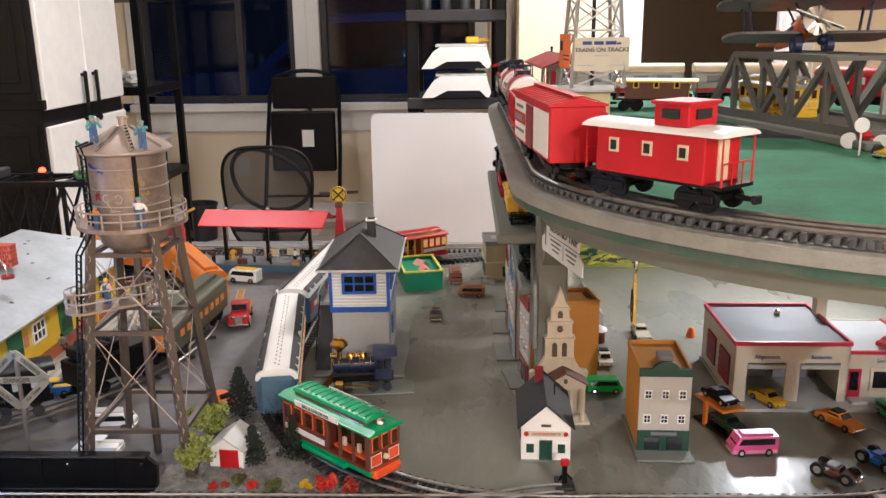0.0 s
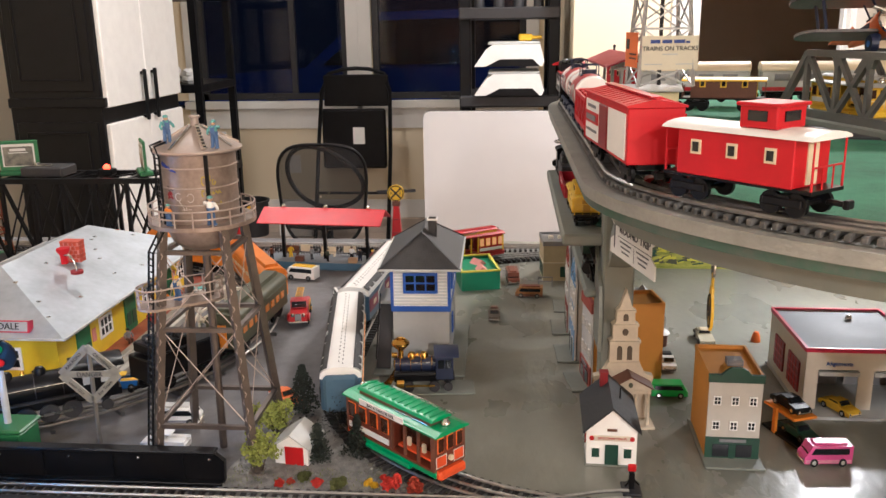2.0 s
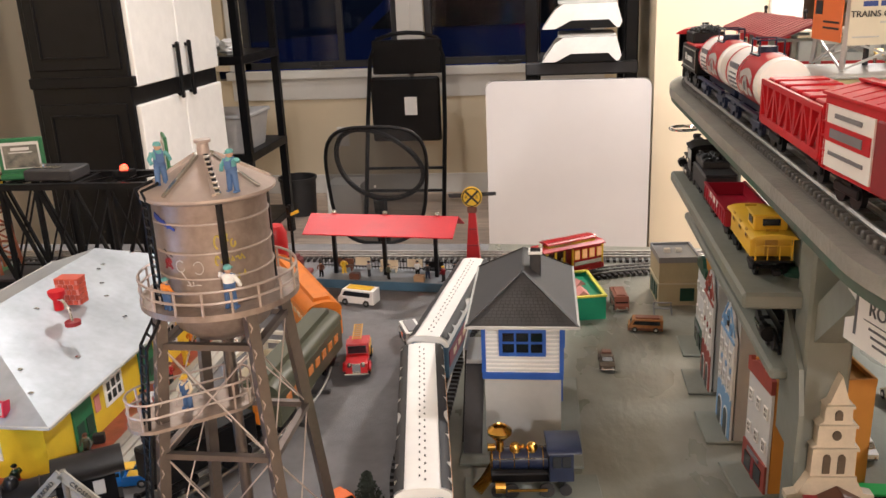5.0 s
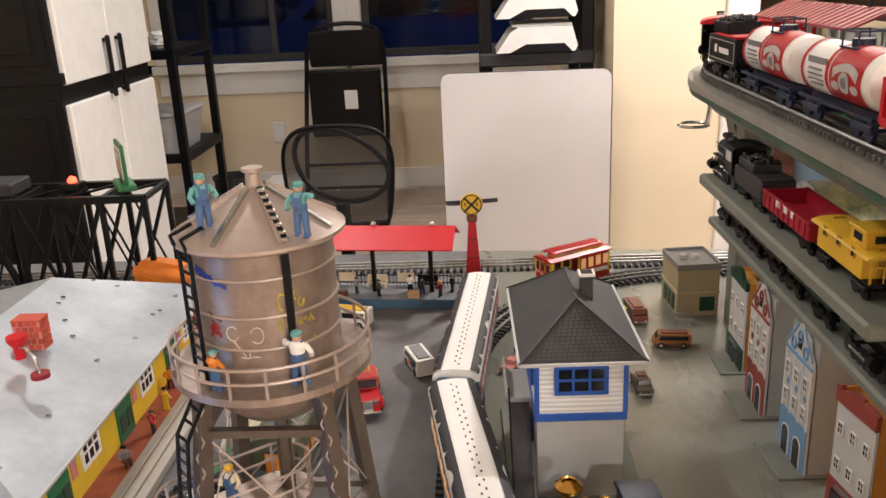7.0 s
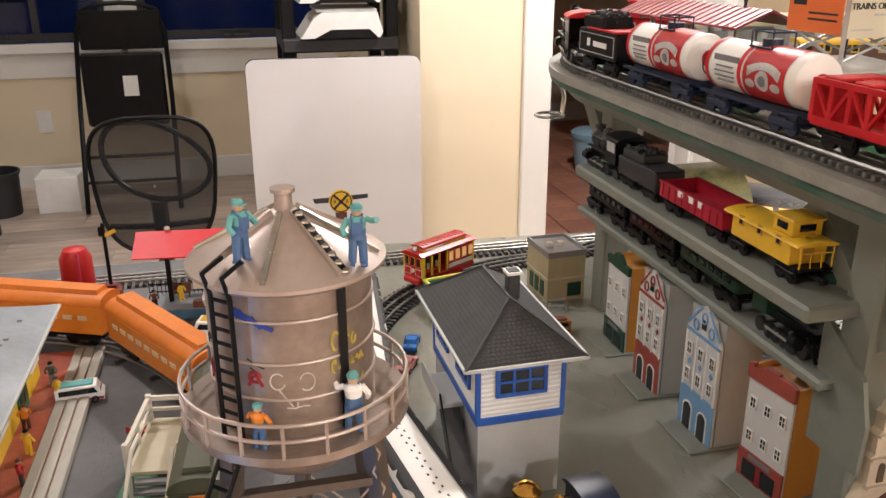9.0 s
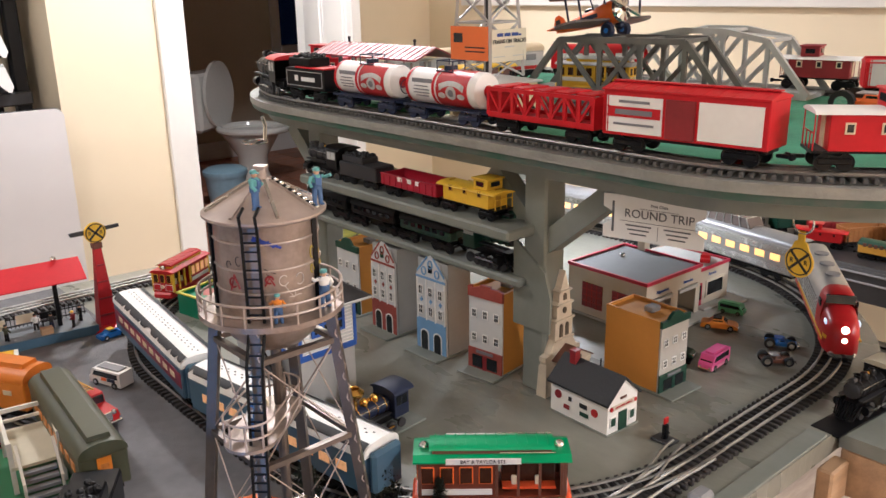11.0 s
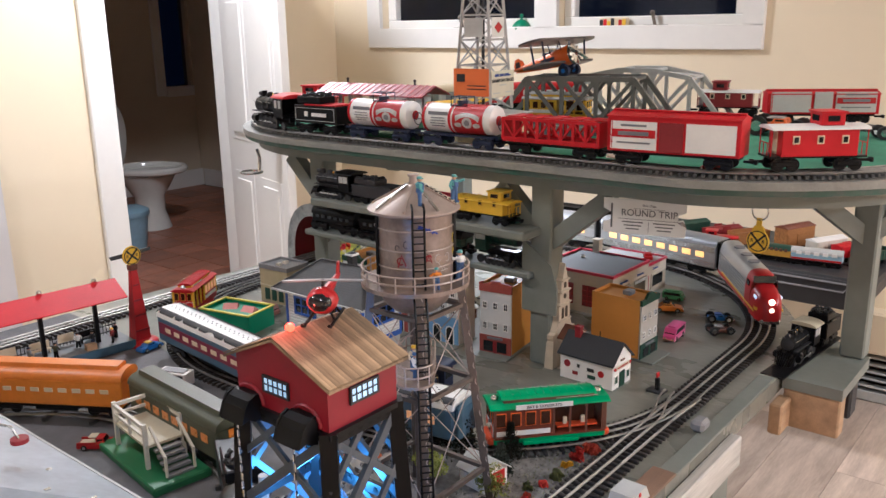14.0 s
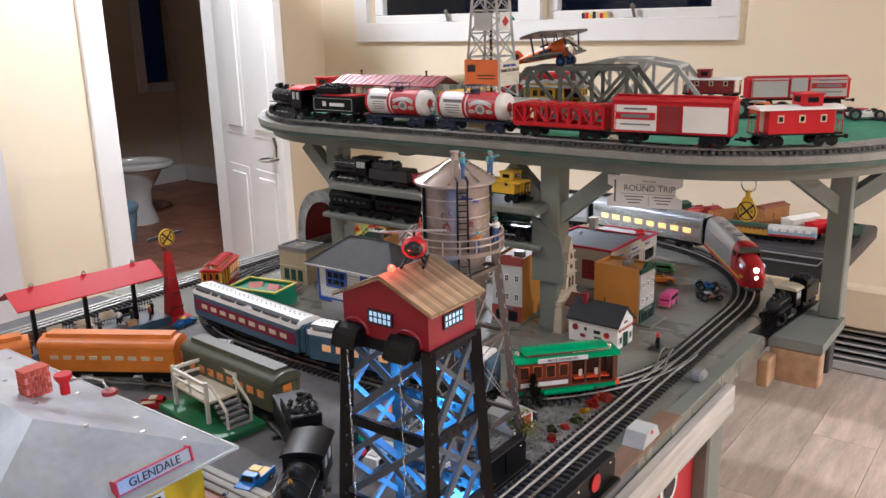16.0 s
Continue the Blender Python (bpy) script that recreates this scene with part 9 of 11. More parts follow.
def gantry():
    gt = thing("signal_gantry", "black lattice truss bridge spanning the back tracks", "bridge", -1.0, 1.865, T, 1)
    L, H, W = 0.44, 0.205, 0.11
    for s in (-1, 1):
        y = s * W / 2
        part("top_chord", B().bar((-L / 2, y, H), (L / 2, y, H), 0.012), M_BLACK, gt)
        part("bottom_chord", B().bar((-L / 2, y, 0.008), (L / 2, y, 0.008), 0.014), M_BLACK, gt)
        n = 6
        for k in range(n + 1):
            x = -L / 2 + L * k / n
            part("upright", B().bar((x, y, 0.01), (x, y, H), 0.008), M_BLACK, gt)
            if k < n:
                x2 = x + L / n
                part("diagonal", B().bar((x, y, H if k < n / 2 else 0.01), (x2, y, 0.01 if k < n / 2 else H), 0.006), M_BLACK, gt)
                part("lacing", B().bar((x, y, 0.01 if k < n / 2 else H), (x2, y, H if k < n / 2 else 0.01), 0.003), M_BLACK, gt)
    for k in range(7):
        x = -L / 2 + L * k / 6
        part("cross_beam", B().bar((x, -W / 2, H), (x, W / 2, H), 0.008), M_BLACK, gt)
        if k < 6:
            part("top_brace", B().bar((x, -W / 2, H + 0.002), (x + L / 6, W / 2, H + 0.002), 0.004), M_BLACK, gt)
    part("deck", B().box(0, 0, 0.012, L, W * 0.8, 0.004), M_DARKGREY, gt)
    ml = thing("marker_light", "red glowing marker light on a black box", "lamp", -0.92, 1.865, T + H + 0.006)
    part("box", B().box(0, 0, 0.006, 0.035, 0.03, 0.014, 0.002), M_BLACK, ml)
    part("lens", B().blob((0, 0, 0.016), 0.008, 1, 0, 10), M_BULBRED, ml, "", True)
    bx = thing("control_box", "black control box with a steel lever on the truss", "box", -1.06, 1.865, T + H + 0.006)
    part("case", B().box(0, 0, 0.010, 0.10, 0.07, 0.022, 0.003), M_DARKGREY, bx)
    part("lever", B().cyl((-0.02, -0.01, 0.02), (-0.02, -0.01, 0.030), 0.006, n=12).box(-0.01, -0.01, 0.0225, 0.05, 0.012, 0.003, 0.001), M_STEEL, bx)
    def billboard(x, y, rz, w, pic):
        bb = thing("billboard", "small green-framed billboard with a printed picture", "billboard", x, y, T + H + 0.006, rz, "green billboards")
        part("base", B().box(0, 0, 0.006, w, 0.03, 0.012, 0.003), M_FRAMEGREEN, bb)
        part("frame", B().box(0, 0, 0.045, w, 0.006, 0.07, 0.002), M_FRAMEGREEN, bb)
        part("poster", B().box(0, -0.0036, 0.046, w * 0.82, 0.001, 0.052), M_PAPER, bb)
        part("picture", B().box(0, -0.0046, 0.044, w * 0.74, 0.001, 0.044), pic, bb)
        pieces("print_line", B().box(0, -0.0056, 0.059, w * 0.4, 0.0008, 0.006).box(0, -0.0056, 0.052, w * 0.5, 0.0008, 0.002), M_PAPER, bb)
    billboard(-1.125, 1.86, 18, 0.085, M_PICDARK)
    billboard(-0.83, 1.865, -60, 0.075, M_PICWARM)


M_FRAMEGREEN = mat("billboard_green", (0.03, 0.16, 0.06), 0.4, var=0.12)
M_PICDARK = mat("dark_printed_picture", (0.06, 0.08, 0.10), 0.5, var=0.7, scale=60, col2=(0.30, 0.28, 0.22))
M_PICWARM = mat("warm_printed_picture", (0.35, 0.16, 0.08), 0.5, var=0.6, scale=60, col2=(0.60, 0.55, 0.45))
gantry()


def lineside():
    # semaphore on a maroon base with a yellow arm
    sm = thing("semaphore", "dark semaphore with a yellow arm on a maroon base", "signal", -0.605, 1.89, T)
    part("base", B().box(0, 0, 0.004, 0.06, 0.05, 0.008, 0.002).box(0, 0, 0.022, 0.030, 0.028, 0.03, 0.003).box(0, 0, 0.039, 0.018, 0.018, 0.008), M_MAROON2, sm)
    part("post", B().cyl((0, 0, 0.04), (0, 0, 0.145), 0.003, n=10), M_BLACK, sm)
    part("arm", B().bar((0.0, -0.002, 0.125), (0.018, -0.002, 0.133), 0.001, 0.006), M_YELLOW, sm)
    part("spectacle", B().box(-0.003, 0, 0.132, 0.010, 0.006, 0.016, 0.002), M_BLACK, sm)
    rp = thing("red_pole", "thin red signal pole", "signal", -0.652, 1.90, T)
    part("pole", B().cyl((0, 0, 0), (0, 0, 0.095), 0.0025, n=8), M_REDTRIM, rp)
    part("foot", B().box(0, 0, 0.003, 0.018, 0.018, 0.006, 0.001), M_REDDARK, rp)
    og = thing("red_tank_accessory", "red round tank accessory beside the semaphore", "tank", -0.665, 1.955, T)
    part("tank", B().lathe([(0, 0), (0.024, 0), (0.026, 0.01), (0.026, 0.07), (0.018, 0.085), (0, 0.088)], 20), M_RED, og, "", True)
    part("base", B().box(0, 0, 0.002, 0.06, 0.06, 0.004), M_MAROON2, og)
    # diamond danger sign
    dg = thing("danger_sign", "weathered diamond railroad crossing sign on a post", "sign", -0.51, 0.945, T, 4)
    part("post", B().cyl((0, 0.003, 0), (0, 0.003, 0.155), 0.0028, n=10), M_SIGNGREY, dg)
    r = 0.036
    fr = B()
    for k in range(4):
        a, b = PI / 2 * k, PI / 2 * (k + 1)
        fr.bar((r * math.cos(a), -0.001, 0.118 + r * math.sin(a)), (r * math.cos(b), -0.001, 0.118 + r * math.sin(b)), 0.002, 0.010)
    fr.box(0, -0.001, 0.118, 0.056, 0.002, 0.008)
    sg = part("sign_frame", fr, M_SIGNPALE, dg)
    letters("lettering", "DANGER", 0.0080, M_SIGNINK, sg, pose(0, -0.0026, 0.118, 90))
    d = r / 2
    for tx, dx, dz, an in (("RAILROAD", -d, d, -45), ("CROSSING", d, d, 45), ("Look Out", -d, -d, 45), ("For Trains", d, -d, -45)):
        letters("lettering", tx, 0.0060, M_SIGNINK, sg, pose(dx, -0.0026, 0.118 + dz, 90, an))
    # green relay box with signal mast
    rb = thing("block_signal", "grey block signal mast on a green relay box", "signal", -0.628, 0.945, T)
    part("relay_box", B().box(0, 0, 0.022, 0.055, 0.045, 0.044, 0.003).box(0, 0, 0.046, 0.060, 0.05, 0.005, 0.002), M_FRAMEGREEN, rb)
    part("mast", B().cyl((0, 0, 0.048), (0, 0, 0.19), 0.0045, n=12), M_LGREY, rb)
    part("head", B().box(0.012, -0.004, 0.145, 0.012, 0.012, 0.036, 0.005).cyl((0.012, -0.009, 0.145), (0.012, -0.012, 0.145), 0.02, n=20), M_BLACK, rb)
    part("green_lens", B().blob((0.012, -0.014, 0.154), 0.005, 1, 0, 8), M_GREEN, rb)
    part("red_lens", B().blob((0.012, -0.014, 0.136), 0.005, 1, 0, 8), M_REDBRIGHT, rb)
    # milk platform on a green base inside the loop
    mp = thing("loading_platform", "cream railed loading platform on a green base", "platform", -0.494, 1.368, T, -8)
    part("base", B().box(0.0, 0, 0.005, 0.075, 0.185, 0.010, 0.002), M_FRAMEGREEN, mp)
    part("floor", B().box(0.004, 0.015, 0.036, 0.05, 0.105, 0.003), M_TAN2, mp)
    for x in (-0.02, 0.028):
        for y in (-0.034, 0.066):
            part("leg", B().bar((x, y, 0.01), (x, y, 0.062), 0.005), M_IVORY, mp)
    for x in (-0.02, 0.028):
        part("side_rail", B().bar((x, -0.036, 0.058), (x, 0.068, 0.058), 0.004).bar((x, -0.036, 0.047), (x, 0.068, 0.047), 0.003).bar((x, 0.016, 0.037), (x, 0.016, 0.058), 0.003), M_IVORY, mp)
    part("end_rail", B().bar((-0.02, 0.067, 0.058), (0.028, 0.067, 0.058), 0.004).bar((-0.02, 0.067, 0.047), (0.028, 0.067, 0.047), 0.003), M_IVORY, mp)
    for k in range(5):
        part("step", B().box(0.004, -0.043 - k * 0.008, 0.031 - k * 0.005, 0.034, 0.008, 0.003), M_GREY, mp)
    for x in (-0.014, 0.022):
        part("stair_rail", B().bar((x, -0.036, 0.058), (x, -0.078, 0.034), 0.003).bar((x, -0.078, 0.012), (x, -0.078, 0.036), 0.003), M_IVORY, mp)
    mp.matrix_basis = mp.matrix_basis @ Matrix.Diagonal((1.12, 1.0, 1.28, 1))
    # gold-trimmed display engine
    dp = thing("display_plate", "thin clear display plate", "plate", -0.116, 1.178, T, 6)
    part("plate", B().box(0, 0, 0.002, 0.15, 0.05, 0.003, 0.001), M_GREYWOOD, dp)
    steam_loco("dark blue toy engine with gold stack and domes", pose(-0.116, 1.176, T + 0.004, 0, 0, 186) @ Matrix.Scale(0.84, 4), 0.128, M_NAVY, M_NAVY, None, M_GOLD, 0.014, 2, 0.010, True, True)
    # flagman in front of the grocery
    sp = thing("warning_post", "small black warning post with a red flag", "sign", 0.155, 0.905, T)
    part("base", B().box(0, 0, 0.002, 0.022, 0.03, 0.004, 0.001), M_DARKGREY, sp)
    part("post", B().bar((0, 0, 0.003), (0, 0, 0.024), 0.006).bar((0, 0, 0.018), (0.009, 0, 0.008), 0.002).bar((0, 0, 0.018), (-0.007, 0, 0.006), 0.002), M_BLACK, sp)
    part("flag", B().box(0, 0, 0.030, 0.010, 0.003, 0.010, 0.002), M_RED, sp).matrix_basis = pose(0, 0, 0)
    bn = thing("stone_bench", "low grey bench frame beside the row houses", "bench", 0.085, 1.70, T)
    part("frame", B().box(0, 0, 0.012, 0.03, 0.002, 0.002).box(-0.014, 0, 0.006, 0.002, 0.002, 0.012).box(0.014, 0, 0.006, 0.002, 0.002, 0.012).box(0, 0.01, 0.018, 0.03, 0.002, 0.002).box(-0.014, 0.01, 0.009, 0.002, 0.002, 0.018).box(0.014, 0.01, 0.009, 0.002, 0.002, 0.018), M_GREY, bn)
    # printed tin tunnel over the back tracks
    tn = thing("tin_tunnel", "lithographed tin mountain tunnel with a red inside", "tunnel", 0, 0, T)
    prof = []
    for i in range(19):
        a = PI * i / 18
        prof.append((1.955 + 0.10 * math.cos(a), 0.158 * math.sin(a) ** 0.7))
    inner = [(1.955 + (y - 1.955) * 0.93, z * 0.95) for y, z in prof]
    n = len(prof)
    vs = [(0.355, y, z) for y, z in prof] + [(0.53, y, z) for y, z in prof]
    part("shell", B().add(vs, [(i, i + 1, n + i + 1, n + i) for i in range(n - 1)]), M_LITHO, tn, "", True)
    vs = [(0.354, y, z) for y, z in inner] + [(0.53, y, z) for y, z in inner]
    part("lining", B().add(vs, [(i, i + 1, n + i + 1, n + i) for i in range(n - 1)]), M_REDDARK, tn, "dark red inside", True)
    pt = [(1.955 + (y - 1.955) * 0.72, z * 0.80) for y, z in prof]
    vs = [(0.353, y, z) for y, z in prof] + [(0.353, y, z) for y, z in pt]
    part("portal", B().add(vs, [(i, i + 1, n + i + 1, n + i) for i in range(n - 1)]), M_ROCK, tn, "printed grey stone portal")
    sc = thing("printed_scene", "printed landscape panel with green fields and red roofs", "panel", 0.396, 1.845, T, 0)
    part("panel", B().box(0, 0, 0.034, 0.225, 0.002, 0.068), M_FIELD, sc)
    for k, (x, z) in enumerate(((0.03, 0.058), (0.055, 0.050), (-0.045, 0.060))):
        part("red_roof", B().box(x, -0.0016, z, 0.022, 0.0012, 0.010), M_RED, sc)
        part("white_house", B().box(x, -0.0016, z - 0.010, 0.020, 0.0012, 0.010), M_CREAM2, sc)
    rnd = random.Random(31)
    for m, n, name in ((M_OLIVE, 34, "printed_leaf"), (M_YELLOWGREEN, 30, "printed_leaf"), (M_DKGREEN, 18, "printed_leaf")):
        lf = B()
        for k in range(n):
            x, z, w = rnd.uniform(-0.108, 0.085), rnd.uniform(0.004, 0.050), rnd.uniform(0.010, 0.028)
            y = -0.0022 - 0.0004 * rnd.random()
            lf.add([(x, y, z), (x + w, y, z + rnd.uniform(-0.004, 0.010)), (x + w * 0.9, y, z + rnd.uniform(0.003, 0.012)), (x, y, z + 0.003)], [(0, 1, 2, 3)])
        part(name, lf, m, sc)
    for k in range(15):
        x, z = (rnd.uniform(-0.06, -0.02), rnd.uniform(0.052, 0.068)) if k < 8 else (rnd.uniform(0.03, 0.08), rnd.uniform(0.042, 0.062))
        part("printed_bloom", B().blob((x, -0.003, z), rnd.uniform(0.003, 0.0065), k, 0.4, 7, 0.7), (M_REDBRIGHT, M_ORANGE2, M_YELLOW)[k % 3], sc)


M_MAROON2 = mat("maroon_base", (0.15, 0.02, 0.022), 0.45, var=0.15)
M_SIGNGREY = mat("bare_zinc_post", (0.20, 0.19, 0.17), 0.5, 0.5, var=0.15)
M_SIGNINK = mat("worn_sign_lettering", (0.05, 0.048, 0.044), 0.6, var=0.3)
M_SIGNPALE = mat("tarnished_pale_sign", (0.25, 0.24, 0.195), 0.5, 0.2, var=0.2, scale=60)
M_IVORY = mat("ivory_plastic", (0.66, 0.62, 0.53), 0.5, var=0.06)
M_LITHO = mat("printed_landscape", (0.10, 0.13, 0.05), 0.4, var=0.6, scale=22, col2=(0.48, 0.42, 0.18))
M_FIELD = mat("printed_fields", (0.08, 0.20, 0.02), 0.4, var=0.5, scale=26, col2=(0.60, 0.55, 0.10), stretch=(0.5, 1, 3))
M_ROCK = mat("printed_stone", (0.25, 0.26, 0.26), 0.4, var=0.5, scale=40, col2=(0.50, 0.52, 0.53))
lineside()


def timber_tower():
    """A brown coal trestle with a yellow bin at the far left of the loop."""
    tt = thing("coal_trestle", "brown timber coal trestle with a yellow bin on green base", "tower", -1.25, 1.88, T)
    part("base", B().box(0, 0, 0.004, 0.11, 0.10, 0.008, 0.003), M_FRAMEGREEN, tt)
    for i in (-1, 0, 1):
        for j in (-1, 1):
            part("post", B().bar((i * 0.042, j * 0.036, 0.008), (i * 0.030, j * 0.024, 0.15), 0.006), M_TRESTLE, tt)
    for k in range(4):
        z = 0.03 + 0.036 * k
        q = 0.042 - 0.012 * z / 0.15
        for j in (-1, 1):
            part("rail", B().bar((-q, j * q * 0.85, z), (q, j * q * 0.85, z), 0.004), M_TRESTLE, tt)
            part("brace", B().bar((-q, j * q * 0.85, z), (q, j * q * 0.84, z + 0.034), 0.0035), M_TRESTLE, tt)
            part("brace", B().bar((q, j * q * 0.85, z), (-q, j * q * 0.84, z + 0.034), 0.0035), M_TRESTLE, tt)
    part("bin", B().box(0, 0, 0.180, 0.075, 0.062, 0.058, 0.002), M_YELLOW, tt, "yellow bin with brown battens")
    for k in range(4):
        part("batten", B().box(-0.03 + 0.02 * k, -0.0315, 0.180, 0.003, 0.002, 0.056), M_TRESTLE, tt)
    part("lid", B().box(0, 0, 0.2105, 0.084, 0.07, 0.004, 0.001), M_BROWN, tt)


M_TRESTLE = mat("orange_brown_timber", (0.26, 0.075, 0.03), 0.55, var=0.25, scale=40)
timber_tower()


# ---- trees, bushes, flowers ----
def leaf_ball(b, c, r, n, size, seed, squash=0.8):
    rnd = random.Random(seed)
    for k in range(n):
        d = Vector((rnd.gauss(0, 1), rnd.gauss(0, 1), rnd.gauss(0, 1) * squash)).normalized() * r * (0.45 + 0.6 * rnd.random() ** 0.6)
        p = Vector(c) + Vector((d.x, d.y, d.z * squash))
        u = Vector((rnd.uniform(-1, 1), rnd.uniform(-1, 1), rnd.uniform(-1, 1))).normalized()
        w = u.orthogonal().normalized()
        s = size * (0.6 + 0.8 * rnd.random())
        b.add([tuple(p - u * s), tuple(p + w * s * 0.6), tuple(p + u * s), tuple(p - w * s * 0.6)], [(0, 1, 2, 3)])


def conifer(x, y, h, seed, label):
    t = thing("conifer", label, "tree", x, y, T, seed * 50, "dark conifers")
    part("trunk", B().cyl((0, 0, 0), (0, 0, h * 0.9), 0.0022, 0.0006, 8), M_BARK, t)
    b = B()
    rnd = random.Random(seed)
    for k in range(11):
        z = h * (0.16 + 0.8 * k / 10)
        r = 0.28 * h * (1.05 - k / 10.5) * rnd.uniform(0.75, 1.2)
        for q in range(7):
            a = 2 * PI * q / 7 + k * 0.7 + rnd.uniform(-0.3, 0.3)
            leaf_ball(b, (r * 0.7 * math.cos(a), r * 0.7 * math.sin(a), z - r * 0.15), r * 0.45 + 0.003, 26, 0.0019, seed * 100 + k * 7 + q)
    part("crown", b, M_PINE, t)


def bush(x, y, r, m, seed, label, h=0.0, z0=0.0):
    t = thing("bush", label, "bush", x, y, T + z0, seed * 40)
    st = B()
    rnd = random.Random(seed)
    for k in range(6):
        a = 2 * PI * k / 6
        st.cyl((0, 0, 0), (r * 0.5 * math.cos(a), r * 0.5 * math.sin(a), h + r * 0.8), 0.0012, 0.0005, 5)
    part("stem", st, M_BARK, t)
    b = B()
    for k in range(22):
        a, q = rnd.uniform(0, 2 * PI), rnd.uniform(0.1, 0.75)
        leaf_ball(b, (r * q * math.cos(a), r * q * math.sin(a), h + r * rnd.uniform(0.35, 1.25)), r * 0.36, 60, 0.0022, seed * 31 + k)
    part("leaves", b, m, t)["kind"] = "stuff"


def garden():
    # gravelly verge with tufts in the front corner
    gv = [(-0.335, 0.865), (-0.03, 0.862), (-0.10, 0.895), (-0.155, 0.935), (-0.20, 0.99), (-0.225, 1.04), (-0.25, 1.10), (-0.30, 1.10), (-0.32, 1.0), (-0.335, 0.93)]
    structure("ground_verge", B().prism(gv, "z", T + 0.0005, T + 0.003), M_GRAVEL, "grey gravel verge with grass tufts", "ground")
    b, c = B(), B()
    rnd = random.Random(9)
    for k in range(1500):
        x = rnd.uniform(-0.33, -0.06)
        y = rnd.uniform(0.866, 0.985)
        if (x - 0.145) ** 2 + (y - 1.27) ** 2 < 0.437 ** 2:
            continue
        if rnd.random() < 0.5:
            b.blob((x, y, T + 0.003), rnd.uniform(0.0009, 0.0022), k, 0.5, 5)
        elif y < 0.93:
            a = rnd.uniform(0, PI)
            s = rnd.uniform(0.002, 0.005)
            c.add([(x - 0.0008 * math.cos(a), y - 0.0008 * math.sin(a), T + 0.002), (x + 0.0008 * math.cos(a), y + 0.0008 * math.sin(a), T + 0.002), (x + rnd.uniform(-0.002, 0.002), y, T + 0.003 + s)], [(0, 1, 2)])
    tagged(part("gravel", b, M_GRAVEL), "loose grey gravel on the verge", "gravel", "", "stuff")
    tagged(part("grass", c, M_GRASS), "short pale green grass tufts", "grass", "", "stuff")
    conifer(-0.279, 1.086, 0.075, 3, "dark green model conifer on the verge")
    conifer(-0.216, 1.030, 0.085, 5, "tall dark green model conifer on the verge")
    conifer(-0.228, 0.953, 0.052, 8, "small dark green model conifer")
    conifer(-0.180, 0.970, 0.058, 11, "small dark green model conifer")
    bush(-0.300, 1.015, 0.028, M_LIME, 2, "yellow-green leafy model bush", 0.012)
    bush(-0.293, 0.922, 0.027, M_LIME, 4, "yellow-green leafy model bush", 0.016)
    for x, y, r, m, l in ((-0.128, 0.892, 0.013, M_FLRED, "bright red flower clump on the verge"), (-0.098, 0.886, 0.012, M_FLRED2, "dark red flower clump on the verge"), (-0.155, 0.897, 0.006, M_YELLOW, "yellow flower clump on the verge"), (-0.147, 0.893, 0.005, M_YELLOW, "yellow flower clump on the verge"), (-0.215, 0.893, 0.007, M_FLRED, "red flower clump on the gravel"), (-0.262, 0.890, 0.006, M_FLRED, "red flower clump on the gravel"), (-0.25, 0.896, 0.005, M_FLRED2, "red flower clump on the gravel"), (-0.19, 0.888, 0.010, M_GRASS2, "olive green tuft on the gravel"), (-0.235, 0.905, 0.009, M_GRASS2, "olive green tuft on the gravel")):
        bush(x, y, r * 0.95, m, int(1000 * abs(x)) % 97, l)
    ht = thing("garden_hut", "small white hut with a red door and grey roof", "hut", -0.256, 0.962, T + 0.002, -8)
    W, D, H = 0.044, 0.045, 0.026
    part("wall_shell", B().prism([(-W / 2, 0), (W / 2, 0), (W / 2, H), (0, H + 0.014), (-W / 2, H)], "y", -D / 2, D / 2), M_WHITEP, ht)
    part("door", B().box(0.004, -D / 2 - 0.0008, 0.013, 0.024, 0.0016, 0.024), M_RED, ht)
    r = B()
    for s in (-1, 1):
        r.add([(0, -D / 2 - 0.004, H + 0.0145), (s * (W / 2 + 0.004), -D / 2 - 0.004, H - 0.003), (s * (W / 2 + 0.004), D / 2 + 0.004, H - 0.003), (0, D / 2 + 0.004, H + 0.0145), (0, -D / 2 - 0.004, H + 0.0165), (s * (W / 2 + 0.004), -D / 2 - 0.004, H - 0.001), (s * (W / 2 + 0.004), D / 2 + 0.004, H - 0.001), (0, D / 2 + 0.004, H + 0.0165)], [(0, 1, 2, 3), (4, 5, 6, 7), (0, 1, 5, 4), (1, 2, 6, 5), (2, 3, 7, 6), (3, 0, 4, 7)])
    part("roof", r, M_LGREY, ht)


M_BARK = mat("bark", (0.06, 0.04, 0.03), 0.8, var=0.3, scale=80)
M_PINE = mat("dark_pine_flock", (0.020, 0.026, 0.018), 0.85, var=0.5, scale=120)
M_LIME = mat("lime_flock", (0.22, 0.26, 0.035), 0.8, var=0.5, scale=150, col2=(0.40, 0.44, 0.09))
M_GRAVEL = mat("grey_gravel", (0.20, 0.195, 0.185), 0.9, var=0.4, scale=90, bump=1.0, bscale=500)
M_GRASS = mat("pale_grass", (0.17, 0.19, 0.06), 0.85, var=0.5, scale=90)
M_GRASS2 = mat("olive_grass", (0.10, 0.11, 0.03), 0.85, var=0.5, scale=90)
M_FLRED = mat("red_flock", (0.55, 0.035, 0.02), 0.8, var=0.4, scale=150)
M_FLRED2 = mat("rust_red_flock", (0.35, 0.04, 0.015), 0.8, var=0.4, scale=150)
garden()


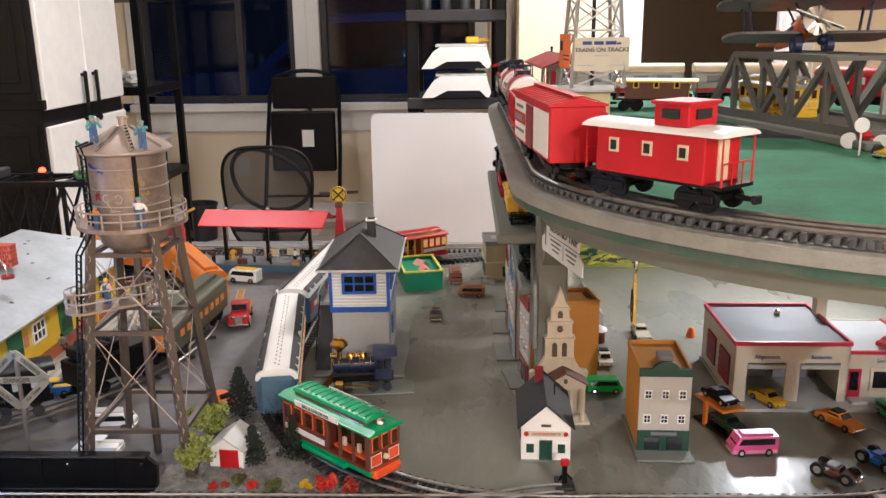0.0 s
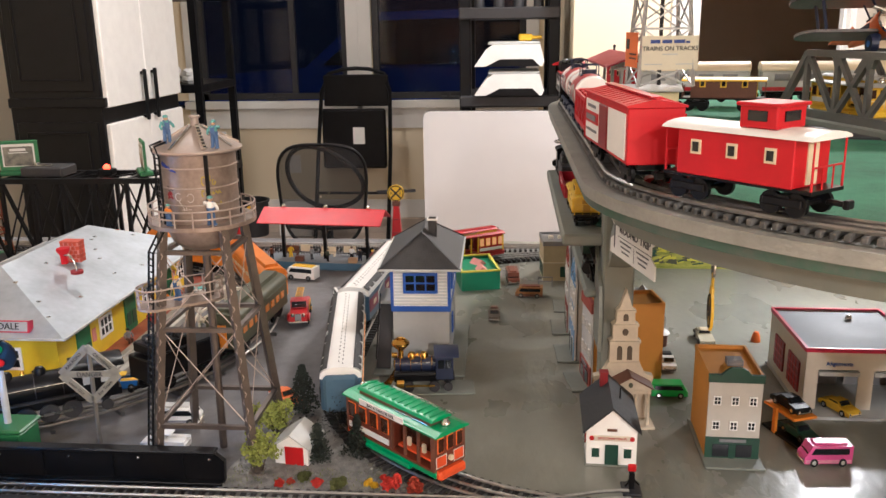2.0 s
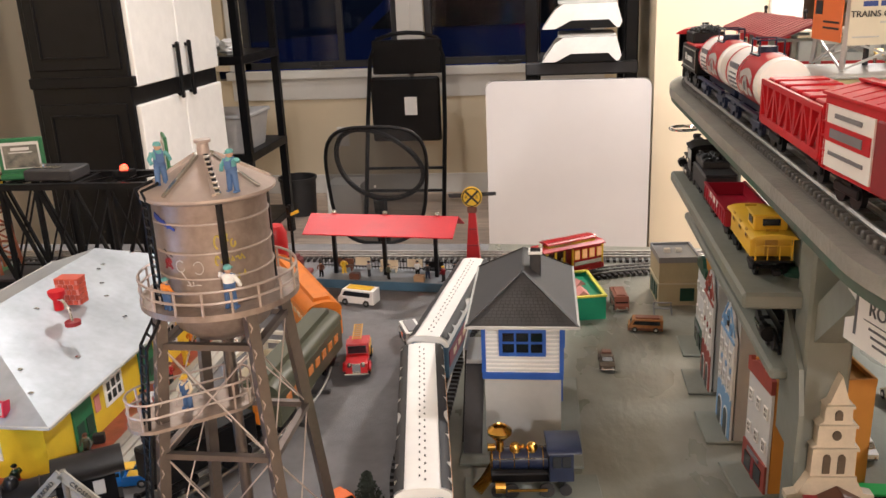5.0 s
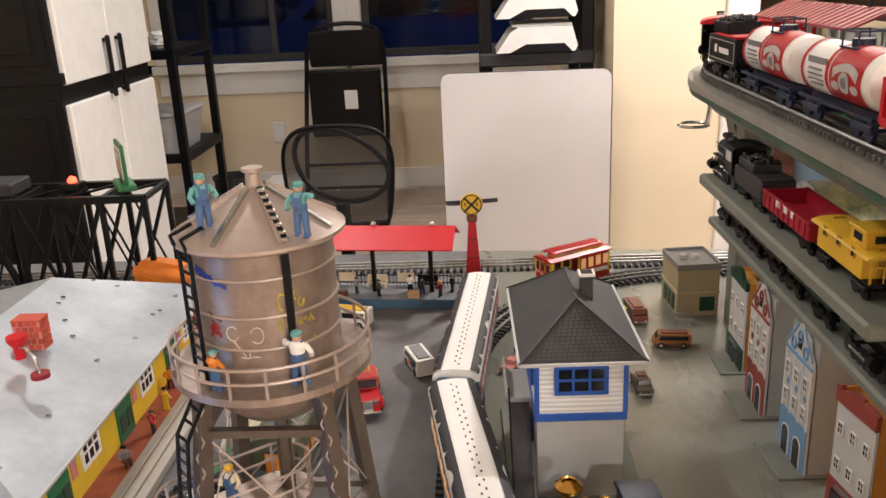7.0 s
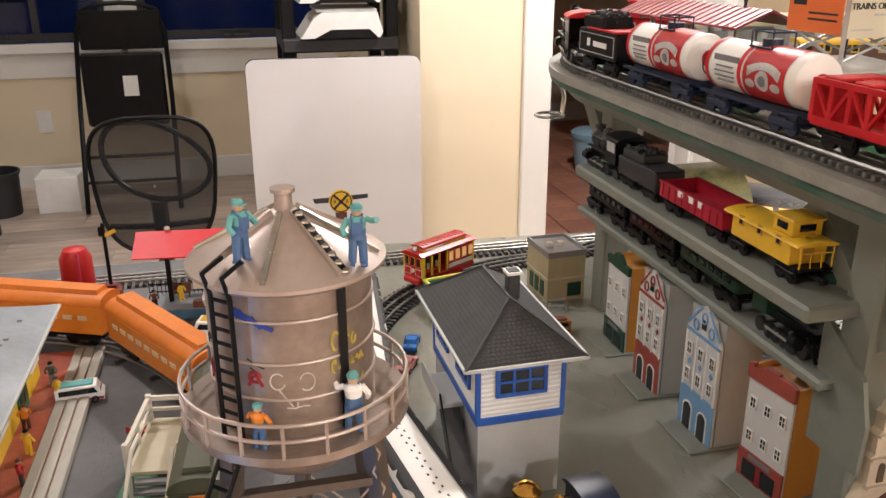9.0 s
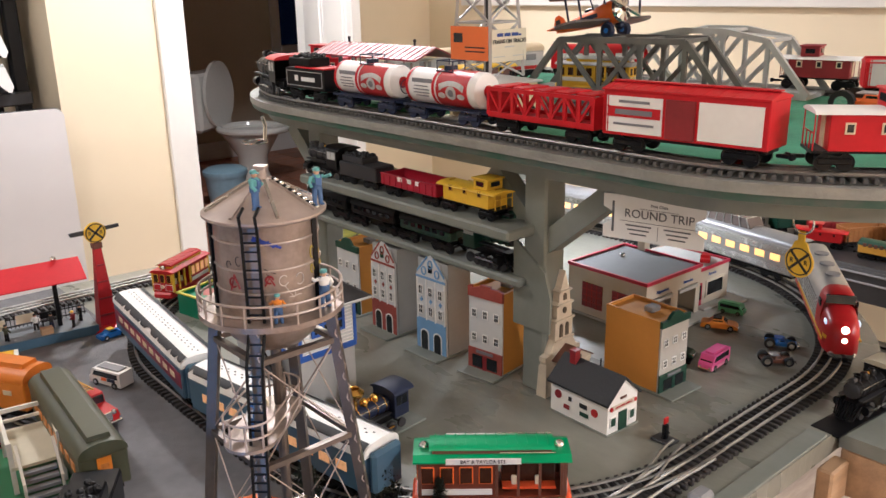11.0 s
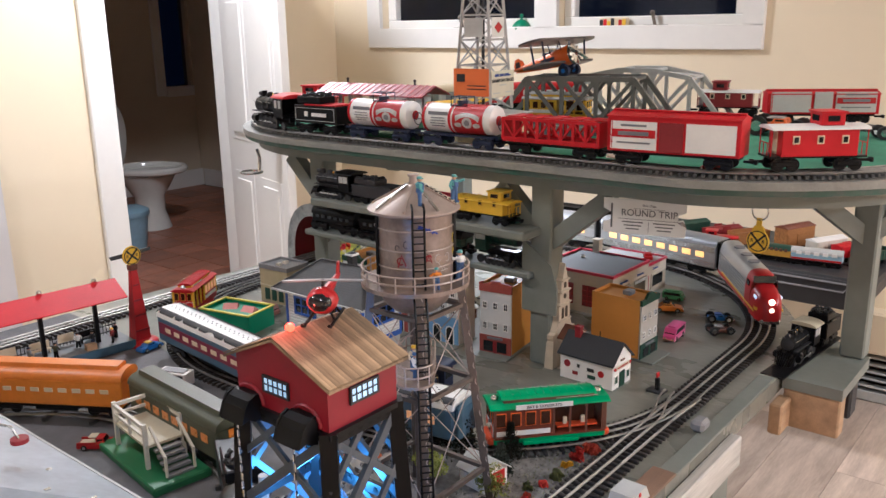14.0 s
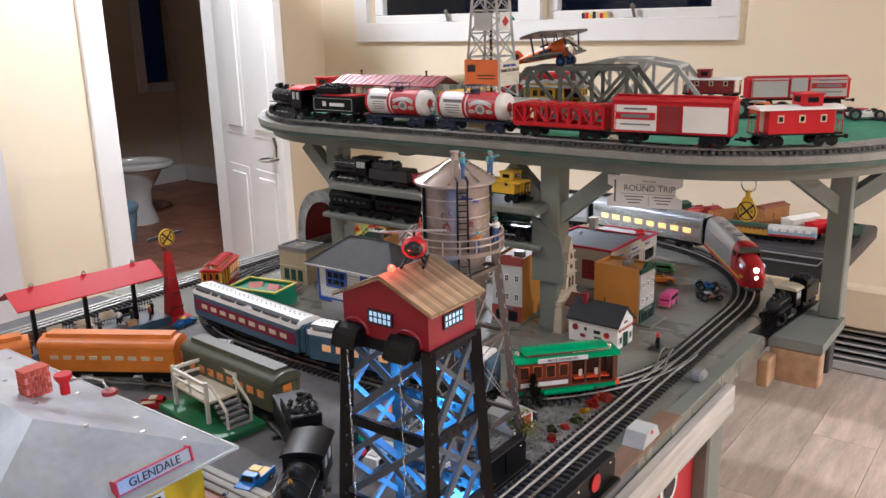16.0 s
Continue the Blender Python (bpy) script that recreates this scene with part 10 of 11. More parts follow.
# ---- die-cast vehicles ----
def toy_car(label, x, y, rz, body, kind="sedan", L=0.066, roof=None, z=T, name="toy_car", low=None):
    c = thing(name, label, "toy car", x, y, z, rz)
    W, wr = L * 0.40, L * 0.085
    hw = W / 2
    wx = L * 0.30
    zb = wr * 0.7
    if kind == "sedan":
        pr = [(-0.5, 0.06), (-0.5, 0.15), (-0.46, 0.19), (-0.28, 0.21), (-0.17, 0.30), (0.08, 0.31), (0.20, 0.215), (0.42, 0.18), (0.5, 0.13), (0.5, 0.06)]
        gl = [(-0.255, 0.215), (-0.165, 0.288), (0.075, 0.298), (0.175, 0.215)]
    elif kind == "hotrod":
        pr = [(-0.5, 0.06), (-0.5, 0.14), (-0.35, 0.22), (-0.25, 0.30), (-0.02, 0.31), (0.04, 0.21), (0.5, 0.17), (0.5, 0.06)]
        gl = [(-0.22, 0.215), (-0.2, 0.285), (-0.04, 0.295), (0.01, 0.215)]
    elif kind in ("van", "bus"):
        t = 0.40 if kind == "bus" else 0.42
        pr = [(-0.5, 0.06), (-0.5, t), (0.36, t), (0.44, 0.26), (0.5, 0.20), (0.5, 0.06)]
        gl = [(-0.42, t * 0.60), (-0.42, t * 0.9), (0.30, t * 0.9), (0.375, t * 0.60)]
    elif kind == "truck":
        pr = [(-0.5, 0.06), (-0.5, 0.17), (0.05, 0.17), (0.05, 0.36), (0.24, 0.36), (0.30, 0.23), (0.5, 0.20), (0.5, 0.06)]
        gl = [(0.08, 0.23), (0.08, 0.335), (0.225, 0.335), (0.27, 0.23)]
    else:
        pr = [(-0.4, 0.10), (-0.42, 0.18), (-0.1, 0.19), (-0.06, 0.27), (0.1, 0.27), (0.14, 0.19), (0.44, 0.15), (0.42, 0.08)]
        gl = [(-0.04, 0.19), (-0.04, 0.26), (0.085, 0.26), (0.12, 0.19)]
    pr = [(a * L, q * L) for a, q in pr]
    gl = [(a * L, q * L) for a, q in gl]
    tp = max(q for a, q in pr)
    vs, n = [], len(pr)
    for s in (-1, 1):
        for a, q in pr:
            vs.append((a, s * hw * (0.80 if q > 0.24 * L and kind != "van" and kind != "bus" else 0.97 if q < 0.1 * L else 1.0), q))
    part("body", B().add(vs, [(i, (i + 1) % n, n + (i + 1) % n, n + i) for i in range(n)] + [tuple(range(n)), tuple(range(n, 2 * n))]), body, c)
    if low:
        for s in (-1, 1):
            part("side_stripe", B().box(0, s * hw, 0.11 * L, L * 0.96, 0.0006, 0.06 * L), low, c)
    for s in (-1, 1):
        part("side_window", B().prism(gl, "y", s * hw * (0.86 if kind not in ("van", "bus") else 0.99), s * hw * (0.90 if kind not in ("van", "bus") else 1.015)), M_GLASS, c)
        part("headlamp", B().blob((L * 0.495, s * hw * 0.68, L * 0.125), L * 0.03, 1, 0, 6), M_CHROME, c)
    if kind in ("van", "bus"):
        part("windscreen", B().prism([(0.365 * L, 0.375 * L), (0.438 * L, 0.255 * L), (0.442 * L, 0.262 * L), (0.37 * L, 0.38 * L)], "y", -hw * 0.85, hw * 0.85), M_GLASS, c)
    else:
        fx, fz = gl[-1]
        gx, gz = gl[-2]
        part("windscreen", B().add([(fx + 0.002, -hw * 0.75, fz + 0.001), (fx + 0.002, hw * 0.75, fz + 0.001), (gx + 0.002, hw * 0.65, gz + 0.001), (gx + 0.002, -hw * 0.65, gz + 0.001)], [(0, 1, 2, 3)]), M_GLASS, c)
    if roof:
        part("roof_piece", B().box(-L * 0.06, 0, tp + 0.001, L * (0.7 if kind in ("van", "bus") else 0.24), hw * 1.3, 0.0025, 0.001), roof, c)
    if kind == "truck" and roof:
        part("bed_load", B().box(-L * 0.23, 0, L * 0.185, L * 0.44, hw * 1.4, L * 0.05, 0.001), roof, c)
        for s in (-1, 1):
            part("bed_side", B().box(-L * 0.225, s * hw * 0.92, L * 0.205, L * 0.53, hw * 0.12, L * 0.09), body, c)
    part("bumper", B().box(L * 0.505, 0, L * 0.085, L * 0.03, W * 0.96, L * 0.04, 0.0008), M_CHROME, c)
    big = 1.6 if kind == "buggy" else 1.0
    for i in (-1, 1):
        for s in (-1, 1):
            r = wr * big * (1.15 if (kind in ("hotrod", "buggy") and i < 0) else 1.0)
            w = part("wheel", B().cyl((i * wx, s * hw * 0.80, r), (i * wx, s * hw * (1.05 if big == 1 else 1.25), r), r, n=14), M_RUBBER, c)
            part("hub", B().cyl((i * wx, s * hw * 1.0, r), (i * wx, s * hw * (1.065 if big == 1 else 1.265), r), r * 0.55, n=10), M_CHROME, w)
    return c


def fire_engine():
    c = thing("fire_engine", "vintage red die-cast fire engine with a ladder", "toy car", -0.384, 1.487, T, -80)
    L = 0.105
    part("body", B().prism([(-0.052, 0.008), (-0.052, 0.026), (-0.012, 0.026), (-0.008, 0.040), (0.012, 0.040), (0.016, 0.026), (0.048, 0.024), (0.050, 0.010)], "y", -0.016, 0.016), M_RED, c)
    part("windscreen", B().box(0.0165, 0, 0.033, 0.002, 0.027, 0.011), M_GLASS, c)
    for s in (-1, 1):
        part("ladder", B().bar((-0.05, s * 0.006, 0.046), (0.008, s * 0.006, 0.046), 0.0015), M_GOLDTRIM, c)
        part("mudguard", B().tube([(0.022, s * 0.018, 0.010), (0.028, s * 0.018, 0.018), (0.036, s * 0.018, 0.019), (0.044, s * 0.018, 0.012)], 0.003, 6), M_RED, c, "", True)
        part("headlamp", B().blob((0.047, s * 0.010, 0.022), 0.004, 1, 0, 8), M_CHROME, c)
        part("side_box", B().box(-0.03, s * 0.0165, 0.018, 0.036, 0.002, 0.012), M_GOLDTRIM, c)
        for x in (-0.032, 0.033):
            part("wheel", B().cyl((x, s * 0.012, 0.0085), (x, s * 0.019, 0.0085), 0.0085, n=16), M_RUBBER, c)
            part("hub", B().cyl((x, s * 0.018, 0.0085), (x, s * 0.0198, 0.0085), 0.004, n=10), M_GOLDTRIM, c)
    for k in range(8):
        part("rung", B().bar((-0.048 + k * 0.0075, -0.006, 0.046), (-0.048 + k * 0.0075, 0.006, 0.046), 0.0012), M_GOLDTRIM, c)
    part("bumper", B().box(0.053, 0, 0.010, 0.003, 0.036, 0.004, 0.001), M_CHROME, c)
    part("grille", B().box(0.0495, 0, 0.018, 0.002, 0.012, 0.014), M_CHROME, c)


def vehicles():
    fire_engine()
    toy_car("white ice-cream van with a yellow roof load", -0.442, 1.742, 165, M_WHITEP, "van", 0.070, M_YELLOW)
    dv = toy_car("white delivery van with a printed side", -0.320, 1.578, 112, M_WHITEP, "van", 0.066, M_GREY)
    for s in (-1, 1):
        part("print_bar", B().box(-0.014, s * 0.0137, 0.0135, 0.016, 0.0008, 0.005), M_NAVY, dv)
        part("print_bar", B().box(0.001, s * 0.0137, 0.0135, 0.010, 0.0008, 0.005), M_ORANGE2, dv)
    toy_car("blue and yellow flatbed truck", -0.585, 1.160, 195, M_BRIGHTBLUE, "truck", 0.062, M_YELLOW)
    toy_car("white recreational van with printed windows", -0.448, 1.052, 4, M_WHITEP, "van", 0.060, M_LGREY, low=M_PRINTGREY)
    toy_car("white and blue toy truck", -0.437, 0.978, 178, M_WHITEP, "truck", 0.060, M_WHITEP, low=M_BRIGHTBLUE)
    toy_car("orange and white toy car", -0.318, 1.128, -45, M_ORANGE2, "sedan", 0.058, low=M_WHITEP)
    toy_car("orange wood-sided toy truck", 0.050, 1.635, 175, M_WOODSIDE, "bus", 0.054, M_RUSTBROWN, low=M_BROWN)
    toy_car("rust-brown toy van with a flat roof", 0.016, 1.738, -84, M_RUSTBROWN, "van", 0.060, M_RUSTBROWN)
    toy_car("dark brown open toy truck", -0.018, 1.505, -88, M_SHADEBROWN, "truck", 0.052, M_BROWN)
    toy_car("bright green toy van", 0.245, 1.172, 0, M_LIMEGREEN, "van", 0.052)
    toy_car("tan hot rod with chrome pipes", 0.345, 1.400, -90, M_TAN2, "hotrod", 0.062, M_CREAM)
    toy_car("white toy pickup beside the ochre house", 0.262, 1.285, -90, M_WHITEP, "truck", 0.055, M_DARKGREY)
    toy_car("yellow toy coupe in the repair bay", 0.470, 1.125, -66, M_YELLOW, "sedan", 0.056, z=T + 0.004)
    toy_car("orange and black toy sedan by the garage", 0.545, 1.062, -62, M_ORANGE, "sedan", 0.062, M_BLACK)
    pv = toy_car("pink toy van with printed sides", 0.402, 0.985, 184, M_PINK, "van", 0.058, M_PINK, low=M_PINKPALE)
    pv.matrix_basis = pv.matrix_basis @ Matrix.Diagonal((1, 1, 1.12, 1))
    toy_car("brown toy buggy with a grey roof", 0.482, 0.925, -45, M_BROWN, "buggy", 0.056, M_GREY)
    toy_car("metallic blue toy buggy", 0.548, 0.952, -60, M_BRIGHTBLUE, "buggy", 0.056, M_BLUE)
    toy_car("green toy van near the far curve", 0.625, 1.085, -80, M_MINT, "van", 0.046, M_MINT)
    toy_car("orange toy tow truck", 0.69, 1.20, -80, M_ORANGE2, "truck", 0.06, M_ORANGE2)
    toy_car("white and red toy rescue truck", -0.610, 1.590, 5, M_WHITEP, "van", 0.058, M_TEAL, low=M_RED)
    toy_car("small vintage red and white toy truck", -0.520, 1.475, -50, M_RED, "truck", 0.052, M_CREAM)
    toy_car("blue toy racing car with a yellow patch", -0.250, 1.762, 8, M_BRIGHTBLUE, "sedan", 0.050, M_YELLOW)
    toy_car("pink and grey toy car beside the tower", -0.185, 1.575, 60, M_PINKROOF, "sedan", 0.050)
    toy_car("blue toy car beside the tower", -0.165, 1.64, 70, M_BRIGHTBLUE, "sedan", 0.050)
    toy_car("red toy sports car parked on the annex roof", 0.655, 1.165, 30, M_RED, "sedan", 0.045, z=T + 0.0745)
    cols = [(M_NAVY, "dark blue"), (M_OLIVE, "olive green"), (M_RED, "red"), (M_BLACKMATT, "black"), (M_BRIGHTBLUE, "light blue"), (M_OLIVE, "olive green"), (M_DARKGREY, "dark grey")]
    for k, (m, n) in enumerate(cols):
        toy_car("%s model car parked behind the station" % n, -1.085 + 0.062 * k, 1.775 + 0.012 * (k % 2), 60, m, "sedan", 0.060)
    # two-level car lift with two cars
    lf = thing("car_lift", "orange and black two-level toy car lift", "lift", 0.385, 1.055, T, -70)
    part("base", B().box(0, 0, 0.002, 0.075, 0.04, 0.004, 0.001), M_BLACK, lf)
    for s in (-1, 1):
        part("post", B().box(-0.012, s * 0.019, 0.020, 0.006, 0.004, 0.036), M_ORANGE, lf)
    part("ramp", B().box(-0.008, 0, 0.034, 0.062, 0.036, 0.004, 0.001), M_ORANGE, lf)
    toy_car("black toy coupe on the upper lift deck", 0.382, 1.062, -70, M_BLACK, "sedan", 0.056, z=T + 0.0365)
    toy_car("dark green toy coupe on the lower lift deck", 0.390, 1.045, -70, M_DKGREEN, "sedan", 0.056, z=T + 0.0045)
    tb = thing("traffic_cone", "orange toy marker beside the garage", "marker", 0.432, 1.40, T)
    part("cone", B().lathe([(0, 0), (0.008, 0), (0.008, 0.003), (0.006, 0.012), (0.004, 0.017), (0, 0.018)], 12), M_ORANGE2, tb, "", True)
    hs = thing("small_house", "small grey-roofed model house behind the row", "building", 0.255, 1.45, T, 0)
    part("wall_shell", B().prism([(-0.022, 0), (0.022, 0), (0.022, 0.045), (0, 0.066), (-0.022, 0.045)], "y", -0.06, 0.06), M_TOWERGREY, hs)
    part("roof", B().bar((-0.013, -0.064, 0.0575), (-0.013, 0.064, 0.0575), 0.038, 0.003), M_ROOFGREY, hs).matrix_basis = pose(0, 0, 0)
    ft = thing("food_stand", "tiny dark stand with a white lid", "stand", 0.268, 1.375, T)
    part("body", B().cyl((0, 0, 0), (0, 0, 0.022), 0.010, n=12), M_BROWN, ft)
    part("lid", B().lathe([(0, 0.032), (0.012, 0.026), (0.014, 0.022), (0, 0.022)], 14), M_WHITEP, ft, "", True)


M_BRIGHTBLUE = mat("bright_blue_enamel", (0.02, 0.16, 0.55), 0.3, var=0.1)
M_RUSTBROWN = mat("rust_brown_enamel", (0.20, 0.062, 0.035), 0.4, var=0.15)
M_WOODSIDE = mat("varnished_wood_sides", (0.34, 0.15, 0.045), 0.45, var=0.4, scale=120, stretch=(6, 1, 1))
M_LIMEGREEN = mat("vivid_green", (0.02, 0.42, 0.07), 0.35, var=0.1)
M_MINT = mat("mint_green", (0.12, 0.42, 0.20), 0.35, var=0.1)
M_PINKPALE = mat("pale_pink_print", (0.70, 0.30, 0.42), 0.45, var=0.2, scale=120)
vehicles()


# ---- things on the upper deck ----
def deck_things():
    # control shack
    sk = thing("control_shack", "cream control shack with black knobs on a white base", "shack", 0.159, 1.238, DZ + 0.003, -9)
    W, D, H = 0.088, 0.110, 0.054
    part("base", B().box(W / 2 + 0.004, D / 2 - 0.004, 0.004, W + 0.034, D + 0.02, 0.008, 0.003), M_WHITEP, sk)
    part("wall_shell", B().box(W / 2, D / 2, 0.008 + H / 2, W, D, H, 0.001), M_SHACK, sk)
    part("roof", B().box(W / 2, D / 2, 0.0095 + H, W + 0.012, D + 0.012, 0.003, 0.001), M_LGREY, sk)
    part("front_window", B().box(W / 2, -0.0006, 0.047, 0.036, 0.0016, 0.012), M_GREY, sk)
    for x in (0.016, W - 0.016):
        part("knob", B().cyl((x, -0.008, 0.022), (x, 0.001, 0.022), 0.0065, n=14), M_BLACK, sk)
    dots = B()
    for i in range(8):
        for j in range(5):
            dots.cyl((-0.0006, 0.026 + i * 0.008, 0.020 + j * 0.0075), (0.0008, 0.026 + i * 0.008, 0.020 + j * 0.0075), 0.0011, n=6)
    part("vent_holes", dots, M_BROWN, sk, "rows of small vent holes")
    part("switch", B().box(W / 2, -0.001, 0.022, 0.008, 0.003, 0.004), M_BLACK, sk)
    # oil derrick standing on the shack
    dr = thing("oil_derrick", "tall light grey lattice derrick carrying two cards", "derrick", 0.233, 1.319, DZ + 0.0685, 5)
    HH = 0.42
    def cr(i, j, z):
        k = 0.040 + (0.012 - 0.040) * z / HH
        return Vector((i * k, j * k, z))
    cn = ((-1, -1), (1, -1), (1, 1), (-1, 1))
    for i, j in cn:
        part("leg", B().bar(tuple(cr(i, j, 0)), tuple(cr(i, j, HH)), 0.0045), M_DERRICK, dr)
    lv = [0.0, 0.03, 0.082, 0.128, 0.172, 0.215, 0.26, 0.30, 0.34, 0.38, HH]
    for a, b in zip(lv, lv[1:]):
        for k in range(4):
            p, q = cn[k], cn[(k + 1) % 4]
            part("girt", B().bar(tuple(cr(*p, b)), tuple(cr(*q, b)), 0.003), M_DERRICK, dr)
            part("lacing", B().bar(tuple(cr(*p, a)), tuple(cr(*q, b)), 0.0022).bar(tuple(cr(*q, a)), tuple(cr(*p, b)), 0.0022), M_DERRICK, dr)
    part("drill_pipe", B().cyl((0, 0, 0), (0, 0, HH - 0.02), 0.003, n=8), M_DARKGREY, dr)
    wc = part("white_card", B().box(0.004, -0.040, 0.048, 0.082, 0.001, 0.048), M_PAPERWARM, dr, "cream printed card")
    letters("lettering", "TRAINS ON TRACKS", 0.0088, M_INK, wc, pose(0.004, -0.041, 0.054, 90))
    pieces("blue_print", B().box(-0.018, -0.0408, 0.064, 0.014, 0.0006, 0.005).box(-0.001, -0.0408, 0.064, 0.014, 0.0006, 0.005).box(0.017, -0.0408, 0.064, 0.016, 0.0006, 0.005).box(0.029, -0.0408, 0.063, 0.006, 0.0006, 0.003), M_INKBLUE, wc)
    pieces("print_line", B().box(0.004, -0.0408, 0.046, 0.022, 0.0006, 0.002).box(-0.02, -0.0408, 0.032, 0.026, 0.0006, 0.0015).box(0.026, -0.0408, 0.032, 0.026, 0.0006, 0.0015), M_LGREY, wc)
    oc = part("orange_card", B().box(-0.043, 0.0, 0.052, 0.001, 0.076, 0.050), M_CARDORANGE, dr, "orange printed card")
    pieces("card_print", B().box(-0.0438, 0.022, 0.060, 0.0006, 0.018, 0.014).box(-0.0438, -0.012, 0.046, 0.0006, 0.04, 0.002).box(-0.0438, -0.012, 0.040, 0.0006, 0.04, 0.002), M_INK, oc)
    bp = part("badge_plate", B().box(0, -0.032, 0.150, 0.044, 0.001, 0.036), M_PAPER, dr, "white plate with a red diamond")
    part("diamond", B().prism([(-0.014, 0.150), (0, 0.140), (0.014, 0.150), (0, 0.160)], "y", -0.0335, -0.0327), M_RED, bp)
    part("side_plate", B().box(-0.033, 0, 0.150, 0.001, 0.040, 0.034), M_LGREY, dr)
    # platform canopy
    cp = thing("deck_station", "open station canopy with a red ribbed roof on green base", "station", 0.207, 1.560, DZ + 0.003, 2)
    part("base", B().box(0, 0, 0.006, 0.078, 0.295, 0.012, 0.003), M_FRAMEGREEN, cp)
    part("paving", B().box(0, 0, 0.0128, 0.068, 0.282, 0.0016), M_MINTPALE, cp)
    for y in (-0.10, 0.0, 0.10):
        for x in (-0.018, 0.018):
            part("column", B().bar((x, y, 0.013), (x * 0.8, y, 0.082), 0.005), M_LGREY, cp)
        part("bracket", B().bar((-0.034, y, 0.083), (0.034, y, 0.083), 0.004), M_LGREY, cp)
    rf = part("roof", B().prism([(-0.046, 0.086), (0, 0.104), (0.046, 0.086), (0.046, 0.0885), (0, 0.107), (-0.046, 0.0885)], "y", -0.143, 0.143), M_CRIMSONROOF, cp)
    for s in (-1, 1):
        for k in range(18):
            y = -0.136 + k * 0.016
            part("roof_rib", B().bar((s * 0.001, y, 0.1075), (s * 0.046, y, 0.0892), 0.002, 0.0012), M_PINKRIB, rf)
    for y in (-0.09, 0.09):
        part("finial", B().cyl((0, y, 0.106), (0, y, 0.114), 0.002, n=8).blob((0, y, 0.115), 0.003, 1, 0, 6), M_DARKGREY, cp)
    for k in range(4):
        part("poster", B().box(-0.008, -0.082 + k * 0.054, 0.028, 0.002, 0.044, 0.022), [M_PICWARM, M_GOLDTRIM, M_IVORY, M_PINKROOF][k], cp)
    # parked cars behind
    z = DRAIL
    caboose("bright red tin caboose with yellow windows", pose(0.255, 1.812, z, 0, 0, -74), 0.165, M_REDBRIGHT, M_REDBRIGHT, M_CREAM, 0.072, True, 0.0)
    caboose("brown and silver tin work coach with a yellow roof", pose(0.37, 1.485, z, 0, 0, -16), 0.135, M_BROWN, M_YELLOW, M_YELLOW, 0.062, False)
    coach("silver and red diesel unit parked at the back", 0.20, 0.05, 0.074, M_LGREY, M_CREAM, pose(0.355, 1.665, z, 0, 0, -8), M_GREY, 4, None, "plain", lower=M_RED, group="parked diesel units")
    coach("silver and red diesel unit parked at the back", 0.20, 0.05, 0.074, M_LGREY, M_CREAM, pose(0.572, 1.632, z, 0, 0, -8), M_GREY, 4, None, "plain", lower=M_RED, group="parked diesel units")
    coach("red passenger car parked on the deck", 0.20, 0.05, 0.07, M_REDBRIGHT, M_RED, pose(0.755, 1.515, z, 0, 0, -52), M_PAPER, 6, None, "plain", group="red cars at the back")

    def truss(label, x, y, rz, L, W, H, m, zb, arched=False, group="truss bridges"):
        t = thing("truss_bridge", label, "bridge", x, y, zb, rz, group)
        part("deck", B().box(0, 0, 0.004, L, W, 0.008), M_LGREY if arched else m, t)
        e = L / 2
        for s in (-1, 1):
            yy = s * W / 2
            tp = [(-e * 0.62, H * (0.86 if arched else 1)), (-e * 0.2, H), (e * 0.2, H), (e * 0.62, H * (0.86 if arched else 1))]
            part("bottom_chord", B().bar((-e, yy, 0.006), (e, yy, 0.006), 0.009, 0.013), m, t)
            for a, b in zip(tp, tp[1:]):
                part("top_chord", B().bar((a[0], yy, a[1]), (b[0], yy, b[1]), 0.010, 0.010), m, t)
                part("gusset_plate", B().prism([(a[0] - 0.012, a[1] - 0.004), (a[0] + 0.012, a[1] - 0.004), (a[0] + 0.005, a[1] - 0.018), (a[0] - 0.005, a[1] - 0.018)], "y", yy - 0.0035, yy + 0.0035), m, t)
            part("end_post", B().bar((-e, yy, 0.006), (tp[0][0], yy, tp[0][1]), 0.010), m, t)
            part("end_post", B().bar((e, yy, 0.006), (tp[3][0], yy, tp[3][1]), 0.010), m, t)
            for a in tp:
                part("upright", B().bar((a[0], yy, 0.006), (a[0], yy, a[1]), 0.0075), m, t)
            for a, b in ((tp[0], -e * 0.2), (tp[1], e * 0.2), (tp[2], -e * 0.2), (tp[3], e * 0.2)):
                part("diagonal", B().bar((a[0], yy, a[1]), (b, yy, 0.006), 0.0075), m, t)
        for a in tp:
            part("cross_strut", B().bar((a[0], -W / 2, a[1]), (a[0], W / 2, a[1]), 0.006), m, t)
        for a, b in zip(tp, tp[1:]):
            part("sway_brace", B().bar((a[0], -W / 2, a[1]), (b[0], W / 2, b[1]), 0.004), m, t)
        return t

    gb = thing("bridge_abutment", "dark grey raised track bed under the bridge", "track bed", 0.545, 1.275, DZ + 0.003, -77)
    part("bed", B().box(0, 0, 0.006, 0.44, 0.13, 0.012, 0.002), M_GREYWOOD, gb)
    truss("grey riveted truss bridge with a toy biplane on top", 0.545, 1.275, -77, 0.37, 0.105, 0.096, M_BRIDGEGREY, DZ + 0.015)
    truss("light grey arched truss bridge at the back", 0.775, 1.255, -82, 0.40, 0.11, 0.115, M_LGREY, DZ + 0.003, True)
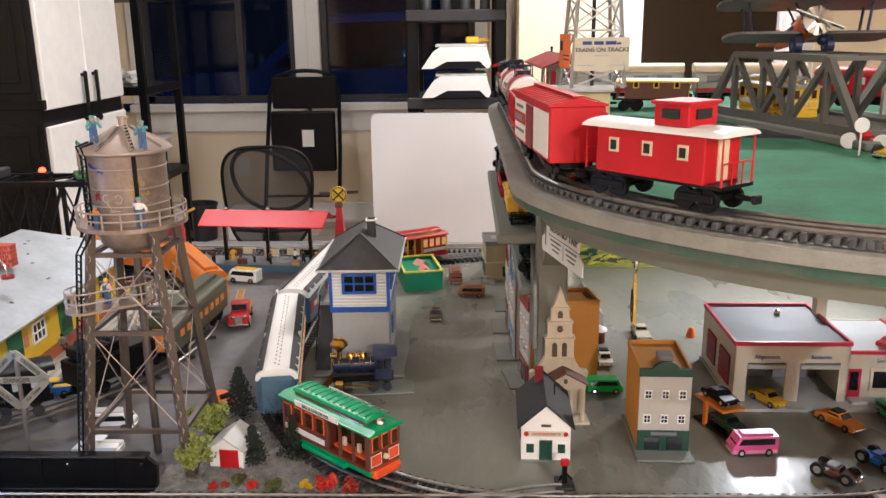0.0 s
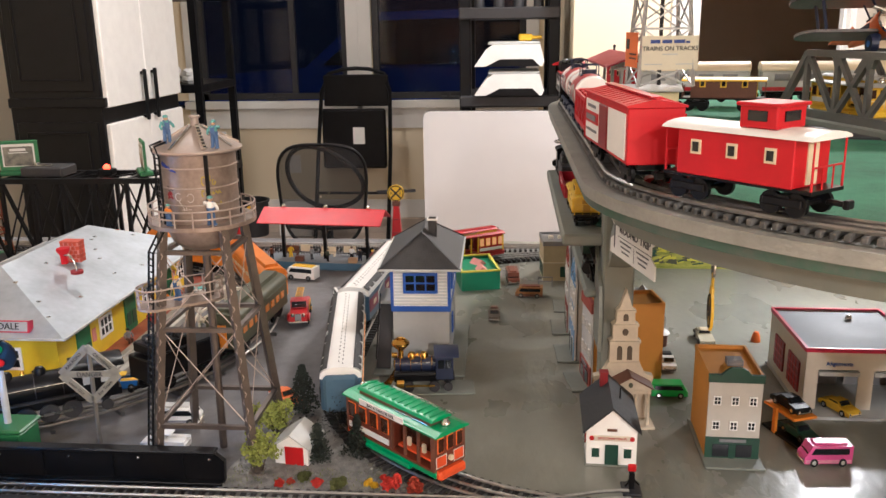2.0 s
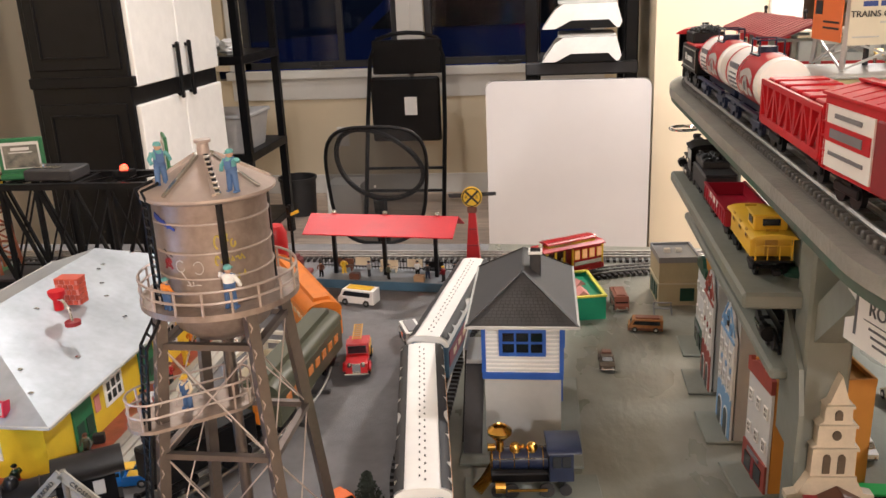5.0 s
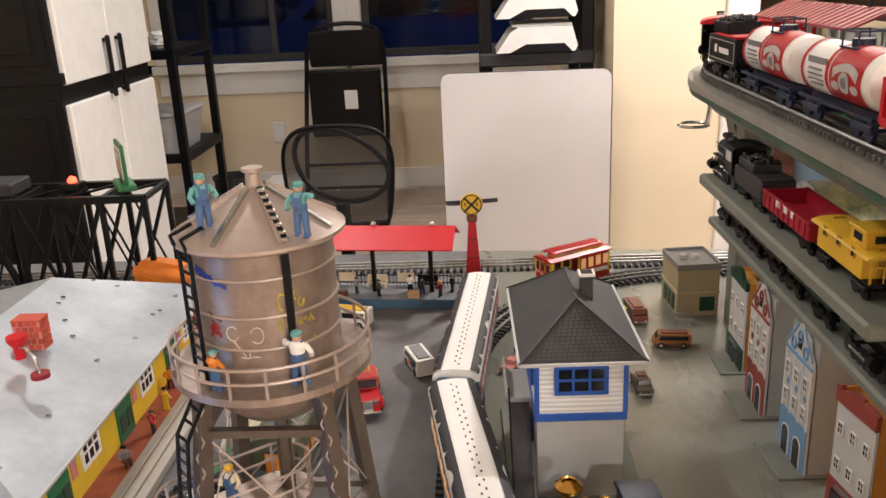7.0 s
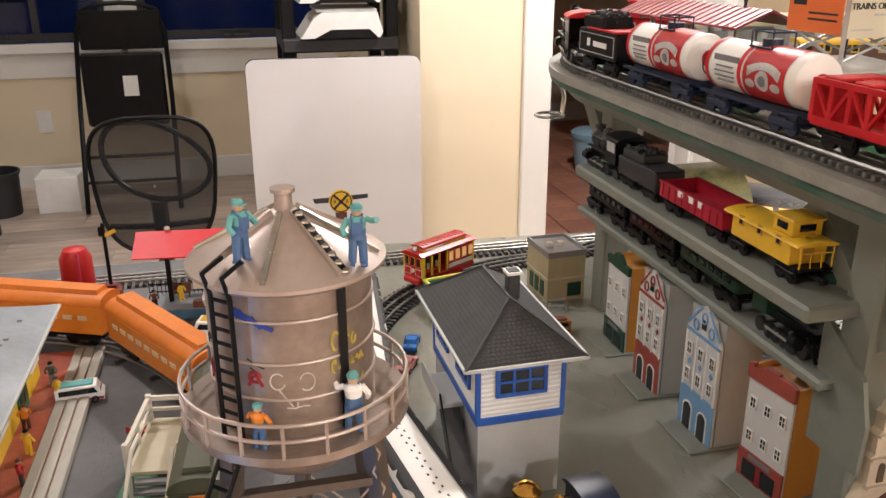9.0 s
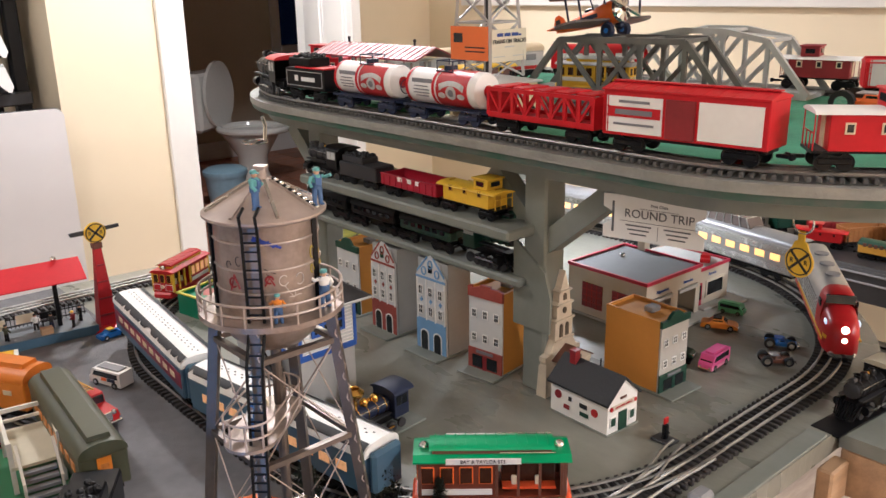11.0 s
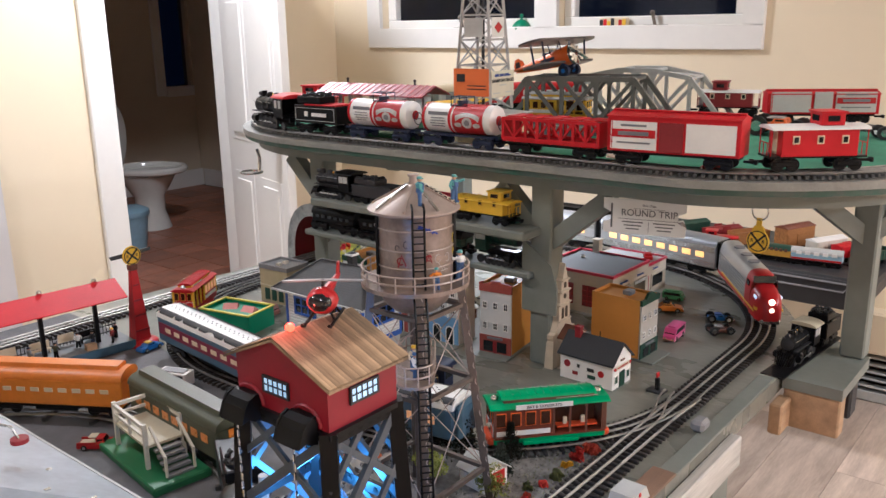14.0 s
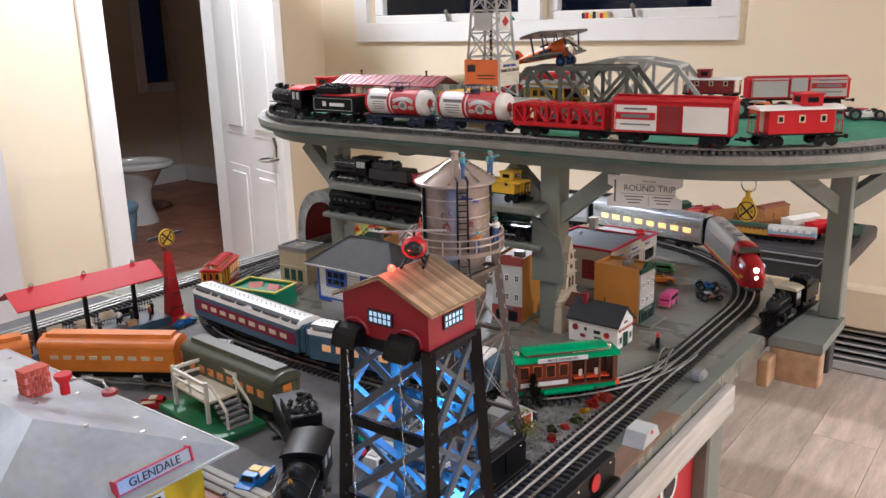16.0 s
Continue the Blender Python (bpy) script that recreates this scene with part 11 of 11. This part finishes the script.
    tc = cable_car("yellow toy trolley with a grey roof inside the bridge", pose(0.520, 1.330, DZ + 0.0155, 0, 0, -77), 0.140, 0.046, 0.064, M_YELLOW, M_LGREY, M_YELLOW, M_YELLOW, M_YELLOW, False, False)
    # biplane
    bp = thing("toy_biplane", "orange and black toy biplane with a chrome radial engine", "airplane")
    bp.matrix_basis = pose(0.563, 1.361, DZ + 0.1035, 0, -16, -88) @ Matrix.Scale(1.18, 4)
    body = part("fuselage", B().lathe([(0, -0.075), (0.005, -0.074), (0.011, -0.03), (0.0165, 0.02), (0.018, 0.036), (0.0175, 0.045), (0.0, 0.046)], 18), M_ORANGE2, bp, "", True)
    body.matrix_basis = pose(0, 0, 0.036, 0, 90)
    part("cockpit", B().box(-0.006, 0, 0.050, 0.018, 0.014, 0.004, 0.0015), M_BLACK, bp)
    part("windshield", B().bar((0.004, -0.006, 0.052), (0.004, 0.006, 0.052), 0.001, 0.007), M_FROST, bp)
    pieces("emblem", B().box(0.0, -0.0155, 0.037, 0.030, 0.002, 0.006).box(0.0, 0.0155, 0.037, 0.030, 0.002, 0.006), M_NAVY, bp, "dark painted mark")
    en = part("engine", B().lathe([(0.005, 0.054), (0.010, 0.053), (0.0185, 0.050), (0.019, 0.045), (0.0, 0.045)], 18), M_CHROME, bp, "", True)
    en.matrix_basis = pose(0, 0, 0.036, 0, 90)
    for k in range(9):
        a = 2 * PI * k / 9
        part("engine_cylinder", B().bar((0.051, 0.006 * math.cos(a), 0.036 + 0.006 * math.sin(a)), (0.050, 0.0185 * math.cos(a), 0.036 + 0.0185 * math.sin(a)), 0.0045), M_CHROME, en).matrix_basis = en.matrix_basis.inverted()
    part("propeller", B().bar((0.057, -0.030, 0.048), (0.057, 0.030, 0.024), 0.006, 0.002).blob((0.058, 0, 0.036), 0.004, 1, 0, 8), M_STEEL, bp)

    def wing(cx, chord, half):
        """Outline of a wing with rounded tips."""
        tip = [(cx + chord / 2 * math.cos(k * PI / 8), half - 0.018 + 0.018 * math.sin(k * PI / 8)) for k in range(9)]
        return tip + [(2 * cx - x, -y) for x, y in tip]
    part("lower_wing", B().prism(wing(0.014, 0.044, 0.108), "z", 0.0235, 0.0270), M_CAMO, bp)
    part("upper_wing", B().prism(wing(0.022, 0.048, 0.116), "z", 0.0640, 0.0675), M_CAMO, bp)
    for s in (-1, 1):
        for x in (0.006, 0.030):
            part("wing_strut", B().bar((x - 0.002, s * 0.074, 0.026), (x + 0.004, s * 0.080, 0.0645), 0.003), M_NAVY, bp)
            part("cabane_strut", B().bar((x, s * 0.010, 0.046), (x + 0.004, s * 0.020, 0.0645), 0.0018), M_NAVY, bp)
        w = part("wheel", B().cyl((0.032, s * 0.016, 0.009), (0.032, s * 0.025, 0.009), 0.0105, n=18), M_NAVY, bp)
        part("hub", B().cyl((0.032, s * 0.0155, 0.009), (0.032, s * 0.0257, 0.009), 0.004, n=10), M_BRIGHTBLUE, w)
        part("wheel_fairing", B().blob((0.030, s * 0.0165, 0.016), 0.0085, 3, 0.05, 8, 0.8), M_NAVY, bp, "", True)
        part("gear_strut", B().bar((0.030, s * 0.016, 0.014), (0.026, s * 0.008, 0.028), 0.004), M_NAVY, bp)
    part("tail_plane", B().prism([(-0.054, -0.010), (-0.060, -0.032), (-0.076, -0.030), (-0.078, 0.0), (-0.076, 0.030), (-0.060, 0.032), (-0.054, 0.010)], "z", 0.036, 0.0378), M_ORANGE2, bp)
    part("rudder", B().prism([(-0.080, 0.032), (-0.056, 0.037), (-0.062, 0.052), (-0.070, 0.059), (-0.078, 0.057), (-0.083, 0.046)], "y", -0.001, 0.001), M_ORANGE2, bp)
    part("rudder_mark", B().prism([(-0.080, 0.038), (-0.069, 0.040), (-0.069, 0.052), (-0.078, 0.052)], "y", -0.0016, 0.0016), M_INK, bp)
    # cars on the far side of the deck
    caboose("maroon caboose with a white roof on the deck", pose(0.845, 1.075, z, 0, 0, -76), 0.135, M_REDDARK, M_WHITEP, M_CREAM, 0.066)
    box_car("long red box car with grey printed sides on the deck", pose(0.815, 0.870, z, 0, 0, -60), 0.22, 0.068, M_REDBRIGHT, M_LGREY, M_LGREY, M_RED)
    # small toys along the deck edge
    toy_car("red toy hatchback on the grass mat", 0.17, 0.837, 170, M_RED, "sedan", 0.055, z=DZ + 0.003)
    toy_car("yellow toy buggy on the deck", 0.543, 0.995, -150, M_YELLOW, "buggy", 0.060, M_BROWN, z=DZ + 0.003)
    toy_car("orange toy buggy with a chequered roof", 0.645, 0.895, -86, M_ORANGE2, "buggy", 0.125, M_CHEQUER, z=DZ + 0.003)
    toy_car("white and red toy rally car", 0.70, 0.70, -60, M_WHITEP, "buggy", 0.080, M_RED, z=DZ + 0.003)
    mc = thing("toy_motorcycle", "small red and white toy motorcycle", "motorcycle", 0.537, 1.066, DZ + 0.003, -40)
    part("frame", B().blob((0, 0, 0.018), 0.009, 4, 0.2, 8, 0.7).bar((0.008, 0, 0.018), (0.020, 0, 0.010), 0.003), M_RED, mc)
    for x in (-0.018, 0.02):
        part("wheel", B().cyl((x, -0.003, 0.010), (x, 0.003, 0.010), 0.010, n=16), M_WHITEP, mc)
    ps = thing("white_marker", "white lollipop marker on the deck", "marker", 0.51, 1.019, DZ + 0.003)
    part("stick", B().cyl((0, 0, 0), (0, 0, 0.03), 0.0012, n=6), M_WHITEP, ps)
    part("paddle", B().cyl((0, -0.001, 0.036), (0, 0.001, 0.036), 0.009, n=16), M_WHITEP, ps)
    rk = thing("pale_stone", "flat pale plaster stone on the grass mat", "stone", 0.225, 1.02, DZ + 0.002)
    part("stone", B().blob((0, 0, 0.003), 0.028, 5, 0.35, 10, 0.25), M_STONE, rk)


M_SHACK = mat("cream_shack_wall", (0.62, 0.52, 0.30), 0.55, var=0.08, scale=60)
M_DERRICK = mat("aluminium_grey_lattice", (0.42, 0.42, 0.42), 0.45, 0.3, var=0.1)
M_PAPERWARM = mat("cream_card", (0.66, 0.61, 0.48), 0.6, var=0.04)
M_INKBLUE = mat("blue_ink", (0.03, 0.06, 0.26), 0.6)
M_CARDORANGE = mat("orange_card_stock", (0.72, 0.17, 0.03), 0.6, var=0.06)
M_MINTPALE = mat("pale_mint_paving", (0.50, 0.60, 0.46), 0.55, var=0.12, scale=30)
M_CRIMSONROOF = mat("crimson_roof", (0.30, 0.03, 0.045), 0.4, var=0.12)
M_PINKRIB = mat("pale_red_rib", (0.62, 0.22, 0.22), 0.45, var=0.1)
M_BRIDGEGREY = mat("bridge_grey", (0.145, 0.145, 0.135), 0.5, 0.2, var=0.15, scale=30)
M_CAMO = mat("dark_mottled_wing", (0.02, 0.022, 0.032), 0.35, var=0.4, scale=34, col2=(0.17, 0.14, 0.13))
M_CHEQUER = mat("black_and_white_print", (0.05, 0.05, 0.05), 0.4, var=0.8, scale=160, col2=(0.6, 0.6, 0.6))
deck_things()


# ---- low black table with stored trains by the east wall ----
def stored_trains():
    tb = thing("folding_table", "black plastic folding table by the wall", "table", 1.62, 1.42, 0.09, 0)
    part("top", B().box(0, 0, 0.475, 0.46, 1.18, 0.05, 0.008), M_DARKGREY, tb)
    part("skirt", B().box(-0.232, 0, 0.452, 0.012, 1.14, 0.084, 0.004), M_DARKGREY, tb)
    for y0, y1 in ((-0.53, -0.19), (-0.15, 0.19), (0.23, 0.55)):
        q = [(y0, 0.486), (y1, 0.486), (y1 - 0.02, 0.462), (y0 + 0.02, 0.462)]
        part("edge_panel", B().tube([(-0.2385, y, z) for y, z in q], 0.0032, 5, True), M_GREY, tb, "moulded grey panel line")
    for s in (-1, 1):
        for q in (-1, 1):
            part("leg", B().cyl((s * 0.18, q * 0.25 + 0.28, -0.09), (s * 0.18, q * 0.25 + 0.28, 0.45), 0.014, n=10), M_DARKGREY, tb)
    z = 0.59
    def at(x, y, rz, k=1.0):
        return pose(x, y, z, 0, 0, rz) @ Matrix.Scale(k, 4)
    caboose("red caboose stored on the black table", at(1.490, 1.322, -74, 0.82), 0.165, M_RED, M_RED, None, 0.066)
    coach("green-roofed tin coach on the black table", 0.15, 0.05, 0.060, M_GOLDTRIM, M_DKGREEN, at(1.475, 1.145, -88, 0.85), M_BROWN, 8)
    coach("blue-grey and red tin car on the black table", 0.165, 0.052, 0.060, M_PALEBLUE, M_LGREY, at(1.488, 1.015, -81, 0.85), M_WHITEP, 5, None, "plain", lower=M_RED)
    box_car("tan box car with a red roof", at(1.615, 1.120, -24, 0.95), 0.13, 0.092, M_WOODSIDE, top=M_RUSTBROWN)
    box_car("white refrigerator car on the black table", at(1.60, 1.020, -28, 0.85), 0.15, 0.074, M_IVORY, top=M_WHITEP)
    box_car("red ribbed box car on the black table", at(1.605, 0.950, -30, 0.8), 0.15, 0.068, M_REDBRIGHT)
    gondola("green gondola on the black table", at(1.60, 0.885, -30, 0.8), 0.14, 0.055, M_DKGREEN)
    gondola("orange ribbed gondola on the black table", at(1.575, 1.250, -32, 0.9), 0.14, 0.062, M_WOODSIDE)
    box_car("crimson box car on the black table", at(1.60, 1.345, -32, 0.85), 0.15, 0.062, M_REDDARK)
    box_car("dark green box car stored on the black table", at(1.575, 1.445, -30, 0.85), 0.15, 0.075, M_DKGREEN)
    steam_loco("black steam engine stored on the black table", at(1.50, 1.52, -150), 0.16, M_BLACKMATT, M_BLACKMATT, r=0.024)
    box_car("dark box car stored on the black table", at(1.50, 1.66, -84), 0.15, 0.085, M_BLACKMATT)
    box_car("dark box car stored on the black table", at(1.49, 1.83, -88), 0.15, 0.085, M_BLACKMATT)
    caboose("yellow caboose on the black table", at(1.60, 1.60, -30, 0.9), 0.13, M_YELLOW, M_YELLOW, None, 0.07)
    # old black engine on the side platform
    steam_loco("worn black cast-iron toy engine with a tan roof", pose(0.438, 0.766, T + 0.002, 0, 0, 174.5) @ Matrix.Scale(0.84, 4), 0.14, M_BLACKMATT, M_BLACKMATT, M_TAN2, r=0.016, wheels=2)
    bd = thing("black_track_board", "black strip of track under the engine", "track", 0.465, 0.762, T + 0.0005, -5.5)
    tender("worn black toy tender behind the old engine", pose(0.550, 0.754, T + 0.002, 0, 0, 174.5) @ Matrix.Scale(0.84, 4), 0.085)
    part("base", B().box(0, 0, -0.001, 0.27, 0.040, 0.003), M_BLACK, bd)
    jar = thing("desk_bell", "small green enamelled bell on the window sill", "bell", 2.03, 2.433, 1.271)
    part("dome", B().lathe([(0.043, 0), (0.044, 0.008), (0.034, 0.026), (0.018, 0.040), (0.008, 0.044), (0, 0.045)], 20), M_GREEN2, jar, "", True)
    part("handle", B().lathe([(0.006, 0.044), (0.005, 0.054), (0.009, 0.058), (0.008, 0.066), (0, 0.068)], 12), M_GREEN2, jar, "", True)
    tin = thing("paint_tin", "small printed tin box on the window sill", "tin", 2.03, 1.993, 1.271)
    part("tin", B().box(0, 0, 0.022, 0.03, 0.118, 0.044, 0.004), M_CREAM, tin)
    for k, m in enumerate((M_INK, M_REDBRIGHT, M_YELLOW, M_INK, M_CREAM, M_RED, M_YELLOW)):
        part("print_block", B().box(-0.0155, 0.050 - k * 0.0165, 0.020 + 0.004 * (k % 2), 0.0012, 0.0145, 0.034 - 0.006 * (k % 3)), m, tin)


stored_trains()
